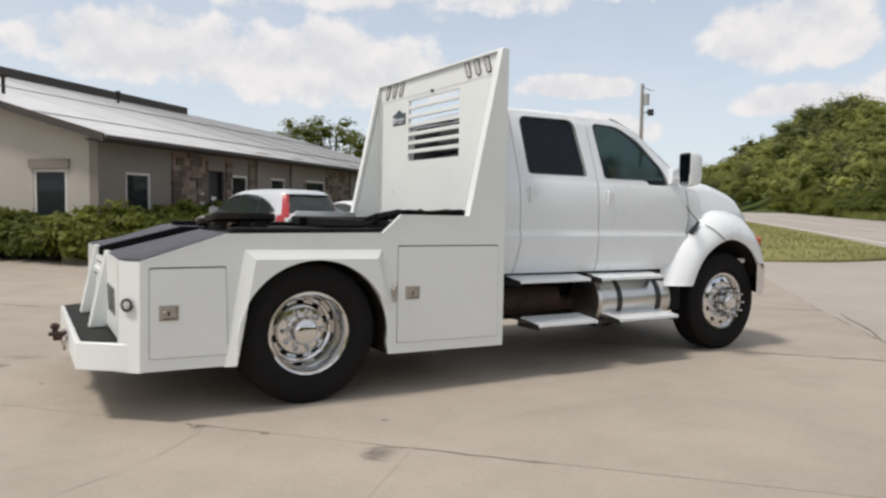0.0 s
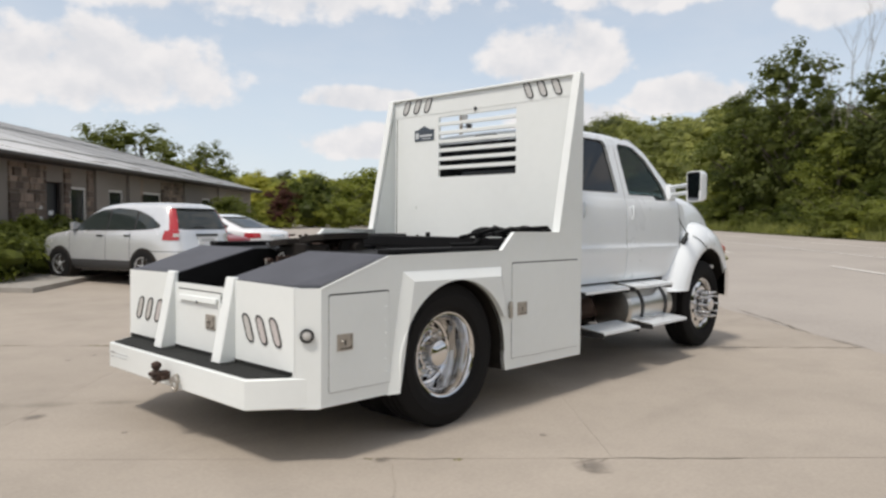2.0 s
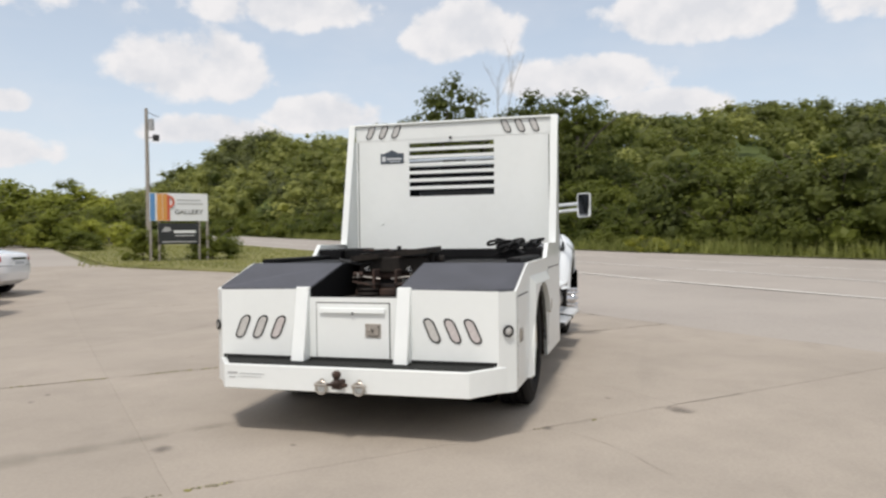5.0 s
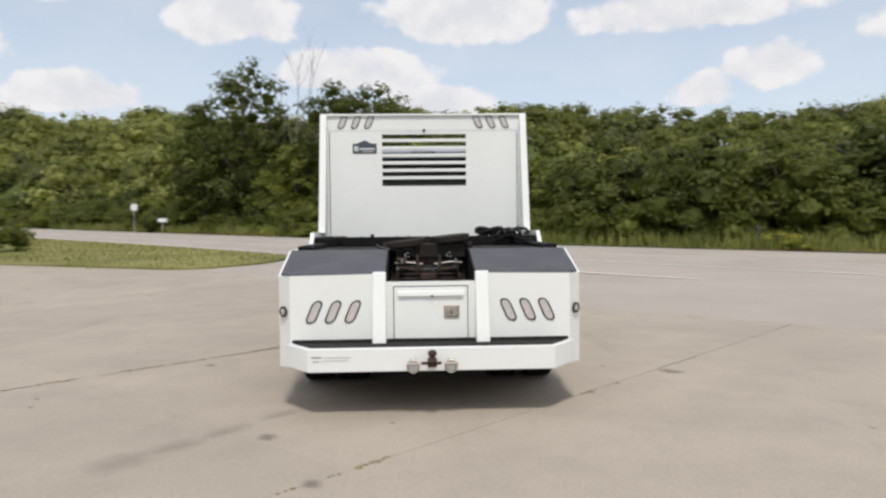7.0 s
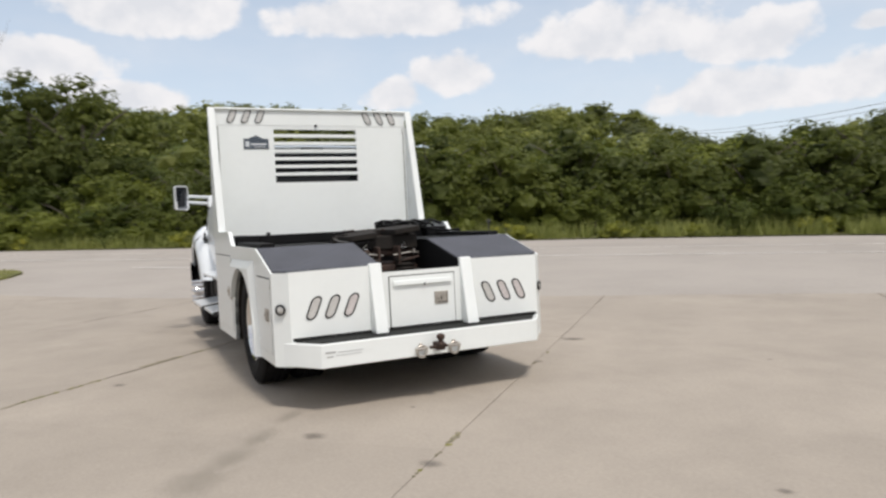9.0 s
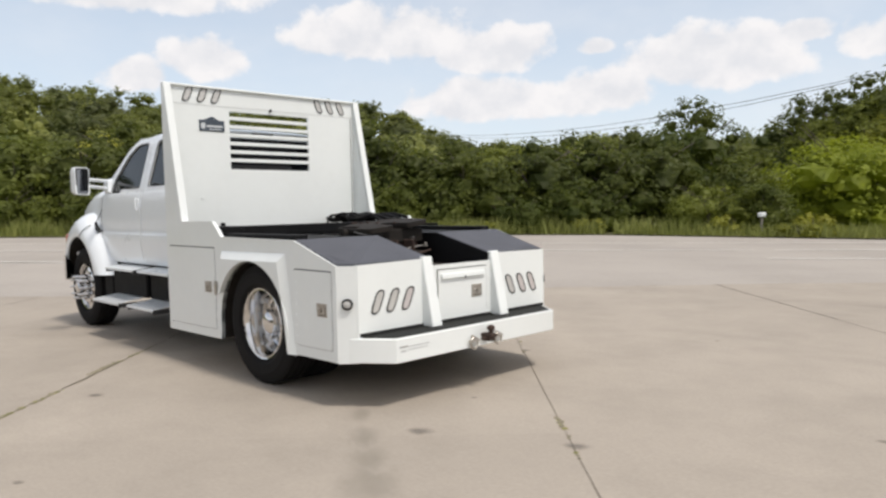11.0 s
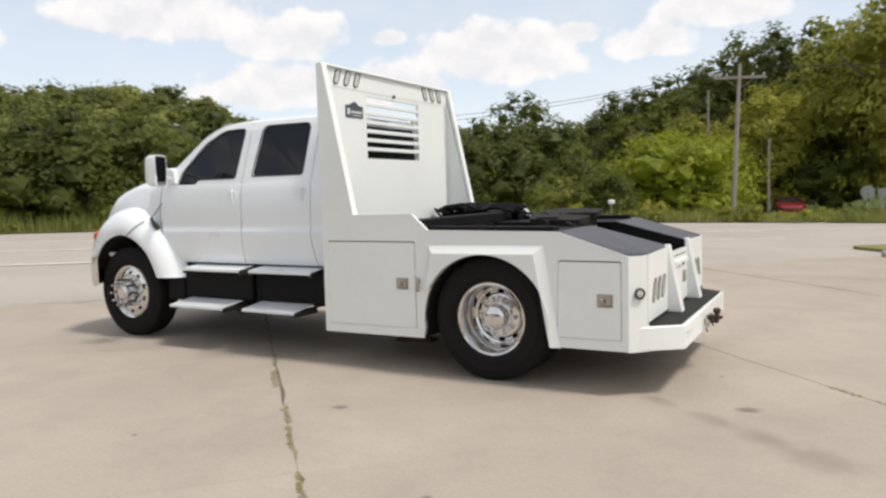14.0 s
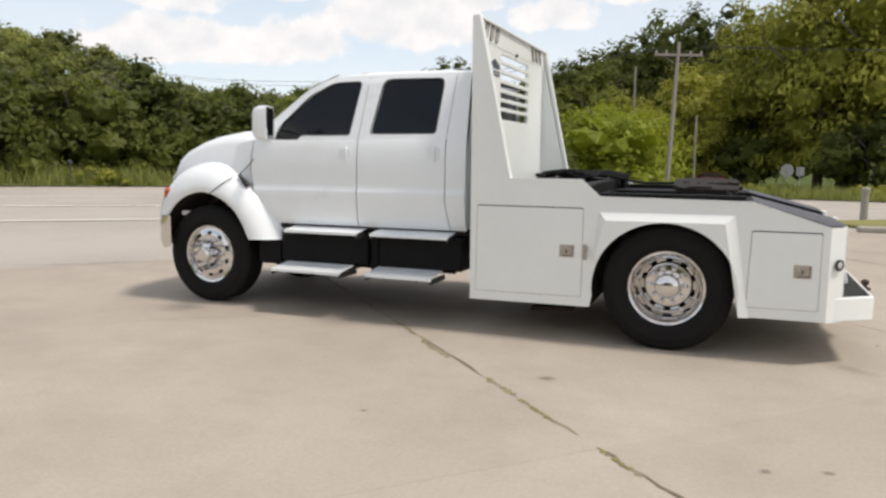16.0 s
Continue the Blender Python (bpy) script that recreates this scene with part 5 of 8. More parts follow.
for s in (1, -1):
    bm = nb()
    rings = []
    for q in np.linspace(radians(22), radians(176), 26):
        d = math.degrees(q)
        inn = float(np.interp(d, [22, 60, 90, 130, 150, 176], [0.615, 0.655, 0.680, 0.645, 0.615, 0.60]))
        out = float(np.interp(d, [22, 45, 70, 95, 120, 150, 180, 192], [0.76, 0.90, 0.955, 0.965, 0.905, 0.87, 0.93, 0.95]))
        deep = float(np.interp(d, [22, 60, 90, 140, 192], [0.80, 0.76, 0.72, 0.80, 0.90]))
        yo = float(np.interp(d, [22, 60, 120, 192], [1.06, 1.10, 1.115, 1.095]))
        prof = [(inn, yo - 0.035), (inn - 0.005, yo - 0.012), (inn + 0.012, yo), (inn + 0.05, yo + 0.004), (inn + (out - inn) * 0.52, yo - 0.02), (inn + (out - inn) * 0.80, yo - 0.075), (out, yo - 0.15), (out + 0.035, (yo - 0.15 + deep) / 2), (out + 0.05, deep), (out - 0.1, deep - 0.02)]
        rings.append([(FX + r * math.cos(q), s * y, max(0.52 + r * math.sin(q), 0.70 + 0.0001 * d if q > 2 else 0.0)) for r, y in prof])
    skin(bm, rings)
    part("front_fender", bm, WHITE, truck, "white rounded front fender", smooth=55)
    bm = nb()                                              # seam across the fender
    tube(bm, [(FX + r * math.cos(radians(k)), s * y, 0.52 + r * math.sin(radians(k))) for r, y, k in ((0.672, 1.112, 100), (0.72, 1.118, 104.5), (0.79, 1.108, 108.5), (0.85, 1.075, 111), (0.90, 1.03, 113))], 0.005, 5)
    tube(bm, [(5.48, s * 0.955, 1.545), (5.56, s * 0.965, 1.46), (5.65, s * 0.985, 1.375)], 0.005, 5)
    part("fender_seam", bm, PLASTIC, truck)
    bm = nb()                                              # panel between fender and door
    skin(bm, [[(5.25, s * 0.92, 0.95), (5.75, s * 0.92, 0.95), (5.75, s * 0.93, 1.45), (5.46, s * 0.945, 1.45)], [(5.25, s * 0.86, 0.95), (5.75, s * 0.82, 0.95), (5.75, s * 0.88, 1.70), (5.46, s * 0.91, 1.75)]])
    part("cowl_panel", bm, WHITE, truck)
    bm = nb()                                              # hood latch
    tube(bm, [(5.64, s * 0.985, 1.375), (5.58, s * 0.995, 1.315)], 0.020, 8)
    tube(bm, [(5.58, s * 0.995, 1.315), (5.53, s * 0.985, 1.265)], 0.030, 8)
    part("hood_latch", bm, RIM_DARK, truck, "black rubber hood latch")
    bm = nb()
    rings = []
    for q in np.linspace(radians(24), radians(163), 24):
        d = math.degrees(q)
        ww, yw = float(np.interp(d, [22, 60, 90, 130, 150, 176], [0.615, 0.655, 0.680, 0.645, 0.615, 0.60])), float(np.interp(d, [22, 60, 120, 192], [1.03, 1.07, 1.085, 1.07]))
        rings.append([(FX + r * math.cos(q), s * y, 0.52 + r * math.sin(q)) for r, y in ((ww - 0.004, 0.60), (ww - 0.004, yw), (ww + 0.012, yw), (ww + 0.012, 0.60))])
    skin(bm, rings)
    part("front_wheel_well", bm, CHASSIS, truck)
    bm = nb()
    box(bm, 6.50, 6.605, s * 0.90, s * 1.068, 1.09, 1.23, bev=0.03)
    part("turn_signal", bm, AMBER, truck, "amber turn signal")
    bm = nb()
    box(bm, 6.46, 6.60, s * 0.66, s * 0.94, 1.04, 1.22, bev=0.03)
    part("headlight", bm, LENS, truck, "clear headlight")
    part("bracket_bar", boxed(6.30, 6.42, s * 0.86, s * 0.99, 0.93, 0.975, bev=0.005), FRAME, truck)
part("grille", boxed(6.55, 6.68, -0.68, 0.68, 0.92, 1.40, bev=0.03), CHROME, truck, "chrome grille")
bm = nb()
sec = [(0.0, 0.60), (0.05, 0.58), (0.08, 0.66), (0.08, 0.86), (0.05, 0.93), (0.0, 0.93)]
rings = []
for y, x in ((-1.12, 6.46), (-1.10, 6.54), (-0.95, 6.62), (0, 6.68), (0.95, 6.62), (1.10, 6.54), (1.12, 6.46)):
    rings.append([(x + a, y, b) for a, b in sec])
skin(bm, rings)
part("front_bumper", bm, CHROME, truck, "chrome front bumper", smooth=40)

# --- tank, battery boxes, steps ---
bm = nb()
lathe(bm, [(4.26, 0.0), (4.262, 0.15), (4.275, 0.222), (4.30, 0.245), (4.33, 0.25), (5.20, 0.25), (5.225, 0.245), (5.245, 0.222), (5.25, 0.0)], "x", centre=(0, -0.77, 0.585), n=44)
tank = part("fuel_tank", bm, TANK, truck, "round polished aluminium fuel tank")
for x in (4.52, 5.05):
    bm = nb()
    lathe(bm, [(x - 0.03, 0.249), (x - 0.03, 0.257), (x + 0.03, 0.257), (x + 0.03, 0.249)], "x", centre=(0, -0.77, 0.585), n=44)
    part("tank_strap", bm, RIM_DARK, tank, "black tank strap")
bm = nb()
lathe(bm, [(3.15, 0.0), (3.16, 0.12), (4.0, 0.12), (4.01, 0.0)], "x", centre=(0, -0.62, 0.62), n=20)
part("muffler", bm, RUST, truck, "rusty muffler")
bm = nb()
for k in range(3):
    tube(bm, [(3.02 + 0.03 * k, -0.95 - 0.03 * k, 0.80), (3.04 + 0.03 * k, -0.98, 0.62), (3.06 + 0.03 * k, -0.9, 0.48)], 0.014, 6)
part("hose", bm, TANK, truck)
part("battery_box", boxed(4.15, 5.15, 0.50, 0.97, 0.50, 0.82, bev=0.015), BLACK, truck, "black battery box")
part("air_tank_box", boxed(3.15, 4.02, 0.50, 0.97, 0.50, 0.82, bev=0.015), BLACK, truck, "black storage box")
part("box_hanger", boxed(4.04, 4.13, 0.52, 0.93, 0.44, 0.82, bev=0.01), BLACK, truck)


def step(x0, x1, z, s, y0, y1):
    """A white tread plate with slots and dark ends."""
    bm = plate([(x0, y0), (x0, y1), (x1, y1), (x1, y0)], [[(x0 + 0.08 + k * 0.16, v), (x0 + 0.08 + k * 0.16, v + 0.008), (x0 + 0.15 + k * 0.16, v + 0.008), (x0 + 0.15 + k * 0.16, v)] for k in range(int((x1 - x0 - 0.1) / 0.16)) for v in (y0 + 0.09, y0 + 0.17)], lambda a, b, d: (a, s * b, z - d + (y1 - b) * 0.13), 0.008)
    st = part("side_step", bm, WHITE, truck, "white tread-plate side step", smooth=0)
    bm = nb()
    box(bm, x0, x1, s * (y1 - 0.008), s * (y1 + 0.002), z - 0.026, z + 0.002, bev=0.002)
    part("step_lip", bm, WHITE, st)
    for x in (x0, x1 - 0.015):
        part("step_end", boxed(x, x + 0.015, s * (y0 - 0.05), s * (y1 - 0.009), z - 0.055, z - 0.009), RIM_DARK, st)


for s in (1, -1):
    step(3.24, 4.05, 0.840, s, 0.84, 1.115)
    step(4.19, 5.02, 0.838, s, 0.84, 1.115)
    step(3.35, 4.03, 0.466, s, 0.94 if s > 0 else 0.985, 1.25)
    step(4.31, 5.09, 0.458, s, 0.94 if s > 0 else 0.985, 1.25)
    for x in (3.5, 3.95, 4.4, 5.0):
        part("step_hanger", boxed(x, x + 0.03, s * 0.45, s * 1.20, 0.424, 0.440), CHASSIS, truck)
    part("step_beam", boxed(3.4, 5.2, s * 0.44, s * 0.50, 0.40, 0.60), CHASSIS, truck)
    part("splash_panel", boxed(5.16, 5.42, s * 0.62, s * 0.98, 0.46, 0.72, bev=0.01), BLACK, truck, "black splash panel behind the wheel")
bm = nb()
skin(bm, [[(2.15, y, 0.16), (2.55, y, 0.14), (2.55, y, 0.17), (2.15, y, 0.19)] for y in (0.55, 0.70)])
part("hanging_shield", bm, RUST, truck)

# ---- parked cars: nose towards local +x, wheels on local z = 0 ----
def road_wheel(x, y, r, parent, s, rimmat=None):
    w = new("wheel")
    w.parent = parent
    w.matrix_basis = Matrix.Translation((x, y, r))
    bm = nb()
    lathe(bm, [(-0.10 * s, r * 0.62), (-0.11 * s, r * 0.85), (-0.09 * s, r), (0.09 * s, r), (0.11 * s, r * 0.85), (0.10 * s, r * 0.62)], "y", n=32)
    part("tyre", bm, RUBBER, w)
    bm = nb()
    lathe(bm, [(-0.1 * s, r * 0.63), (0.10 * s, r * 0.64), (0.09 * s, r * 0.58), (0.06 * s, r * 0.57), (0.06 * s, r * 0.56)], "y", n=32)
    for k in range(5):
        a = 2 * math.pi * k / 5 + 0.3
        c, q = math.cos(a), math.sin(a)
        skin(bm, [[(rr * c - t * q, yy * s, rr * q + t * c) for t, yy in ((-wd, 0.055), (0, 0.085), (wd, 0.055))] for rr, wd in ((0.03, 0.045), (r * 0.57, 0.035))], caps=True)
    lathe(bm, [(0.05 * s, 0.07), (0.09 * s, 0.05), (0.095 * s, 0.0)], "y", n=16)
    part("rim", bm, rimmat or CHROME, w, "five-spoke alloy rim")
    bm = nb()
    lathe(bm, [(0.0, r * 0.62), (0.0, 0.0)], "y", n=20)
    part("brake_disc", bm, CHASSIS, w)


class Shell:
    """A car body as rounded plan outlines, one above another: levels of (z, nose, tail, half width), n the squareness of the corners."""

    def __init__(self, levels, n=5.0):
        self.rows, self.n = np.array(levels), n

    def level(self, z):
        r = self.rows
        return tuple(float(np.interp(z, r[:, 0], r[:, k])) for k in (1, 2, 3))

    def at(self, angle, z, out=0.0):
        """The place on the shell at an angle in plan, 0 at the tail's middle, 90 degrees at the left flank."""
        f, t, w = self.level(z)
        c, q = -math.cos(radians(angle)), math.sin(radians(angle))
        e = 2 / self.n
        x = (f + t) / 2 + ((f - t) / 2 + out) * math.copysign(abs(c) ** e, c)
        return x, (w + out) * math.copysign(abs(q) ** e, q), z

    def flank(self, x, z, s, out=0.0):
        f, t, w = self.level(z)
        u = min(0.999, abs((x - (f + t) / 2) / ((f - t) / 2)))
        return x, s * (w * (1 - u ** self.n) ** (1 / self.n) + out), z

    def rear(self, y, z, out=0.0):
        f, t, w = self.level(z)
        u = min(0.999, abs(y / w))
        return (f + t) / 2 - (f - t) / 2 * (1 - u ** self.n) ** (1 / self.n) - out, y, z


def patch(bm, place, nu, nv, thick=0.02):
    """A curved sheet over u, v from 0 to 1; place(u, v, out) gives its points, lying out from the body."""
    rings = []
    for u in np.linspace(0, 1, nu):
        rings.append([place(u, v, 0.0) for v in np.linspace(0, 1, nv)] + [place(u, v, -thick) for v in np.linspace(1, 0, nv)])
    skin(bm, rings)
    return bm


def car(label, at, paint, shell, dlo, panes, rear_glass, lamps, plate_z, wheels, r, cladding=False, category="car"):
    """A car: shell; dlo = window outline as (x, foot, top); panes = spans of x; rear_glass = (foot, top, half width); lamps = (z0, z1, angle0, angle1)."""
    c = thing(category.replace(" ", "_"), label, category, "cars parked in a row" if category != "distant car" else "", at=at)
    zs = sorted({float(z) for z in shell.rows[:, 0]} | {float(z) for z in np.linspace(shell.rows[0, 0], shell.rows[-1, 0], 22)})
    bm = nb()
    skin(bm, [[shell.at(a, z) for a in np.linspace(0, 360, 73)[:-1]] for z in zs])
    part("body", bm, paint, c, smooth=50)
    d = np.array(sorted(dlo))
    foot, top = (lambda x: float(np.interp(x, d[:, 0], d[:, 1]))), (lambda x: float(np.interp(x, d[:, 0], d[:, 2])))
    for s in (1, -1):
        lo, hi = d[0, 0] - 0.03, d[-1, 0] + 0.03
        bm = patch(nb(), lambda u, v, o: shell.flank(lo + (hi - lo) * u, foot(lo + (hi - lo) * u) - 0.02 + (top(lo + (hi - lo) * u) - foot(lo + (hi - lo) * u) + 0.04) * v, s, 0.004 + o), 26, 7)
        trim = part("window_trim", bm, RIM_DARK, c, smooth=50)
        for x0, x1 in panes:
            bm = patch(nb(), lambda u, v, o: shell.flank(x0 + (x1 - x0) * u, foot(x0 + (x1 - x0) * u) + (top(x0 + (x1 - x0) * u) - foot(x0 + (x1 - x0) * u)) * v, s, 0.009 + o), 14, 7, 0.004)
            part("side_window", bm, CAR_GLASS, trim, "dark side window", smooth=50)
        for x in (panes[0][0] + 0.02, panes[0][1], panes[1][1] + 0.10):
            bm = nb()
            tube(bm, [shell.flank(x, z, s, 0.0) for z in np.linspace(0.42, foot(x) - 0.01, 10)], 0.005, 4)
            part("door_gap", bm, RIM_DARK, c)
        for x0, x1 in panes[:2]:
            bm = nb()
            p = shell.flank(min(x0, x1) + 0.17, foot(x0) - 0.12, s, 0.012)
            box(bm, p[0] - 0.10, p[0] + 0.10, p[1] - 0.018, p[1] + 0.018, p[2] - 0.018, p[2] + 0.018, bev=0.012)
            part("door_handle", bm, RIM_DARK if cladding else paint, c)
        bm = nb()
        p = shell.flank(d[-1, 0] - 0.16, d[-1, 1] + 0.08, s, 0.10)
        rings = [[(p[0] + x, p[1] + s * k * y, p[2] + k * z) for y, z in ((-0.11, -0.05), (0.09, -0.08), (0.10, 0.06), (0.02, 0.09), (-0.10, 0.05))] for x, k in ((-0.05, 1.0), (0.03, 1.0), (0.09, 0.6))]
        skin(bm, rings)
        part("door_mirror", bm, paint, c, smooth=50)
        for z0, z1, a0, a1, lens in lamps:
            bm = patch(nb(), lambda u, v, o: shell.at(s * (a0 + (a1 - a0) * u), z0 + (z1 - z0) * v, 0.012 + o), 8, 8, 0.03)
            part("tail_light", bm, lens, c, "red tail light" if lens is RED_LENS else "clear reversing light", smooth=50)
        for x in wheels:
            y = shell.flank(x, 0.55, 1)[1]
            road_wheel(x, s * (y - 0.065), r, c, s, SILVER)
            bm = nb()
            lathe(bm, [(s * (y - 0.25), 0.0), (s * (y + 0.012), 0.0), (s * (y + 0.014), r + 0.04), (s * (y + 0.008), r + 0.055), (s * (y - 0.25), r + 0.055)], "y", centre=(x, 0, r), n=36)
            part("wheel_arch", bm, CHASSIS, c, "black wheel arch")
    z0, z1, w = rear_glass
    for nm, material, grow, out in (("rear_window_trim", RIM_DARK, 0.02, 0.004), ("rear_window", CAR_GLASS, 0.0, 0.010)):
        bm = patch(nb(), lambda u, v, o: shell.rear((2 * u - 1) * (w + grow) * (1 - 0.10 * v), z0 - grow + (z1 - z0 + 2 * grow) * v, out + o), 15, 7, 0.004 if out > 0.005 else 0.02)
        part(nm, bm, material, c, "curved dark rear window" if out > 0.005 else "", smooth=60)
    # windscreen
    zf = [z for z in zs if d[-1, 1] + 0.03 < z < max(shell.rows[:, 0]) - 0.06]
    bm = patch(nb(), lambda u, v, o: shell.at(180 + (2 * u - 1) * 46, zf[0] + (zf[-1] - zf[0]) * v, 0.008 + o), 15, 8, 0.02)
    part("windscreen", bm, CAR_GLASS, c, "dark windscreen", smooth=60)
    lip = patch(nb(), lambda u, v, o: shell.rear((2 * u - 1) * w * 0.95, z1 + 0.02 + 0.035 * v, 0.06 * (1 - v) + o), 13, 3, 0.03)
    part("roof_spoiler" if cladding else "window_lip", lip, paint, c, smooth=50)
    part("number_plate", patch(nb(), lambda u, v, o: shell.rear((2 * u - 1) * 0.26, plate_z - 0.075 + 0.15 * v, 0.018 + o), 5, 3, 0.02), SIGNW, c, "pale number plate")
    part("plate_bar", patch(nb(), lambda u, v, o: shell.rear((2 * u - 1) * 0.19, plate_z - 0.03 + 0.06 * v, 0.022 + o), 5, 3, 0.006), DECAL, c)
    part("plate_garnish", patch(nb(), lambda u, v, o: shell.rear((2 * u - 1) * 0.30, plate_z + 0.085 + 0.045 * v, 0.030 + o), 7, 3, 0.03), RIM_DARK if cladding else CHROME, c)
    part("bumper_seam", patch(nb(), lambda u, v, o: shell.at(-80 + 160 * u, 0.665 + 0.012 * v, 0.002 + o), 40, 2, 0.01), RIM_DARK, c, smooth=60)
    if cladding:
        part("lower_cladding", patch(nb(), lambda u, v, o: shell.at(360 * u, 0.25 + (0.21 + 0.07 * max(0, math.cos(2 * math.pi * u)) ** 3) * v, 0.010 + o), 73, 5, 0.02), PLASTIC, c, "dark grey lower cladding", smooth=60)
        bm = nb()
        tube(bm, [shell.rear(0.02 + 0.30 * k, z0 + 0.03 + 0.01 * k, 0.03) for k in (0, 0.5, 1)], 0.010, 5)
        part("rear_wiper", bm, RIM_DARK, c)
    part("underbody", boxed(shell.rows[0, 2] + 0.3, shell.rows[0, 1] - 0.3, -0.62, 0.62, 0.20, 0.30), CHASSIS, c)
    return c


def on_ground(x, y, heading, lift=0.0):
    return Matrix.Translation((x, y, ground_z(x, y) + lift)) @ Matrix.Rotation(radians(heading), 4, "Z")


SUV_SHELL = Shell([(0.24, 1.98, -2.02, 0.80), (0.34, 2.16, -2.20, 0.885), (0.50, 2.24, -2.27, 0.905), (0.62, 2.26, -2.28, 0.91), (0.80, 2.22, -2.24, 0.912), (0.92, 2.10, -2.215, 0.908), (1.00, 1.85, -2.20, 0.900), (1.06, 1.38, -2.185, 0.885), (1.12, 1.16, -2.165, 0.868), (1.30, 0.88, -2.085, 0.805), (1.45, 0.62, -2.00, 0.752), (1.56, 0.38, -1.93, 0.70), (1.62, 0.14, -1.85, 0.64), (1.66, -0.15, -1.68, 0.52), (1.68, -0.45, -1.30, 0.28)], 6.0)
SUV_DLO = [(1.00, 1.09, 1.11), (0.75, 1.09, 1.25), (0.45, 1.095, 1.40), (0.1, 1.10, 1.50), (-0.4, 1.105, 1.535), (-0.9, 1.11, 1.50), (-1.2, 1.12, 1.43), (-1.45, 1.135, 1.34), (-1.60, 1.155, 1.25), (-1.68, 1.17, 1.19)]
h = radians(107)
tx, ty = 4.30 + 2.25 * math.cos(h) + 0.85 * math.sin(h), 8.74 + 2.25 * math.sin(h) - 0.85 * math.cos(h)
car("silver compact SUV with grey lower cladding, parked by the hedge", on_ground(tx * 1.045 + 0.13, ty * 1.045 + 0.19, 107, 0.05) @ Matrix.Diagonal((1.0, 1.01, 1.035, 1)), SILVER, SUV_SHELL, SUV_DLO, ((0.98, -0.16), (-0.21, -1.00), (-1.05, -1.66)), (1.14, 1.54, 0.66), [(1.10, 1.55, 30, 50, RED_LENS), (0.90, 1.098, 28, 58, RED_LENS), (0.97, 1.04, 27, 40, LENS)], 0.90, (1.33, -1.29), 0.340, cladding=True, category="suv")
SED_SHELL = Shell([(0.20, 2.05, -2.05, 0.80), (0.32, 2.28, -2.28, 0.88), (0.50, 2.34, -2.33, 0.902), (0.65, 2.32, -2.32, 0.905), (0.78, 2.20, -2.30, 0.90), (0.88, 1.85, -2.28, 0.89), (0.94, 1.40, -2.24, 0.88), (0.985, 1.15, -2.08, 0.865), (1.02, 1.02, -1.74, 0.85), (1.15, 0.72, -1.36, 0.775), (1.28, 0.38, -1.02, 0.70), (1.37, 0.12, -0.76, 0.62), (1.42, -0.1, -0.52, 0.48), (1.435, -0.2, -0.42, 0.3)], 5.0)
SED_DLO = [(0.92, 0.99, 1.01), (0.6, 0.995, 1.16), (0.3, 1.0, 1.265), (-0.05, 1.005, 1.325), (-0.4, 1.01, 1.335), (-0.75, 1.02, 1.28), (-1.0, 1.03, 1.18), (-1.18, 1.05, 1.09)]
SED = (SED_SHELL, SED_DLO, ((0.90, -0.12), (-0.17, -1.14), (-1.15, -1.17)), (1.06, 1.34, 0.62), [(0.78, 0.92, 24, 58, RED_LENS)], 0.74, (1.42, -1.38), 0.33)
def tail_at(x, y, heading, half_len=2.3, half_w=0.80, lift=0.02):
    q = radians(heading)
    return on_ground(x + half_len * math.cos(q) + half_w * math.sin(q), y + half_len * math.sin(q) - half_w * math.cos(q), heading, lift)
car("white saloon car parked at the building", tail_at(8.32, 12.2, 108), CARWHITE, *SED)
car("dark red low car between two others", tail_at(6.40, 11.0, 107, lift=-0.02) @ Matrix.Diagonal((0.95, 0.94, 0.97, 1)), CARRED, *SED)

# ---- the low building: s runs along its front, b back from it ----
BM = Matrix(((S2, -S2, 0, (10.2 - 8.56) * S2), (S2, S2, 0, (10.2 + 8.56) * S2), (0.020, 0.0, 1, 0.05), (0, 0, 0, 1)))
house = thing("low_building", "single-storey grey stucco building with a pale metal roof", "building", at=BM)
LEN, DEP, EAVE, RID = 28.8, 21.5, 3.18, 6.15
front_wins = [(1.0, 2.0, 0.78, 2.20), (6.1, 7.1, 0.75, 2.33), (8.75, 9.85, 0.95, 2.33), (11.6, 13.5, 0.9, 2.35), (19.0, 20.2, 1.0, 2.3), (24.0, 25.2, 1.0, 2.3)]
front_door = (4.75, 5.65, 0.05, 2.42)


def rect(a0, a1, b0, b1):
    return [(a0, b0), (a0, b1), (a1, b1), (a1, b0)]


bm = plate([(0, 0), (LEN, 0), (LEN, EAVE), (0, EAVE)], [rect(*w) for w in front_wins] + [rect(*front_door)], lambda a, b, d: (a, d, b), 0.25)
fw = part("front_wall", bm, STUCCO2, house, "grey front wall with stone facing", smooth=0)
gab = [(0, 0), (DEP, 0), (DEP, EAVE), (DEP / 2, RID - 0.1), (0, EAVE)]
gwin = (0.66, 1.66, 0.72, 2.22)
bm = plate(gab, [rect(*gwin)], lambda a, b, d: (d, a + 0.25, b), 0.25)
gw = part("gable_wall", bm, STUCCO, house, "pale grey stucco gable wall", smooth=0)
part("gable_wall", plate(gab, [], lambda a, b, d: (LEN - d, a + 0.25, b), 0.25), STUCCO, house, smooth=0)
part("rear_wall", boxed(0, LEN, DEP, DEP + 0.25, 0, EAVE), STUCCO, house)


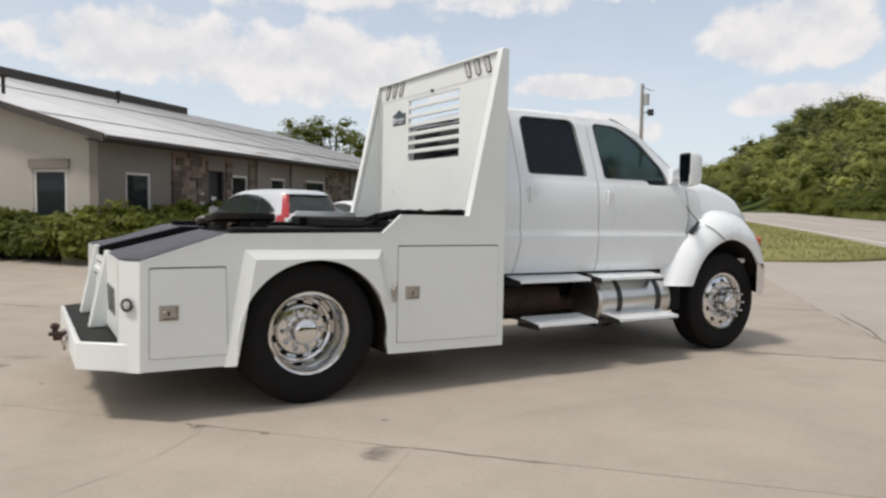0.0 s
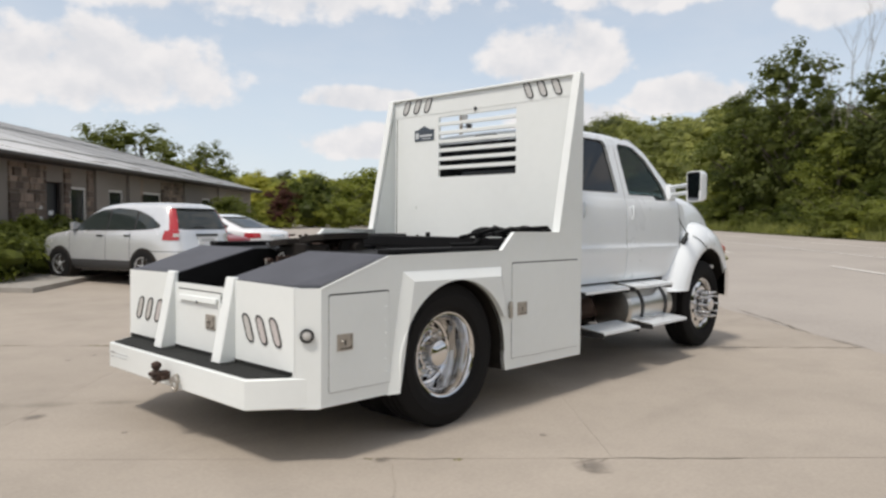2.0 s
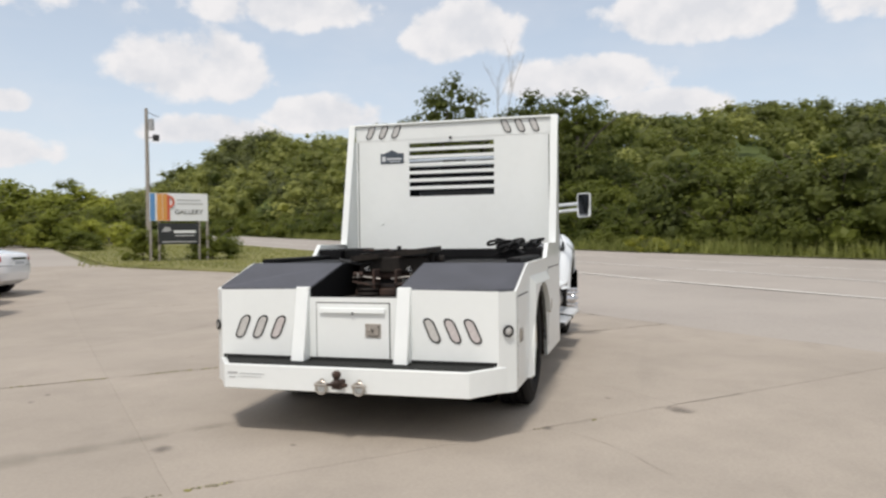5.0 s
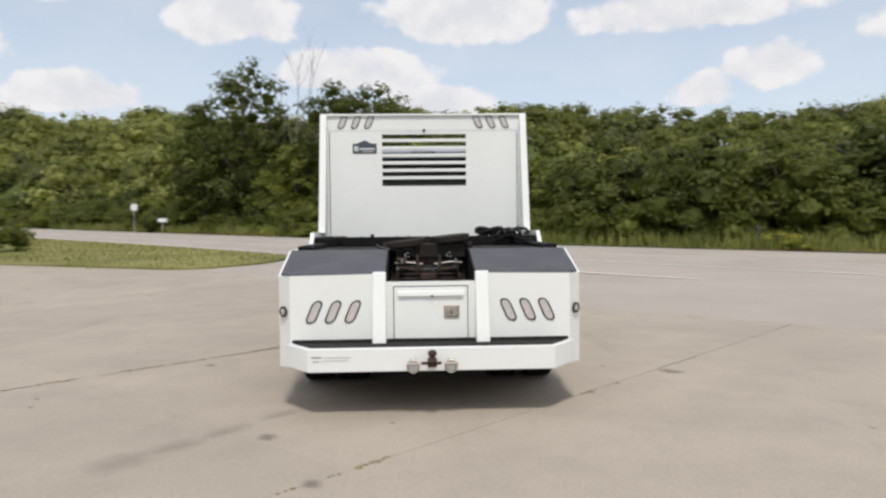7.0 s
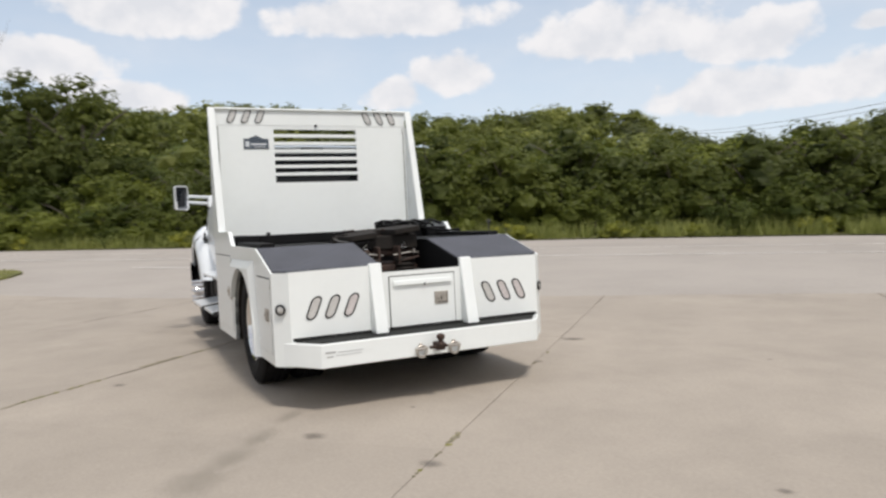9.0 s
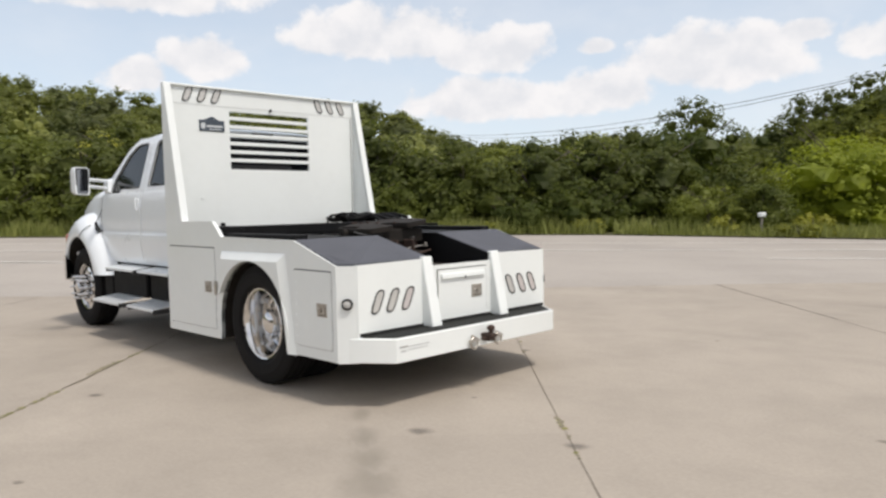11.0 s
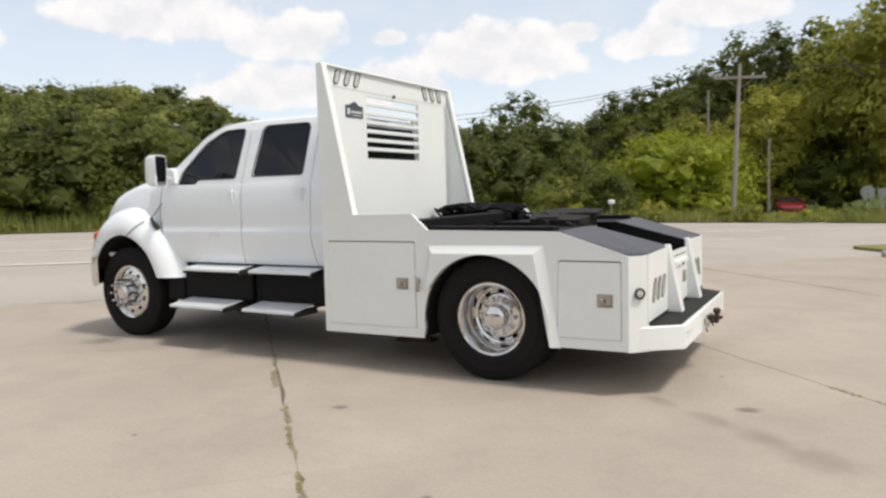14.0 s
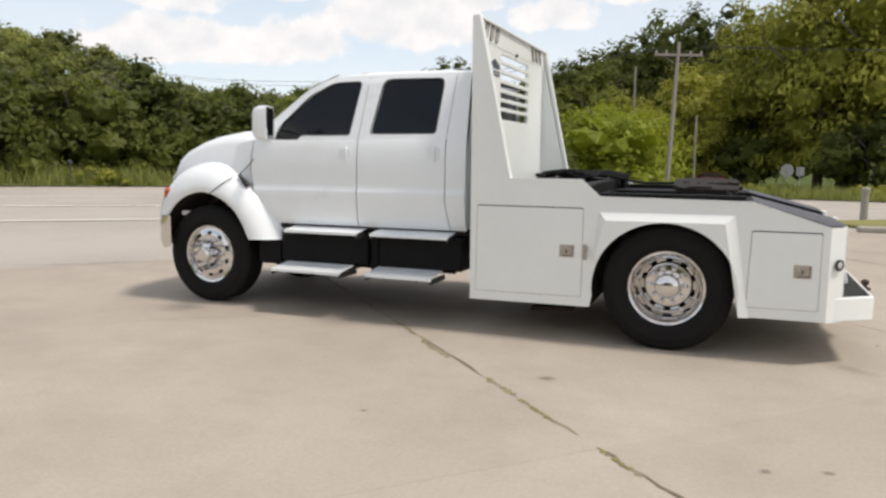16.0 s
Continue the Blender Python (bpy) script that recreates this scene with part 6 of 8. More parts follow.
def window(a0, a1, b0, b1, place, parent):
    """A framed window in a wall opening, with a pane and a sill."""
    f = 0.07
    bm = plate(rect(a0, a1, b0, b1), [rect(a0 + f, a1 - f, b0 + f, b1 - f)], lambda a, b, d: place(a, b, d + 0.02), 0.06)
    part("window_frame", bm, FRAME, parent, "white window frame", smooth=0)
    part("window_pane", plate(rect(a0 + f, a1 - f, b0 + f, b1 - f), [], lambda a, b, d: place(a, b, d + 0.05), 0.008), PANE, parent, smooth=0)
    part("room_dark", plate(rect(a0 - 0.1, a1 + 0.1, b0 - 0.1, b1 + 0.1), [], lambda a, b, d: place(a, b, d + 0.9), 0.02), FASCIA, parent, smooth=0)
    part("window_sill", plate(rect(a0 - 0.06, a1 + 0.06, b0 - 0.06, b0), [], lambda a, b, d: place(a, b, d - 0.05), 0.10), FRAME, parent, smooth=0)


for w in front_wins:
    window(*w, lambda a, b, d: (a, d, b), fw)
window(*gwin, lambda a, b, d: (d, a + 0.25, b), gw)
bm = plate(rect(gwin[0] - 0.1, gwin[1] + 0.1, gwin[3] + 0.02, gwin[3] + 0.25), [], lambda a, b, d: (d - 0.06, a + 0.25, b), 0.06)
part("lintel", bm, STUCCO2, gw)
part("entrance_door", plate(rect(*front_door), [], lambda a, b, d: (a, d + 0.16, b), 0.05), SIGNK, fw, "dark entrance door", smooth=0)
bm = plate(rect(front_door[0] - 0.02, front_door[1] + 0.02, 0.05, 2.5), [rect(front_door[0] + 0.06, front_door[1] - 0.06, 0.06, 2.40)], lambda a, b, d: (a, d + 0.05, b), 0.08)
part("door_frame", bm, FASCIA, fw)
part("notice", boxed(5.15, 5.4, 0.145, 0.155, 1.5, 1.62), SIGNW, fw)
part("wall_box", boxed(4.25, 4.42, -0.06, -0.002, 1.35, 1.75, bev=0.01), FRAME, fw)
# pilasters between the bays
for s0, s1 in ((7.6, 8.5), (10.2, 11.2), (16.2, 17.0), (21.5, 22.3)):
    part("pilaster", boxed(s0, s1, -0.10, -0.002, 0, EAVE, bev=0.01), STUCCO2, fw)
# ledge-stone facing, stone by stone
rng = random.Random(4)
for a0, a1 in ((2.9, 4.70), (5.70, 6.05), (7.15, 7.55), (11.25, 11.55), (13.55, 16.1)):
    b = 0.0
    while b < 2.8:
        hh = rng.uniform(0.10, 0.22)
        a = a0
        while a < a1 - 0.05:
            ww = min(rng.uniform(0.16, 0.46), a1 - a)
            bm = nb()
            d = rng.uniform(0.02, 0.07)
            box(bm, a + 0.008, a + ww - 0.008, -d, -0.001, b + 0.008, min(b + hh, 2.84) - 0.008)
            part("stone", bm, STONE, fw, smooth=0)
            a += ww
        b += hh
# roof with standing seams, eave and rake boards
OV = 0.55
slope = (RID - EAVE) / (DEP / 2 + 0.12)
for sgn in (0, 1):
    y_e, y_r = (-OV, DEP / 2 + 0.12) if not sgn else (DEP + 0.25 + OV, DEP / 2 + 0.12)
    z_e = EAVE - 0.02 - slope * OV * 0.9
    bm = nb()
    skin(bm, [[(x, y_e, z_e), (x, y_r, RID), (x, y_r, RID - 0.10), (x, y_e, z_e - 0.10)] for x in (-0.45, LEN + 0.45)])
    rf = part("metal_roof", bm, ROOF, house, "pale weathered metal roof, sky sheen painted along it", smooth=0)
    if not sgn:
        for t in (0.18, 0.62):
            bm = nb()
            y, z = y_e + (y_r - y_e) * t, z_e + (RID - z_e) * t
            box(bm, -0.45, LEN + 0.45, y - 0.02, y + 0.02, z, z + 0.035)
            part("roof_lap", bm, ROOF, rf)
        for k in range(9):
            x = -0.3 + k * 3.5
            bm = nb()
            skin(bm, [[(x - 0.015, y_e, z_e), (x + 0.015, y_e, z_e), (x + 0.015, y_e, z_e + 0.02), (x - 0.015, y_e, z_e + 0.02)], [(x - 0.015, y_r, RID), (x + 0.015, y_r, RID), (x + 0.015, y_r, RID + 0.02), (x - 0.015, y_r, RID + 0.02)]])
            part("roof_seam", bm, ROOF, rf, smooth=0)
        part("gutter", boxed(-0.45, LEN + 0.45, y_e - 0.10, y_e, z_e - 0.12, z_e - 0.03, bev=0.015), FASCIA, house, "dark eave gutter")
        part("soffit", boxed(-0.4, LEN + 0.4, y_e, 0.0, z_e - 0.14, z_e - 0.10), FASCIA, house)
    bm = nb()
    skin(bm, [[(-0.47, y_e, z_e - 0.18), (-0.47, y_r, RID - 0.16), (-0.47, y_r, RID + 0.02), (-0.47, y_e, z_e + 0.02)], [(-0.43, y_e, z_e - 0.18), (-0.43, y_r, RID - 0.16), (-0.43, y_r, RID + 0.02), (-0.43, y_e, z_e + 0.02)]])
    part("rake_board", bm, FASCIA, house)
part("ridge_parapet", boxed(-0.4, 19.6, DEP / 2 - 0.05, DEP / 2 + 0.25, RID - 0.1, RID + 0.32, bev=0.01), FASCIA, house, "dark band along the ridge")
for x, b in ((12.0, 9.0), (1.6, 4.4)):
    bm = nb()
    z = EAVE + slope * b
    tube(bm, [(x, b, z - 0.1), (x, b, z + 0.45)], 0.05, 10)
    box(bm, x - 0.09, x + 0.09, b - 0.09, b + 0.09, z + 0.45, z + 0.52, bev=0.02)
    part("roof_vent", bm, CHASSIS, house)

sheet("planting_bed", [((s - 8.56 + e) * S2, (s + 8.56 - e) * S2) for s, e in ((9.0, 0.0), (9.0, 1.35), (15.0, 1.35), (15.0, 0.0))], DIRT, 0.13, "mulched bed along the building", skirt=0.2)
sheet("walkway", [((s - 8.56 + e) * S2, (s + 8.56 - e) * S2) for s, e in ((9.2, 1.4), (9.2, 2.6), (26.0, 2.6), (26.0, 0.1), (15.1, 0.1), (15.1, 1.4))], KERB, 0.10, "concrete walkway with a low kerb", skirt=0.15)

# ---- roadside sign ----
sx, sy = 23.2, 18.0
sm = Matrix.Translation((sx, sy, ground_z(sx, sy) + 0.04)) @ Matrix.Rotation(radians(45), 4, "Z")
sign = thing("roadside_sign", "white gallery sign over a black one on wooden posts", "sign", at=sm)
for y in (-1.22, -0.86, 0.86, 1.22):
    part("post", boxed(-0.05, 0.05, y - 0.05, y + 0.05, 0, 2.1 if abs(y) > 1 else 3.0, bev=0.008), POLE, sign)
board = part("upper_board", boxed(-0.07, -0.01, -1.25, 1.25, 1.78, 3.02, bev=0.01), SIGNW, sign, "white board with coloured stripes")
for y0, y1, m_ in ((1.02, 1.23, BLUE), (0.72, 0.94, ORANGE), (0.50, 0.70, ORANGE)):
    part("stripe", boxed(-0.080, -0.071, y0, y1, 1.80, 3.0), m_, board)
bm = nb()
box(bm, -0.084, -0.081, 0.40, 0.52, 1.80, 2.95)
pts = [(-0.0825, 0.40 - 0.16 * math.sin(q), 2.63 + 0.22 * math.cos(q)) for q in np.linspace(0, math.pi, 12)]
tube(bm, pts, 0.05, 6)
part("letter_shape", bm, REDS, board)
for z, w0 in ((2.72, 0.85), (2.56, 0.95)):
    part("text_bar", boxed(-0.080, -0.071, 0.12 - w0 - 0.2, 0.10, z - 0.035, z + 0.035), DECAL, board)
tc = bpy.data.curves.new("gallery", "FONT")
tc.body, tc.size, tc.extrude, tc.align_x, tc.align_y = "GALLERY", 0.30, 0.004, "CENTER", "CENTER"
tmp = new("tmp_text", tc)
me = bpy.data.meshes.new_from_object(tmp.evaluated_get(bpy.context.evaluated_depsgraph_get()))
bpy.data.objects.remove(tmp)
me.materials.append(SIGNK)
txt = new("lettering", me)
txt.parent = board
txt.matrix_basis = Matrix.Translation((-0.078, -0.42, 2.18)) @ Matrix(((0, 0, -1, 0), (-1, 0, 0, 0), (0, 1, 0, 0), (0, 0, 0, 1)))
low = part("lower_board", boxed(-0.07, -0.01, -0.84, 0.90, 0.74, 1.68, bev=0.01), SIGNK, sign, "black board with a pale mark")
bm = nb()
skin(bm, [[(x, 0.78, 1.30), (x, 0.62, 1.52), (x, 0.42, 1.50), (x, 0.34, 1.36), (x, 0.5, 1.30)] for x in (-0.080, -0.071)])
part("mark_shape", bm, SIGN_GREY, low)
part("text_bar", boxed(-0.080, -0.071, -0.70, 0.25, 1.24, 1.36), SIGNW, low)
part("text_bar", boxed(-0.080, -0.071, -0.65, 0.20, 1.10, 1.15), DECAL, low)
part("text_bar", boxed(-0.080, -0.071, -0.72, 0.75, 0.82, 0.88), SIGN_GREY, low)

# ---- poles, wires, small signs ----
def utility_pole(x, y, h, label, arm=0.0, heading=0.0, transformer=False, r=0.13, lean=0.0):
    p = thing("utility_pole", label, "pole", "utility poles", at=Matrix.Translation((x, y, ground_z(x, y) - 0.1)) @ Matrix.Rotation(radians(-lean), 4, "Y") @ Matrix.Rotation(radians(heading), 4, "Z"))
    bm = nb()
    tube(bm, [(0, 0, 0), (0.02, 0.0, h * 0.5), (0.0, 0.02, h)], r, 10, taper=0.65)
    part("shaft", bm, POLE, p)
    if arm:
        a = part("crossarm", boxed(-0.06, 0.06, -arm, arm, h - 0.75, h - 0.62), POLE, p)
        for y0 in (-arm + 0.1, -arm * 0.5, arm * 0.5, arm - 0.1):
            bm = nb()
            lathe(bm, [(h - 0.62, 0.03), (h - 0.55, 0.05), (h - 0.48, 0.03), (h - 0.45, 0.0)], "z", centre=(0, y0, 0), n=8)
            part("insulator", bm, SIGN_GREY, a)
        bm = nb()
        for s in (1, -1):
            tube(bm, [(0.05, 0, h - 1.25), (0.05, s * arm * 0.6, h - 0.72)], 0.02, 6)
        part("arm_brace", bm, POLE, p)
    if transformer:
        bm = nb()
        lathe(bm, [(h - 1.4, 0.0), (h - 1.4, 0.17), (h - 0.7, 0.17), (h - 0.65, 0.10), (h - 0.62, 0.0)], "z", centre=(0, -0.28, 0), n=16)
        part("transformer", bm, SIGN_GREY, p)
        part("flood_lamp", boxed(-0.2, 0.15, -0.75, -0.35, h - 2.1, h - 1.7, bev=0.04), RIM_DARK, p, "dark flood lamp")
        bm = nb()
        tube(bm, [(0, 0, h - 1.9), (0, -0.5, h - 1.9)], 0.03, 6)
        part("lamp_arm", bm, CHASSIS, p)
        bm = nb()
        tube(bm, [(0, 0, h - 0.2), (0, -0.5, h - 0.45), (0, -0.75, h - 0.5)], 0.02, 6)
        part("top_bracket", bm, CHASSIS, p)
    return p


utility_pole(35.4, 29.0, 9.4, "tall wooden pole with a transformer and a flood lamp", transformer=True, heading=38, r=0.16)
utility_pole(4.15, -34.4, 8.2, "wooden utility pole with a crossarm at the road", arm=1.25, heading=-82, lean=2.4)
utility_pole(3.1, -42.0, 4.8, "short plain pole in the verge", r=0.09)
utility_pole(113.0, 59.0, 7.5, "distant plain pole before the wooded hill", r=0.16)
utility_pole(8.2, -51.6, 9.2, "distant wooden pole among the trees", r=0.11)


def wire(a, b, sag, r=0.018):
    bm = nb()
    a, b = Vector(a), Vector(b)
    tube(bm, [a.lerp(b, t) - Vector((0, 0, sag * 4 * t * (1 - t))) for t in np.linspace(0, 1, 14)], r, 4)
    tagged(part("overhead_wire", bm, CABLE, None), "thin black overhead wire between poles", "wire", "overhead wires")


wire((4.2, -34.2, 7.5), (60, -52, 10.5), 1.6)
wire((4.6, -34.8, 7.5), (60, -54, 10.5), 1.8)
wire((3.0, -34.6, 7.5), (-45, -40, 8.5), 1.0)
wire((2.6, -34.2, 7.5), (-45, -39, 8.5), 1.2)


def road_sign(x, y, h, w, hh, label, shape="box", face=None, heading=0):
    p = thing("road_sign", label, "road sign", at=Matrix.Translation((x, y, ground_z(x, y) - 0.02)) @ Matrix.Rotation(radians(heading), 4, "Z"))
    part("post", boxed(-0.03, 0.03, -0.03, 0.03, 0, h, bev=0.005), SIGN_GREY, p)
    pts = rect(-w / 2, w / 2, h - hh, h) if shape == "box" else [(w / 2 * math.cos(q) * 1.08, h - hh / 2 + hh / 2 * math.sin(q) * 1.08) for q in np.linspace(radians(22.5), radians(382.5), 9)[:-1]]
    part("sign_face", plate(pts, [], lambda a, b, d: (-0.05 + d, a, b), 0.015), face or SIGN_GREY, p, smooth=0)
    return p


road_sign(61.5, 25.7, 2.65, 0.55, 0.6, "small white road sign across the road", face=SIGNW, heading=15)
road_sign(57.5, 21.8, 1.35, 0.72, 0.32, "low white sign board in the weeds", face=SIGNW, heading=15)
road_sign(-2.05, -38.0, 1.75, 0.72, 0.72, "octagonal stop sign seen from behind", "oct", heading=60)
road_sign(-2.75, -38.3, 1.6, 0.42, 0.5, "small plain sign plate on a post", heading=70)
for x, y, zz, lab in ((9.5, -30.4, 0.5, "small white marker in the weeds"),):
    b = thing("marker_box", lab, "marker", at=Matrix.Translation((x, y, ground_z(x, y))))
    part("stake", boxed(-0.04, 0.04, -0.04, 0.04, 0, zz + 0.5), POLE, b)
    part("box", boxed(-0.12, 0.12, -0.25, 0.25, zz + 0.4, zz + 0.62, bev=0.04), SIGNW, b)
hyd = thing("standpipe", "grey standpipe among the tall weeds", "standpipe", at=Matrix.Translation((27.5, -16.0, ground_z(27.5, -16))))
bm = nb()
tube(bm, [(0, 0, 0), (0, 0, 0.95)], 0.04, 8)
box(bm, -0.08, 0.08, -0.09, 0.09, 0.92, 1.10, bev=0.03)
part("pipe", bm, PLASTIC, hyd)
post = thing("concrete_bollard", "pale concrete bollard on the grass island", "bollard", at=Matrix.Translation((-2.75, -16.4, ground_z(-2.75, -16.4) + 0.05)))
bm = nb()
lathe(bm, [(0, 0.105), (0.80, 0.10), (0.80, 0.12), (0.90, 0.12), (0.93, 0.09), (0.94, 0.0)], "z", n=20)
part("post", bm, KERB, post)
ws = thing("wheel_stop", "low dark kerb stone at the island", "kerb stone", at=Matrix.Translation((-2.6, -11.6, ground_z(-2.6, -11.6))) @ Matrix.Rotation(radians(8), 4, "Z"))
part("block", boxed(-0.9, 0.7, -0.12, 0.12, 0, 0.14, bev=0.03), KERB, ws)
shed = thing("low_shed", "small dark shed with a pale roof, half hidden by bushes", "shed", at=Matrix.Translation((52, 45.0, ground_z(52, 45.0))) @ Matrix.Rotation(radians(20), 4, "Z"))
part("shed_wall", boxed(-1.1, 1.1, -1.0, 1.0, 0, 1.3), FASCIA, shed)
bm = nb()
skin(bm, [[(x, -1.1, 1.33), (x, 0, 1.75), (x, 1.1, 1.33), (x, 1.1, 1.26), (x, 0, 1.68), (x, -1.1, 1.26)] for x in (-1.25, 1.25)])
part("shed_roof", bm, STUCCO, shed)
car("low red car parked among the far weeds", on_ground(2.1, -43.5, 100) @ Matrix.Diagonal((0.9, 0.9, 0.78, 1)), CARRED, *SED, category="distant car")

# ---- trees, bushes, weeds ----
gen = np.random.default_rng(7)


def leaf_mesh(name, centre, normal, size, material, slim=0.55, cores=(), jitter=0.34):
    """One mesh of many leaves: a kite-shaped blade at each centre, facing about along its normal; over the dense inner foliage."""
    n = len(centre)
    nn = normal + gen.normal(0, jitter, (n, 3))
    nn /= np.linalg.norm(nn, axis=1, keepdims=True) + 1e-9
    t = np.cross(nn, gen.normal(0, 1, (n, 3)))
    t /= np.linalg.norm(t, axis=1, keepdims=True) + 1e-9
    b = np.cross(nn, t)
    size = np.asarray(size).reshape(-1, 1) * np.ones((n, 1))
    v = np.stack([centre - t * size * 0.55, centre + b * size * slim * 0.5 - t * size * 0.08, centre + t * size * 0.55 - nn * size * 0.12, centre - b * size * slim * 0.5 - t * size * 0.08], 1).reshape(-1, 3)
    base, tris = 4 * n, []
    for cv, cf in cores:
        tris.append(cf + base)
        base += len(cv)
    v = np.concatenate([v, *(cv for cv, cf in cores)])
    tri = np.concatenate(tris).ravel() if tris else np.zeros(0, int)
    m = len(tri) // 3
    me = bpy.data.meshes.new(name)
    me.vertices.add(len(v))
    me.loops.add(4 * n + 3 * m)
    me.polygons.add(n + m)
    me.vertices.foreach_set("co", v.astype(np.float32).ravel())
    me.loops.foreach_set("vertex_index", np.concatenate([np.arange(4 * n), tri]).astype(np.int32))
    me.polygons.foreach_set("loop_start", np.concatenate([np.arange(0, 4 * n, 4), 4 * n + np.arange(0, 3 * m, 3)]).astype(np.int32))
    me.polygons.foreach_set("use_smooth", np.zeros(n + m, bool))
    me.update(calc_edges=True)
    me.materials.append(material)
    return me


def ball(level):
    """Points and triangles of a unit ball."""
    b = nb()
    bmesh.ops.create_icosphere(b, subdivisions=level, radius=1)
    b.verts.index_update()
    out = np.array([v.co[:] for v in b.verts]), np.array([[v.index for v in f.verts] for f in b.faces])
    b.free()
    return out


BALL_SMALL, BALL = ball(1), ball(2)


def crown(blobs, count, size, sprays=16, loose=0.24, core=0.58, ball_=None):
    """Leaf places over lobes (x, y, z, radius, height): each lobe carries sprays of leaves with gaps between, over a dim inner mass."""
    blobs = np.array(blobs)
    share = blobs[:, 3] * blobs[:, 4]
    pick = gen.choice(len(blobs), count, p=share / share.sum())
    way = gen.normal(0, 1, (len(blobs), sprays, 3))
    way /= np.linalg.norm(way, axis=2, keepdims=True)
    way[:, :, 2] = np.where(way[:, :, 2] < -0.35, -way[:, :, 2], way[:, :, 2])
    reach = gen.uniform(0.76, 1.04, (len(blobs), sprays, 1))
    which = gen.integers(0, sprays, count)
    d = (way * reach)[pick, which] + gen.normal(0, loose, (count, 3)) * np.array([1, 1, 0.75])
    b = blobs[pick]
    c = b[:, :3] + d * np.stack([b[:, 3], b[:, 3], b[:, 4]], 1)
    n = d / (np.linalg.norm(d, axis=1, keepdims=True) + 1e-9)
    unit, faces = ball_ or BALL
    cores = [(q[:3] + unit * gen.uniform(0.55, 1.0, (len(unit), 1)) * core * np.array([q[3], q[3], q[4]]), faces) for q in blobs]
    return c, n + np.array([0, 0, 0.35]), size * gen.uniform(0.6, 1.3, count), cores


def limbs(bm, height, spread, r, n, rnd, top=0.75):
    tube(bm, [(0, 0, -0.1), (0.05 * rnd.uniform(-1, 1), 0.04, height * 0.3), (0.15 * rnd.uniform(-1, 1), 0.1, height * 0.55), (0.1, 0.2 * rnd.uniform(-1, 1), height * top)], r, 8, taper=0.35)
    for k in range(n):
        a, z0 = rnd.uniform(0, 6.28), height * rnd.uniform(0.22, 0.6)
        ln = spread * rnd.uniform(0.6, 1.0)
        tube(bm, [(0.05, 0.05, z0), (math.cos(a) * ln * 0.5, math.sin(a) * ln * 0.5, z0 + ln * 0.45), (math.cos(a) * ln, math.sin(a) * ln, z0 + ln * 0.75)], r * 0.42, 6, taper=0.3)


def tree_kind(name, seed, height, spread, material, count, size, low=0.12, label="", category="tree", lumps=16, cone=False, open_=0.0):
    """Builds one tree of a kind at the origin, trunk and crown; the copies share its meshes. open_: how thin the crown is, 0 to 1."""
    rnd = random.Random(seed)
    t = thing(name, label, category, "trees and bushes across the road")
    bm = nb()
    limbs(bm, height, spread, 0.026 * height, 3 if cone or height < 3 else 9, rnd, top=0.95 if cone else 0.82)
    part("trunk", bm, BARK, t)
    blobs = []
    for k in range(lumps):
        f = (k + 0.5) / lumps
        z = height * (low + (0.92 - low) * f)
        wide = spread * ((1 - f) * 0.95 + 0.06 if cone else math.sin(math.pi * min(1, 0.24 + 0.70 * f)) ** 0.75)
        a = k * 2.4 + rnd.uniform(-0.6, 0.6)
        off = wide * (rnd.uniform(0.25, 0.95) if not cone else 0.4)
        rr_ = (wide * rnd.uniform(0.30, 0.54) + 0.12 * spread) * (1 - 0.25 * open_)
        blobs.append((off * math.cos(a), off * math.sin(a), z + rnd.uniform(-0.05, 0.05) * height, rr_, rr_ * rnd.uniform(0.55, 0.9) * (0.5 if cone else 1)))
    c, n, s, cores = crown(blobs, count, size, sprays=14 if open_ else 20, loose=0.17 + 0.06 * open_, core=(0.68 if spread < 3.1 else 0.60) - 0.30 * open_)
    fit = np.array([1, 1, height / np.percentile(c[:, 2], 99.5)])
    ob = new("crown", leaf_mesh("crown", c * fit, n, s, material, 0.62, cores=[(cv * fit, cf) for cv, cf in cores]))
    ob.parent = t
    return t


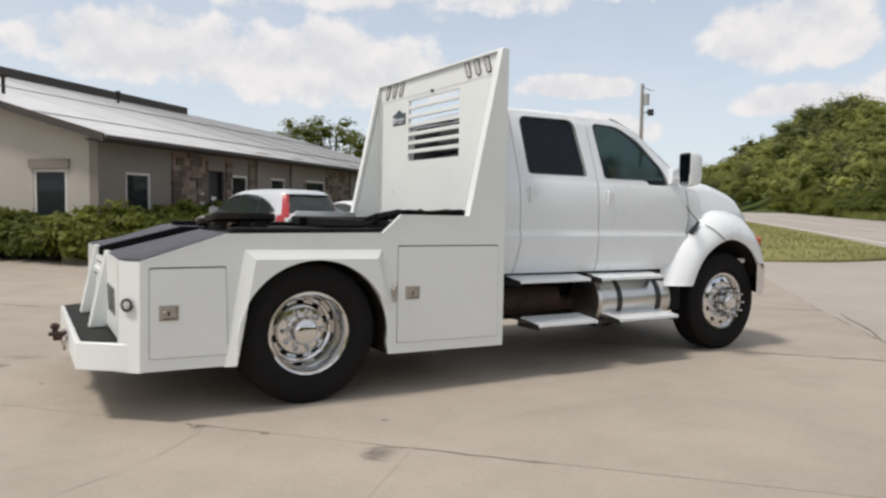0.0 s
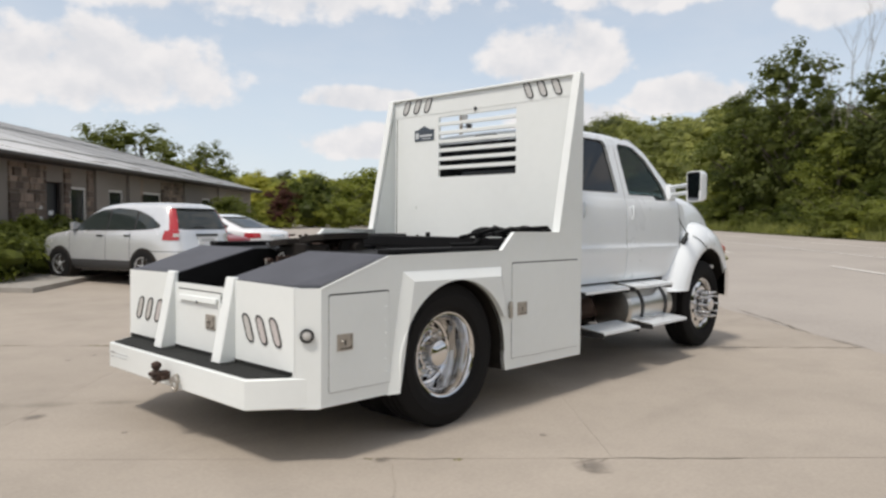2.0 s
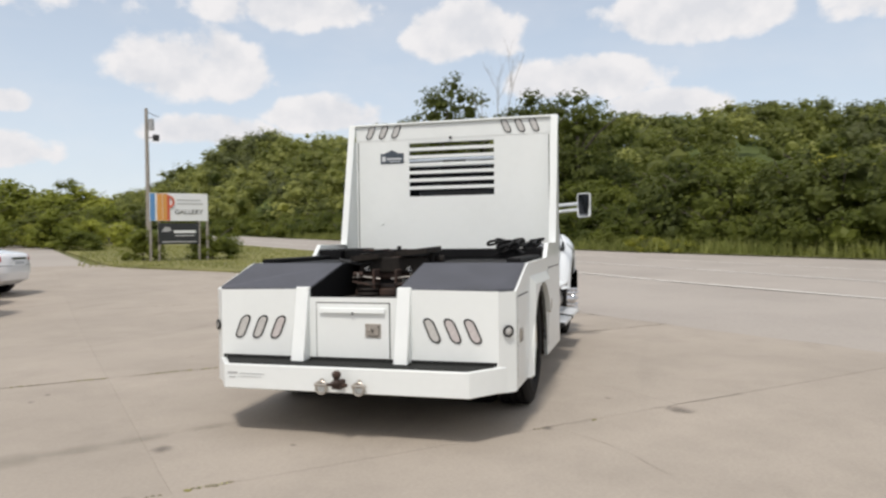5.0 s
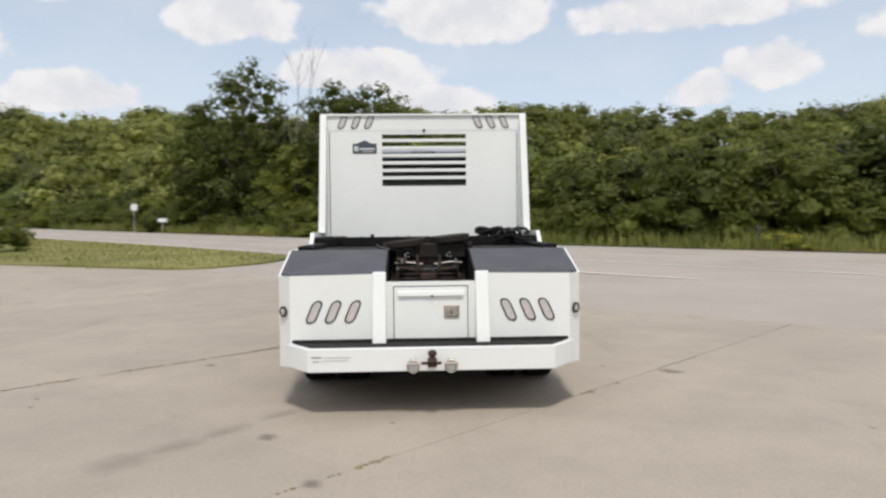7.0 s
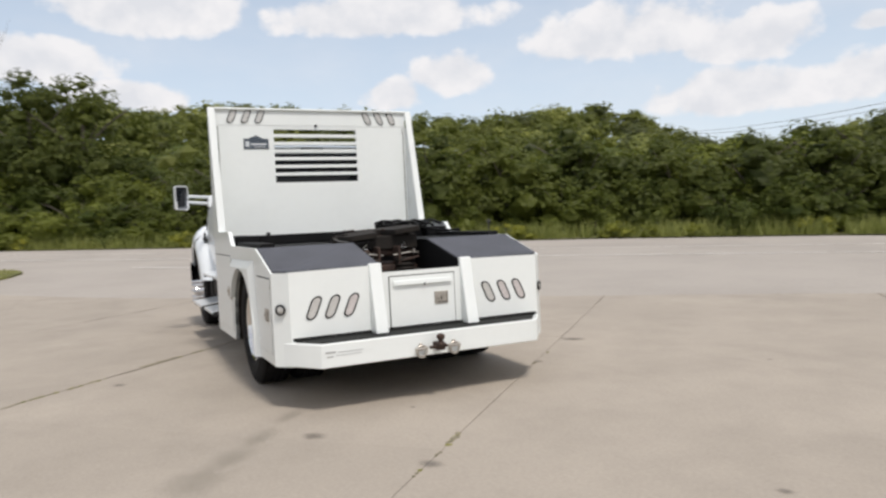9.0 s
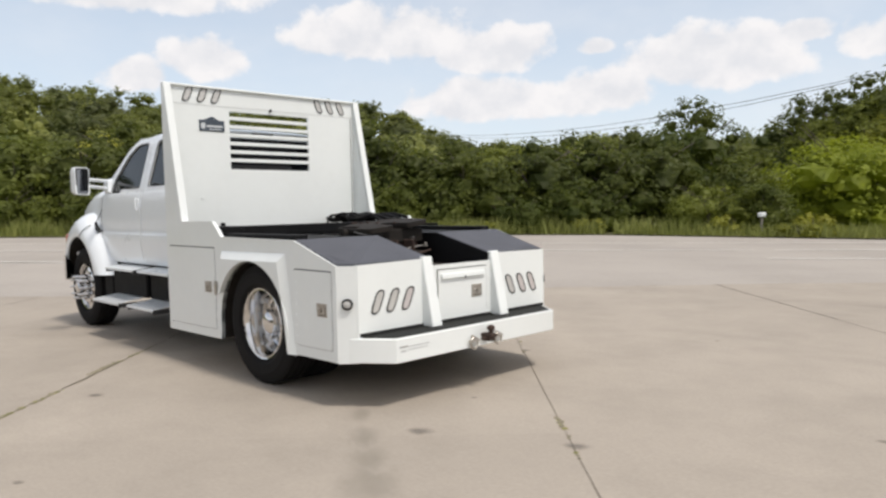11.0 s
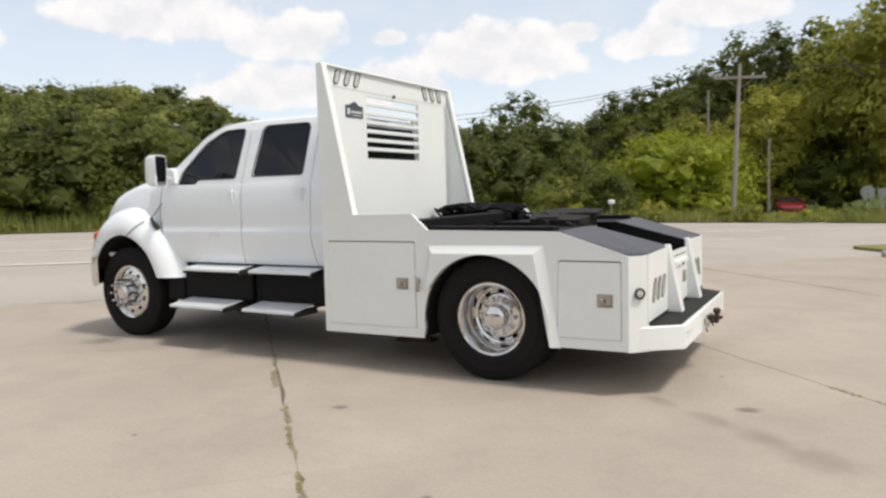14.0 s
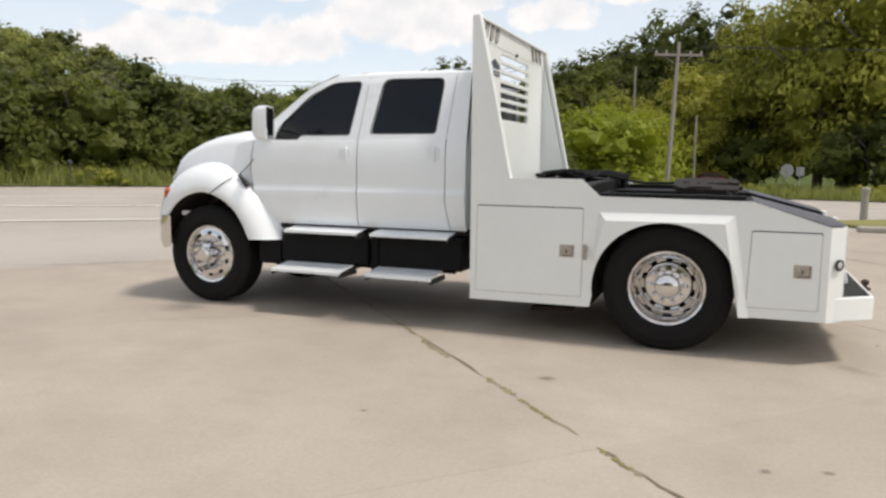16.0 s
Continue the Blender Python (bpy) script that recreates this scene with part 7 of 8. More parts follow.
KINDS = {
    "bush_a": tree_kind("round_bush", 1, 4.6, 2.7, LEAF_A, 3000, 0.27, 0.10, "broad mid-green bush at the edge of the woods", "bush", 17),
    "bush_b": tree_kind("round_bush", 2, 5.6, 3.0, LEAF_B, 3300, 0.28, 0.10, "dense dark-green bush at the edge of the woods", "bush", 20),
    "bush_c": tree_kind("round_bush", 3, 4.0, 2.9, LEAF_A, 2700, 0.26, 0.08, "low spreading green bush behind tall weeds", "bush", 15),
    "lime": tree_kind("round_bush", 4, 5.2, 4.3, LEAF_C, 10000, 0.23, 0.08, "large round lime-green bush by the pole", "bush", 34),
    "tree_a": tree_kind("broadleaf_tree", 5, 10.0, 3.6, LEAF_B, 6600, 0.28, 0.14, "tall dark broadleaf tree with an uneven crown", "tree", 30, open_=0.55),
    "tree_b": tree_kind("broadleaf_tree", 6, 10.0, 3.2, LEAF_A, 5200, 0.28, 0.18, "slender mid-green broadleaf tree with gaps", "tree", 25, open_=0.4),
    "tree_c": tree_kind("broadleaf_tree", 8, 10.0, 3.9, LEAF_D, 11000, 0.25, 0.12, "tall yellow-green broadleaf tree", "tree", 40, open_=0.3),
    "fir": tree_kind("fir_tree", 9, 9.0, 3.0, LEAF_B, 5000, 0.25, 0.12, "dark pointed fir tree", "fir", 26, cone=True),
    "red": tree_kind("purple_leaf_tree", 10, 3.6, 1.3, LEAF_R, 3200, 0.17, 0.12, "small purple-leaved ornamental tree", "tree", 16, open_=0.3),
    "far_light": tree_kind("broadleaf_tree", 15, 6.0, 3.4, LEAF_H, 1900, 0.46, 0.08, "light green tree beyond the lot", "tree", 18),
    "weeds": tree_kind("weed_clump", 14, 1.0, 0.9, LEAF_D, 420, 0.16, 0.05, "clump of broad-leaved weeds at the road edge", "weeds", 6),
    "hedge": tree_kind("garden_hedge", 11, 1.15, 0.95, LEAF_A, 2600, 0.12, 0.15, "dark-green shrub in front of the building", "shrub", 14),
    "hedge_b": tree_kind("garden_shrub", 12, 1.05, 0.9, LEAF_A, 2200, 0.14, 0.10, "loose green shrub in front of the building", "shrub", 12),
}
USED = set()


def plant(kind, x, y, scale, turn=None, lift=0.0, tall=1.0):
    src = KINDS[kind]
    m = Matrix.Translation((x, y, ground_z(x, y) - 0.1 + lift)) @ Matrix.Rotation(turn if turn is not None else gen.uniform(0, 6.28), 4, "Z") @ Matrix.Diagonal((scale, scale, scale * tall, 1))
    if kind in USED:
        return copy_thing(src, m @ Matrix.Diagonal((*(1 / v for v in src.scale), 1)))
    USED.add(kind)
    src.matrix_basis = m
    return src


# belt along the far edge of the road
edge = [Vector(p) for p in FAR_EDGE[:-1]]
for a, b in zip(edge, edge[1:]):
    d = b - a
    n = Vector((-d.y, d.x)).normalized()
    if n.dot(Vector((1, -1))) < 0:
        n = -n
    k, step_ = 0.0, 3.1
    while k < d.length:
        p = a + d.normalized() * k
        far = p.length > 62
        rows_ = ((3.6, ("bush_c", "bush_a", "bush_c"), 0.5, 0.8), (7.5, ("bush_a", "bush_b", "bush_c"), 0.85, 1.15), (12.5, ("bush_b", "tree_b", "bush_a"), 0.75, 1.0))
        for off, kinds, lo, hi in rows_[:2] if far else rows_:
            if far and off < 5:
                continue
            if gen.random() < (0.8 if off < 5 else 0.92):
                q = p + n * (off + gen.uniform(-1.2, 1.2)) + d.normalized() * gen.uniform(-1.3, 1.3)
                if math.hypot(q.x - 10, q.y + 38) < 5.2 or (q.y < -33 and q.x < 8 and off < 20):
                    continue
                sc = gen.uniform(lo, hi)
                kd = kinds[int(gen.integers(len(kinds)))]
                if math.hypot(q.x - 8.2, q.y + 38.9) < 5.0 or (q.y < -40 and abs(q.x - 2.1) < 2):
                    gen.uniform(0, 6.28)
                    continue
                plant(kd, q.x, q.y, sc * (0.62 if kd == "tree_b" else 1))
        k += step_ * (1.9 if far else 1.05)

for kind, x, y, sc, tall in (
    ("tree_a", 60.5, 15.4, 1.2, 1.27), ("tree_b", 62, 19.5, 1.0, 1.2), ("tree_a", 57.5, 6.6, 1.15, 1.14), ("tree_a", 56, 3.0, 1.15, 1.10), ("tree_b", 59, 11.5, 0.85, 1.1), ("tree_b", 55, 10, 0.8, 0.95),
    ("tree_a", 53, 0.0, 0.8, 0.85), ("tree_a", 50, -4, 0.72, 0.85), ("tree_b", 46, -9, 0.7, 0.85), ("tree_a", 58, -8, 0.85, 0.95), ("tree_a", 52, -19, 0.75, 0.9), ("tree_b", 44, -24, 0.65, 0.9), ("tree_c", 47, -14, 0.7, 0.9), ("tree_a", 40, -29, 0.7, 0.85),
    ("bush_b", 24.5, -35.0, 1.12, 1.0), ("bush_b", 21.5, -37.5, 1.15, 1.0), ("bush_a", 16.9, -37.0, 1.25, 1.05), ("bush_a", 15.6, -40.5, 1.0, 1.0), ("bush_a", 28.0, -31.5, 1.1, 1.0),
    ("bush_b", 24.5, -25.8, 0.95, 0.95), ("bush_b", 21.6, -28.6, 1.0, 0.95), ("bush_b", 18.8, -31.0, 0.95, 1.0), ("lime", 8.2, -38.9, 1.02, 0.98), ("tree_a", 23.6, -52.5, 0.95, 1.08), ("fir", 27.5, -54, 0.7, 1.0), ("tree_b", 21, -60, 0.75, 0.8), ("tree_b", 16.5, -57, 0.85, 0.95), ("tree_b", 12.5, -58, 0.95, 1.0), ("tree_b", 18.6, -52, 0.6, 0.9),
    ("tree_c", 3.8, -47.8, 0.85, 1.0), ("tree_a", 10.5, -66, 1.3, 1.08), ("tree_a", 6.5, -67, 1.45, 1.1), ("tree_a", 3.0, -65, 1.4, 1.15), ("tree_a", 16.9, -59, 1.0, 1.07), ("tree_a", 13.1, -61, 1.1, 1.08), ("tree_b", 14.8, -56, 0.85, 0.95), ("tree_c", -0.5, -52, 1.15, 1.15), ("tree_c", -4.5, -47, 1.3, 1.25), ("tree_c", -9.0, -45, 1.35, 1.3),
    ("tree_a", -6.5, -52, 1.4, 1.3), ("tree_c", -14, -46, 1.4, 1.3), ("tree_a", 2.5, -54, 0.95, 0.95), ("bush_b", -7.0, -42.0, 0.95, 1.0), ("fir", -10.5, -41, 0.75, 0.9), ("bush_b", -13, -41.5, 1.0, 1.0), ("bush_a", 0.2, -47, 0.9, 0.9), ("bush_a", 7.0, -48.5, 1.0, 1.0), ("bush_a", 6.2, -43.5, 0.7, 0.8), ("bush_c", 14.2, -36.0, 0.7, 0.8),
    ("red", 31.5, 45.0, 1.08, 1.0), ("tree_c", 30.0, 57, 0.62, 0.95), ("tree_a", 21.2, 48, 0.95, 0.82), ("tree_a", 18.8, 49.3, 0.82, 0.94), ("tree_b", 25.0, 55, 0.6, 0.9), ("tree_c", 33, 51, 0.55, 0.9), ("bush_a", 36, 47, 1.0, 1.0),
    ("bush_a", 22.9, 19.7, 0.34, 1.0), ("bush_c", 24.7, 17.3, 0.38, 1.1), ("bush_a", 34.0, 33.0, 0.5, 0.6), ("bush_b", 46, 45, 1.0, 0.62), ("bush_b", 42, 44, 0.9, 0.58), ("bush_a", 52, 48, 1.0, 0.75),
):
    plant(kind, x, y, sc, tall=tall)
for kind, x, y, sc, turn in (("tree_c", 9.5, -53, 0.75, 1.1), ("bush_c", 13.6, -41.5, 0.9, 2.0)):
    plant(kind, x, y, sc, turn)
for x, y, sc in ((33.5, -15.5, 1.1), (31.0, -19.5, 1.05), (36.5, -12.0, 1.1)):
    plant("bush_b", x, y, sc, turn=x)
# light trees beyond the lot, between the building and the sign
for k in range(26):
    a = radians(42 + k * 1.25 + gen.uniform(-0.6, 0.6))
    r = gen.uniform(66, 92)
    plant(("far_light", "far_light", "tree_b", "far_light")[k % 4], r * math.cos(a), r * math.sin(a), (0.75, 1.0, 0.6, 0.85)[k % 4] * gen.uniform(0.75, 1.15))
for k in range(11):
    a = radians(41 + k * 1.5 + (0.5 if k % 2 else 0.0))
    r = 55 + 4 * (k % 3)
    plant("far_light", r * math.cos(a), r * math.sin(a), 0.34 + 0.05 * (k % 4), turn=k * 1.3)
plant("tree_a", 25.6, 46.2, 0.56, turn=0.8, tall=1.2)
# bushes that lean out to the road where it leaves between the hills
low = random.Random(33)
for a, b in zip(edge, edge[1:]):
    d = b - a
    n = Vector((-d.y, d.x)).normalized()
    if n.dot(Vector((1, -1))) < 0:
        n = -n
    k = 0.0
    while k < d.length:
        q = a + d.normalized() * k + n * low.uniform(2.0, 3.4)
        if 40 < q.length < 115 and q.y > -14:
            plant("bush_c" if low.random() < 0.6 else "bush_a", q.x, q.y, low.uniform(0.38, 0.75), turn=low.uniform(0, 6.28), tall=low.uniform(0.8, 1.1))
        k += low.uniform(2.2, 4.2)
# shrubs along the building
for k in range(9):
    s, e = 9.3 + k * 0.68, 0.50 + gen.uniform(-0.10, 0.10)
    plant("hedge" if k % 3 else "hedge_b", (s - 8.56 + e) * S2, (s + 8.56 - e) * S2, gen.uniform(1.0, 1.22), lift=0.12)
for k in range(7):
    e = 0.6 + k * 0.75
    plant("hedge_b" if k % 3 else "hedge", (9.5 - 8.56 - e) * S2, (9.5 + 8.56 + e) * S2, gen.uniform(0.9, 1.1), lift=0.12)
for s in (20.0, 21.0, 24.5, 26.0):
    plant("hedge_b", (s - 8.56 + 0.7) * S2, (s + 8.56 - 0.7) * S2, gen.uniform(0.9, 1.3), lift=0.15)

for s, sc in ((26.2, 0.40), (28.3, 0.46)):
    plant("bush_a" if sc > 0.43 else "bush_c", (s - 8.56 + 1.5) * S2, (s + 8.56 - 1.5) * S2, sc, turn=s, lift=0.1)

# a bare dead tree among the far ones
dead = thing("dead_tree", "bare grey dead tree standing above the crowns", "tree", at=Matrix.Translation((57.5, 10.2, ground_z(57, 10))))
rnd = random.Random(21)
bm = nb()


def branch(p, d, ln, r, depth):
    q = p + d * ln
    tube(bm, [p, p + d * ln * 0.5 + Vector((rnd.uniform(-1, 1), rnd.uniform(-1, 1), 0)) * ln * 0.05, q], r, 5, taper=0.55)
    if depth:
        for _ in range(4 if depth > 1 else 3):
            nd = (d + Vector((rnd.uniform(-1, 1), rnd.uniform(-1, 1), rnd.uniform(-0.1, 0.7))) * 0.6).normalized()
            branch(p + d * ln * rnd.uniform(0.45, 1.0), nd, ln * rnd.uniform(0.4, 0.62), r * 0.5, depth - 1)


branch(Vector((0, 0, 0)), Vector((0.02, 0, 1)), 9.6, 0.085, 3)
part("branch_crown", bm, DEADWOOD, dead)

# far woods covering the hills
groups = {"E": [], "F": [], "G": []}
for k in range(1300):
    a = gen.uniform(-102, 78) if k < 1180 else gen.uniform(18, 44)
    r = hill_foot(a) + (4 + 118 * math.sqrt(gen.random()) if k < 900 else gen.uniform(84, 124) if k < 1180 else gen.uniform(6, 120))
    x, y, z = 2 + r * math.cos(radians(a)), r * math.sin(radians(a)), hill_z(a, r)
    big = tree_size(a)
    h, w = gen.uniform(6.0, 8.4) * big, gen.uniform(2.8, 4.8) * big
    lobes = [(x, y, z + h * 0.35, w * 0.75, h * 0.36)]
    for q in range(6):
        f = gen.uniform(0.25, 0.85)
        aa, off = q * 2.4 + gen.uniform(-0.5, 0.5), w * gen.uniform(0.35, 0.8) * math.sqrt(1.15 - f)
        rr_ = w * gen.uniform(0.34, 0.55)
        lobes.append((x + off * math.cos(aa), y + off * math.sin(aa), z + h * f, rr_, rr_ * gen.uniform(0.6, 0.9)))
    # beyond bearing 19 more trees take the haze-lightened leaves F
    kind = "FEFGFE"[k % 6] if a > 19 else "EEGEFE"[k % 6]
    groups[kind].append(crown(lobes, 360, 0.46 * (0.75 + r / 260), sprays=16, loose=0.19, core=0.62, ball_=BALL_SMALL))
for kind, material, label in (("E", LEAF_E, "dense green summer woods covering the hills beyond the road"), ("F", LEAF_F, "yellow-green trees on the far hills, lightened for sun and haze"), ("G", LEAF_G, "grey-green trees among the woods on the hills")):
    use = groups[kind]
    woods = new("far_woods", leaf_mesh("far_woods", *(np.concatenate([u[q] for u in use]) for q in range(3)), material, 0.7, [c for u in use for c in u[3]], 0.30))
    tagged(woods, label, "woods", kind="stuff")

# tall weeds along the far edge of the road, and rough grass blades on the verges
def blades(name, places, h_lo, h_hi, w, material, label):
    n = len(places)
    p = np.array(places)
    hgt = gen.uniform(h_lo, h_hi, (n, 1))
    a = gen.uniform(0, 6.28, (n, 1))
    side = np.concatenate([np.cos(a), np.sin(a), 0 * a], 1) * w
    lean = np.concatenate([gen.normal(0, 0.22, (n, 2)), np.ones((n, 1))], 1) * hgt
    if name == "tall_weeds":                                # lower towards the side road
        lean[p[:, 0] < 12] *= 0.75
        lean[abs(p[:, 0] - 2.5) < 2] *= 0.7
    v = np.stack([p - side, p + side, p + lean * 0.55 + side * 0.8, p + lean], 1).reshape(-1, 3)
    me = bpy.data.meshes.new(name)
    me.vertices.add(4 * n)
    me.loops.add(4 * n)
    me.polygons.add(n)
    me.vertices.foreach_set("co", v.astype(np.float32).ravel())
    me.loops.foreach_set("vertex_index", np.arange(4 * n, dtype=np.int32))
    me.polygons.foreach_set("loop_start", np.arange(0, 4 * n, 4, dtype=np.int32))
    me.update(calc_edges=True)
    me.materials.append(material)
    return tagged(new(name, me), label, "grass", kind="stuff")


places = []
pts = [Vector(p) for p in FAR_EDGE[1:-1]]
for a, b in zip(pts, pts[1:]):
    d = b - a
    n = Vector((-d.y, d.x)).normalized()
    if n.dot(Vector((1, -1))) < 0:
        n = -n
    for _ in range(int(d.length * 230)):
        q = a + d * gen.random() + n * (0.6 + 4.2 * gen.random() ** 1.2)
        clump = math.sin(q.x * 1.7) * math.cos(q.y * 1.3)
        if clump > -0.55 or gen.random() < 0.3:
            places.append((q.x, q.y, ground_z(q.x, q.y)))
for q in places[::260]:
    if q[0] < 60:
        plant("weeds", q[0] + 0.3, q[1], gen.uniform(0.45, 1.15), tall=gen.uniform(0.7, 1.1))
blades("tall_weeds", places, 0.15, 1.05, 0.035, WEED, "tall weeds and grass along the far road edge")
places = []
while len(places) < 9000:
    x, y = gen.uniform(15.6, 44), gen.uniform(4.5, 42)
    if x - y < 17.2 and (x > 17.6 or y < 11) and (x - 16) * 0.9 + 6.5 > y - 10.5 and x + y > 22.6 and y > 4.7 + abs(x - 20) * 0.1:
        places.append((x, y, ground_z(x, y) + 0.05))
blades("verge_grass", places, 0.04, 0.12, 0.02, VERGE, "short grass blades on the verge")

# ---- the lot: concrete slabs with open joints, cracks and tufts ----
lot = thing("concrete_lot", "worn pale concrete lot of large slabs", "pavement", kind="structure")
U0, PW = -0.9 * S2, 4.08                 # joints along the lot, and their spacing
V0, QW = 9.8 * S2, 4.17                  # joints across
dirt = sheet("joint_bed", [((u + v) * S2, (u - v) * S2) for u, v in ((-24, -22), (-24, V0), (26, V0), (26, -22))], DIRT, -0.011, "dirt showing in the joints of the lot")
wob = random.Random(3)
for i in range(-6, 7):
    for j in range(0, 7):
        u0, u1 = U0 + i * PW, U0 + (i + 1) * PW
        v1, v0 = V0 - j * QW, V0 - (j + 1) * QW
        cx, cy = ((u0 + u1 + v0 + v1) / 2 * S2, ((u0 + u1) - (v0 + v1)) / 2 * S2)
        if cx - cy < -13.5 and cx + cy > 8 or (cx - 2) ** 2 + cy ** 2 > 26 ** 2:
            continue
        g0, g1, h0, h1 = 0.0015 + 0.003 * wob.random(), 0.0015 + 0.003 * wob.random(), 0.0008, 0.0008
        n = 7
        loop = []
        jag = lambda: wob.uniform(-0.0035, 0.0035)
        for t in np.linspace(0, 1, n)[:-1]:
            loop.append((u0 + g0 + jag(), v0 + (v1 - v0) * t + (h0 if t == 0 else 0)))
        for t in np.linspace(0, 1, n)[:-1]:
            loop.append((u0 + (u1 - u0) * t + (g0 if t == 0 else 0), v1 - h1))
        for t in np.linspace(0, 1, n)[:-1]:
            loop.append((u1 - g1 + jag(), v1 + (v0 - v1) * t))
        for t in np.linspace(0, 1, n)[:-1]:
            loop.append((u1 + (u0 - u1) * t, v0 + h0))
        dz = wob.uniform(-0.0025, 0.0)
        bm = nb()
        top = [bm.verts.new(((u + v) * S2, (u - v) * S2, ground_z((u + v) * S2, (u - v) * S2) + dz)) for u, v in loop]
        mid = bm.verts.new((cx, cy, ground_z(cx, cy) + dz))
        bot = [bm.verts.new((p.co.x, p.co.y, p.co.z - 0.034)) for p in top]
        for k in range(len(top)):
            q = (k + 1) % len(top)
            bm.faces.new((top[k], top[q], mid))
            bm.faces.new((top[k], bot[k], bot[q], top[q]))
        part("slab", bm, SLAB, lot, smooth=0)


def crack(points, width, seed, name="crack", material=CRACK, lift=0.0015):
    """A wandering crack laid along points."""
    rnd = random.Random(seed)
    bm = nb()
    pts = []
    for (x0, y0), (x1, y1) in zip(points, points[1:]):
        n = max(2, int(math.hypot(x1 - x0, y1 - y0) / 0.12))
        for k in range(n):
            t = k / n
            pts.append((x0 + (x1 - x0) * t + rnd.uniform(-0.018, 0.018), y0 + (y1 - y0) * t + rnd.uniform(-0.018, 0.018)))
    pts.append(points[-1])
    row = []
    for k, (x, y) in enumerate(pts):
        a, b = pts[max(k - 1, 0)], pts[min(k + 1, len(pts) - 1)]
        dx_, dy_ = b[0] - a[0], b[1] - a[1]
        ln = math.hypot(dx_, dy_) or 1
        w = width * rnd.uniform(0.25, 1.2) * (0.3 if k in (0, len(pts) - 1) else 1)
        z = ground_z(x, y) + lift
        row.append((bm.verts.new((x - dy_ / ln * w, y + dx_ / ln * w, z)), bm.verts.new((x + dy_ / ln * w, y - dx_ / ln * w, z))))
    for a, b in zip(row, row[1:]):
        bm.faces.new((a[0], a[1], b[1], b[0]))
    return part(name, bm, material, lot, smooth=0)


def uv(u, v):
    return ((u + v) * S2, (u - v) * S2)


# the visible joints are ragged with dirt
for i in range(-2, 4):
    u = U0 + i * PW
    for k in range(16):
        v = -12 + k * 1.2
        if wob.random() < 0.75 or i == 1:
            crack([uv(u, v), uv(u + wob.uniform(-0.008, 0.008), v + wob.uniform(0.6, 1.3))], 0.011 if i != 1 else 0.014, 100 * i + k, "joint_dirt", (JOINT if wob.random() < 0.6 else JOINT_DARK) if i != 1 else (JOINT_DARK if wob.random() < 0.7 else MOSS))
for k in range(13):
    u = -8 + k * 1.4
    if wob.random() < 0.8:
        crack([uv(u, V0 + wob.uniform(-0.02, 0.02)), uv(u + wob.uniform(0.6, 1.4), V0)], 0.02, 900 + k, "joint_dirt", JOINT)
crack([(0.5, -1.4), (0.25, -1.75), (-0.1, -2.05), (-0.5, -2.3)], 0.002, 12, material=JOINT)
crack([(5.9, 1.95), (5.3, 1.5), (4.7, 1.0)], 0.006, 13)
crack([(10.2, 0.15), (9.0, -1.0), (8.1, -1.7), (7.4, -2.5)], 0.016, 15)
for k in range(5):                      # broken corner at a joint
    a0 = wob.uniform(0, 6.28)
    crack([(1.27 + 0.10 * wob.gauss(0, 1), -2.38 + 0.06 * wob.gauss(0, 1)), (1.27 + 0.2 * math.cos(a0), -2.40 + 0.14 * math.sin(a0))], 0.006, 300 + k, "crack", JOINT)
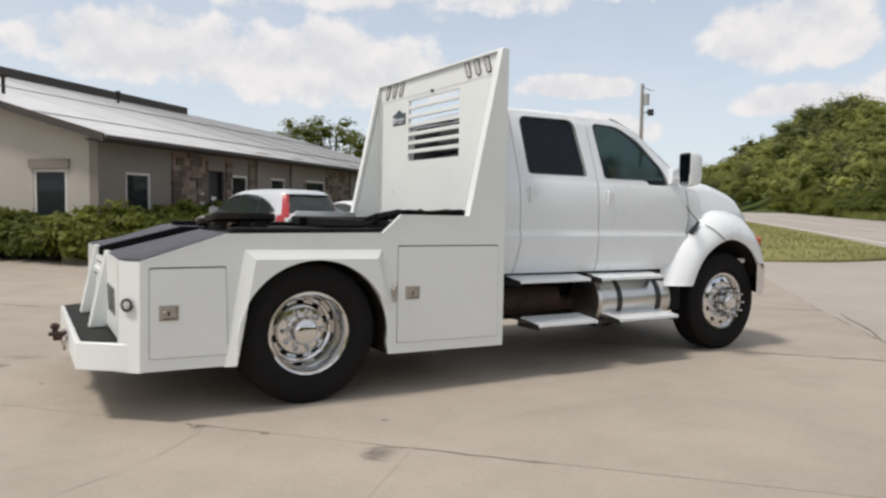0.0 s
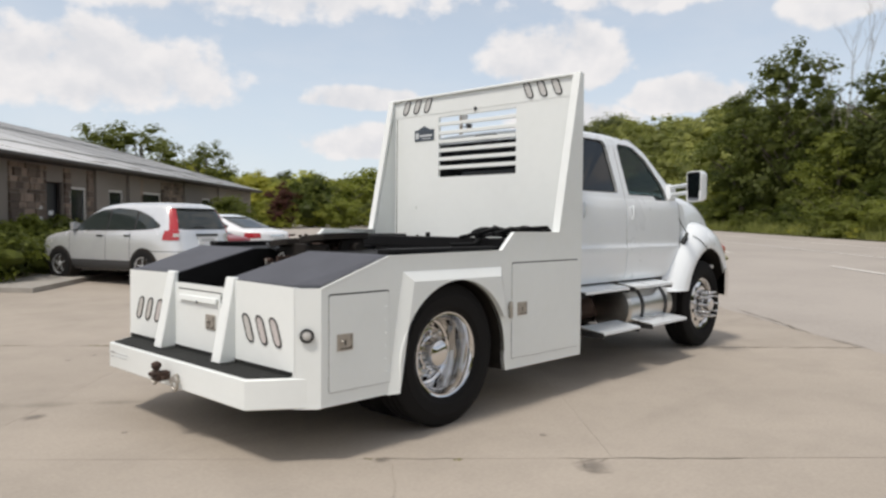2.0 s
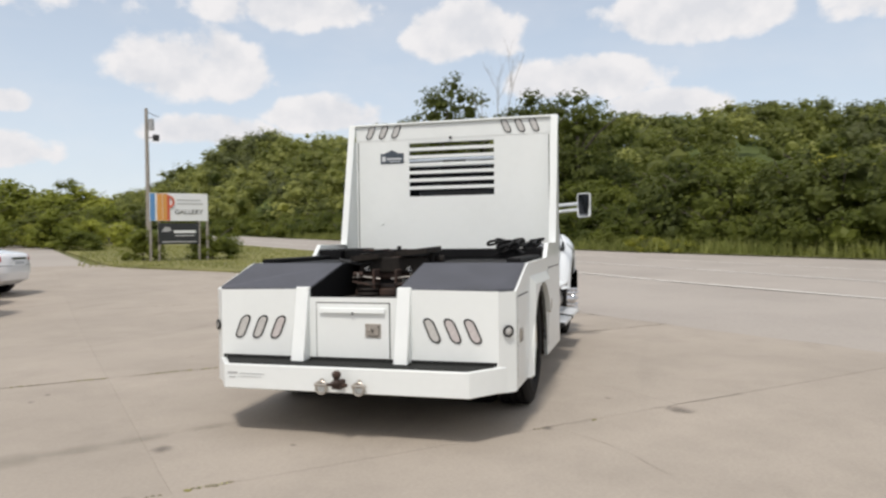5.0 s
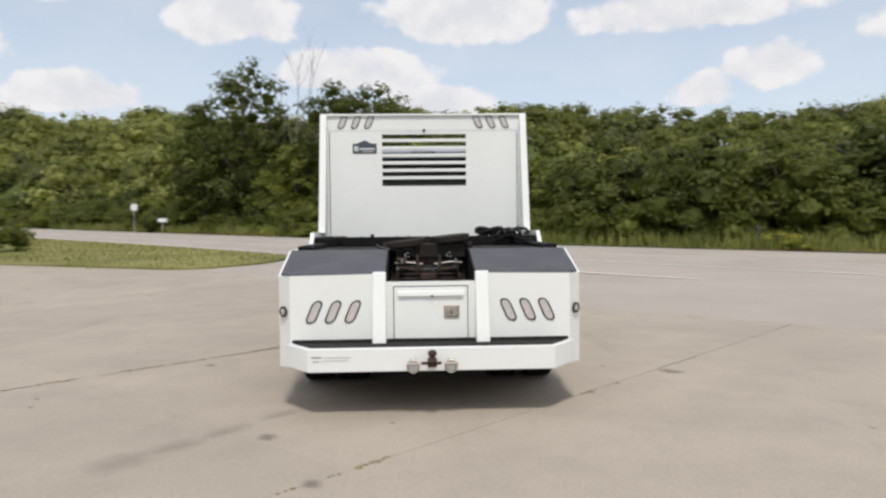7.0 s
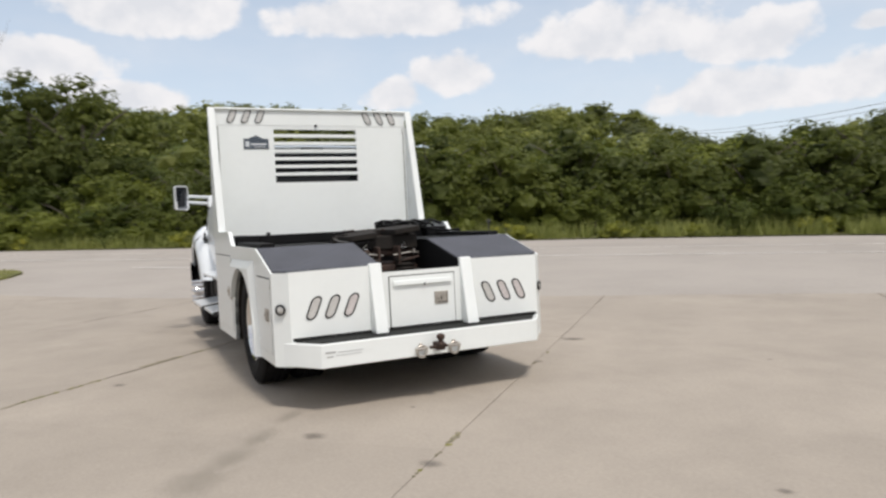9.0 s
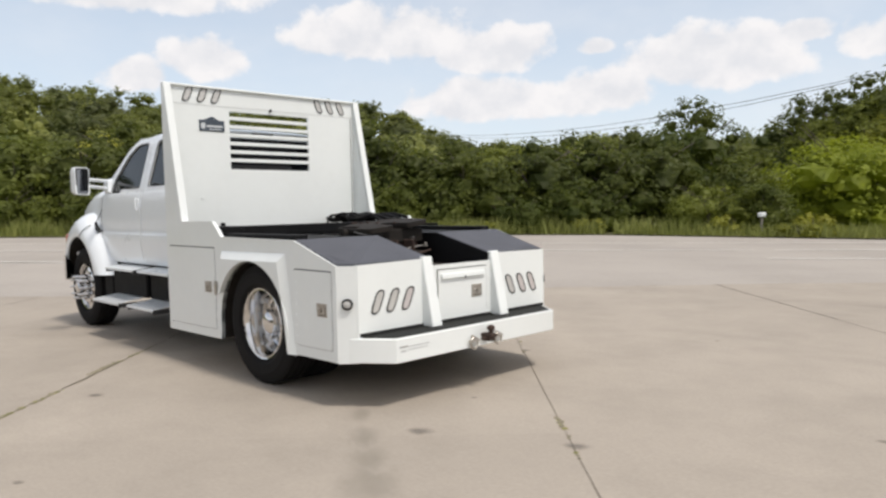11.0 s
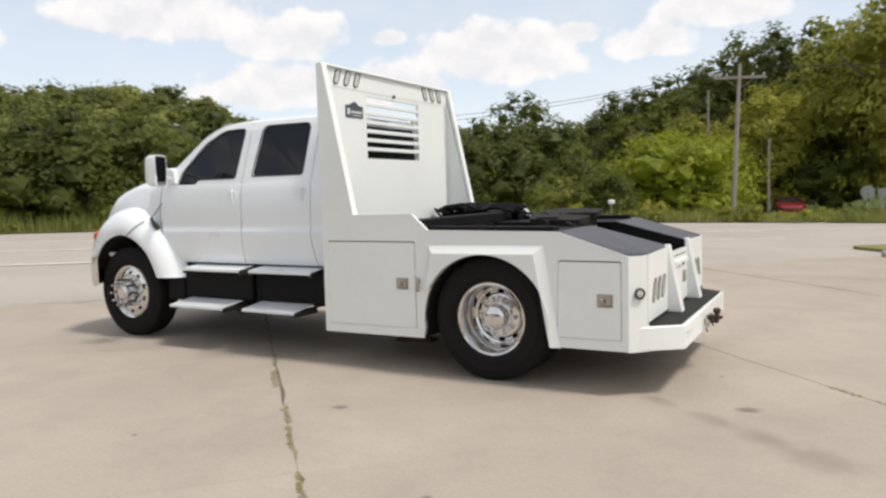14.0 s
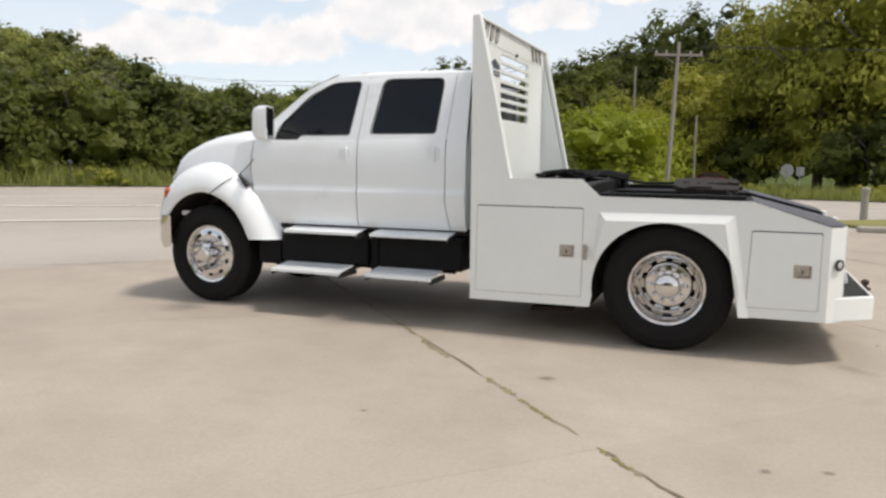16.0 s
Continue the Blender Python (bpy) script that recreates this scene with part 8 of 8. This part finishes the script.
# patches of moss along the joints
for x, y, ln, w in ((-1.30, 0.40, 0.26, 0.022), (-1.52, 0.62, 0.06, 0.012), (-1.75, 0.85, 0.10, 0.018), (0.42, -1.33, 0.06, 0.014), (0.80, -1.72, 0.05, 0.012), (3.05, 1.86, 0.55, 0.030), (3.5, 1.38, 0.30, 0.018), (2.25, 2.62, 0.34, 0.026), (1.9, 2.98, 0.40, 0.022), (1.3, 3.58, 0.30, 0.022), (0.9, 3.98, 0.22, 0.018)):
    n = max(3, int(ln / 0.035))
    for k in range(n):
        q = ln * (k / (n - 1) - 0.5) + wob.uniform(-0.01, 0.01)
        mx, my, mr = x - q * S2 + wob.gauss(0, 0.006), y + q * S2 + wob.gauss(0, 0.006), w * wob.uniform(0.6, 1.2)
        bm = nb()
        bmesh.ops.create_icosphere(bm, subdivisions=1, radius=1, matrix=Matrix.Translation((mx, my, ground_z(mx, my))) @ Matrix.Rotation(wob.uniform(0, 3), 4, "Z") @ Matrix.Diagonal((mr * 1.3, mr, 0.006, 1)))
        part("moss_tuft", bm, MOSS if wob.random() < 0.6 else MOSS2, lot)
for x, y, r, long_, turn, kind in (
    (1.27, -2.40, 0.15, 1.3, 0.4, STAIN), (-0.70, 1.16, 0.12, 1.2, 0.2, STAIN), (0.45, -1.40, 0.07, 1.2, 0.0, STAIN), (0.6, 3.4, 0.05, 1.1, 0.7, STAIN), (-1.65, 0.72, 0.10, 1.3, 0.3, STAIN), (2.0, 2.3, 0.09, 1.2, 0.1, STAIN),
    (-0.4, 0.3, 0.04, 1.0, 0.0, STAIN), (-0.8, -3.1, 0.04, 1.2, 0.5, STAIN), (0.3, 3.3, 0.045, 1.3, 0.2, STAIN), (1.6, -1.8, 0.045, 1.1, 0.9, STAIN), (-3.0, -0.6, 0.06, 1.2, 0.2, STAIN), (2.9, 3.4, 0.04, 1.0, 0.0, STAIN), (-2.2, 2.4, 0.06, 1.4, 0.6, STAIN),
    (-0.08, 1.18, 0.13, 2.4, 2.42, SMEAR), (-0.50, 1.48, 0.16, 2.0, 2.45, SMEAR), (-0.84, 1.72, 0.20, 1.9, 2.45, SMEAR), (-1.17, 1.98, 0.28, 1.6, 2.45, SMEAR),
):
    bm = nb()
    bmesh.ops.create_circle(bm, cap_ends=True, segments=20, radius=r)
    m = Matrix.Translation((x, y, ground_z(x, y) + 0.0012 + 0.0003 * (kind == STAIN))) @ Matrix.Rotation(turn, 4, "Z") @ Matrix.Diagonal((long_, 1, 1, 1))
    part("stain", bm, kind, lot, smooth=0, m=m)
# tufts in the joints
places = []
for i, (va, vb, num) in ((0, (-1.35, -1.08, 50)), (1, (0.7, 1.2, 70)), (1, (-0.5, 0.0, 40)), (1, (-1.8, -1.4, 30))):
    for _ in range(num):
        v = va + (vb - va) * wob.random()
        if math.sin(v * 5.1 + i) < -0.2:
            continue
        x, y = uv(U0 + i * PW + wob.gauss(0, 0.012), v)
        places.append((x, y, ground_z(x, y) - 0.005))
blades("joint_grass", places, 0.004, 0.014, 0.006, WEED, "small grass tufts growing in the slab joints")
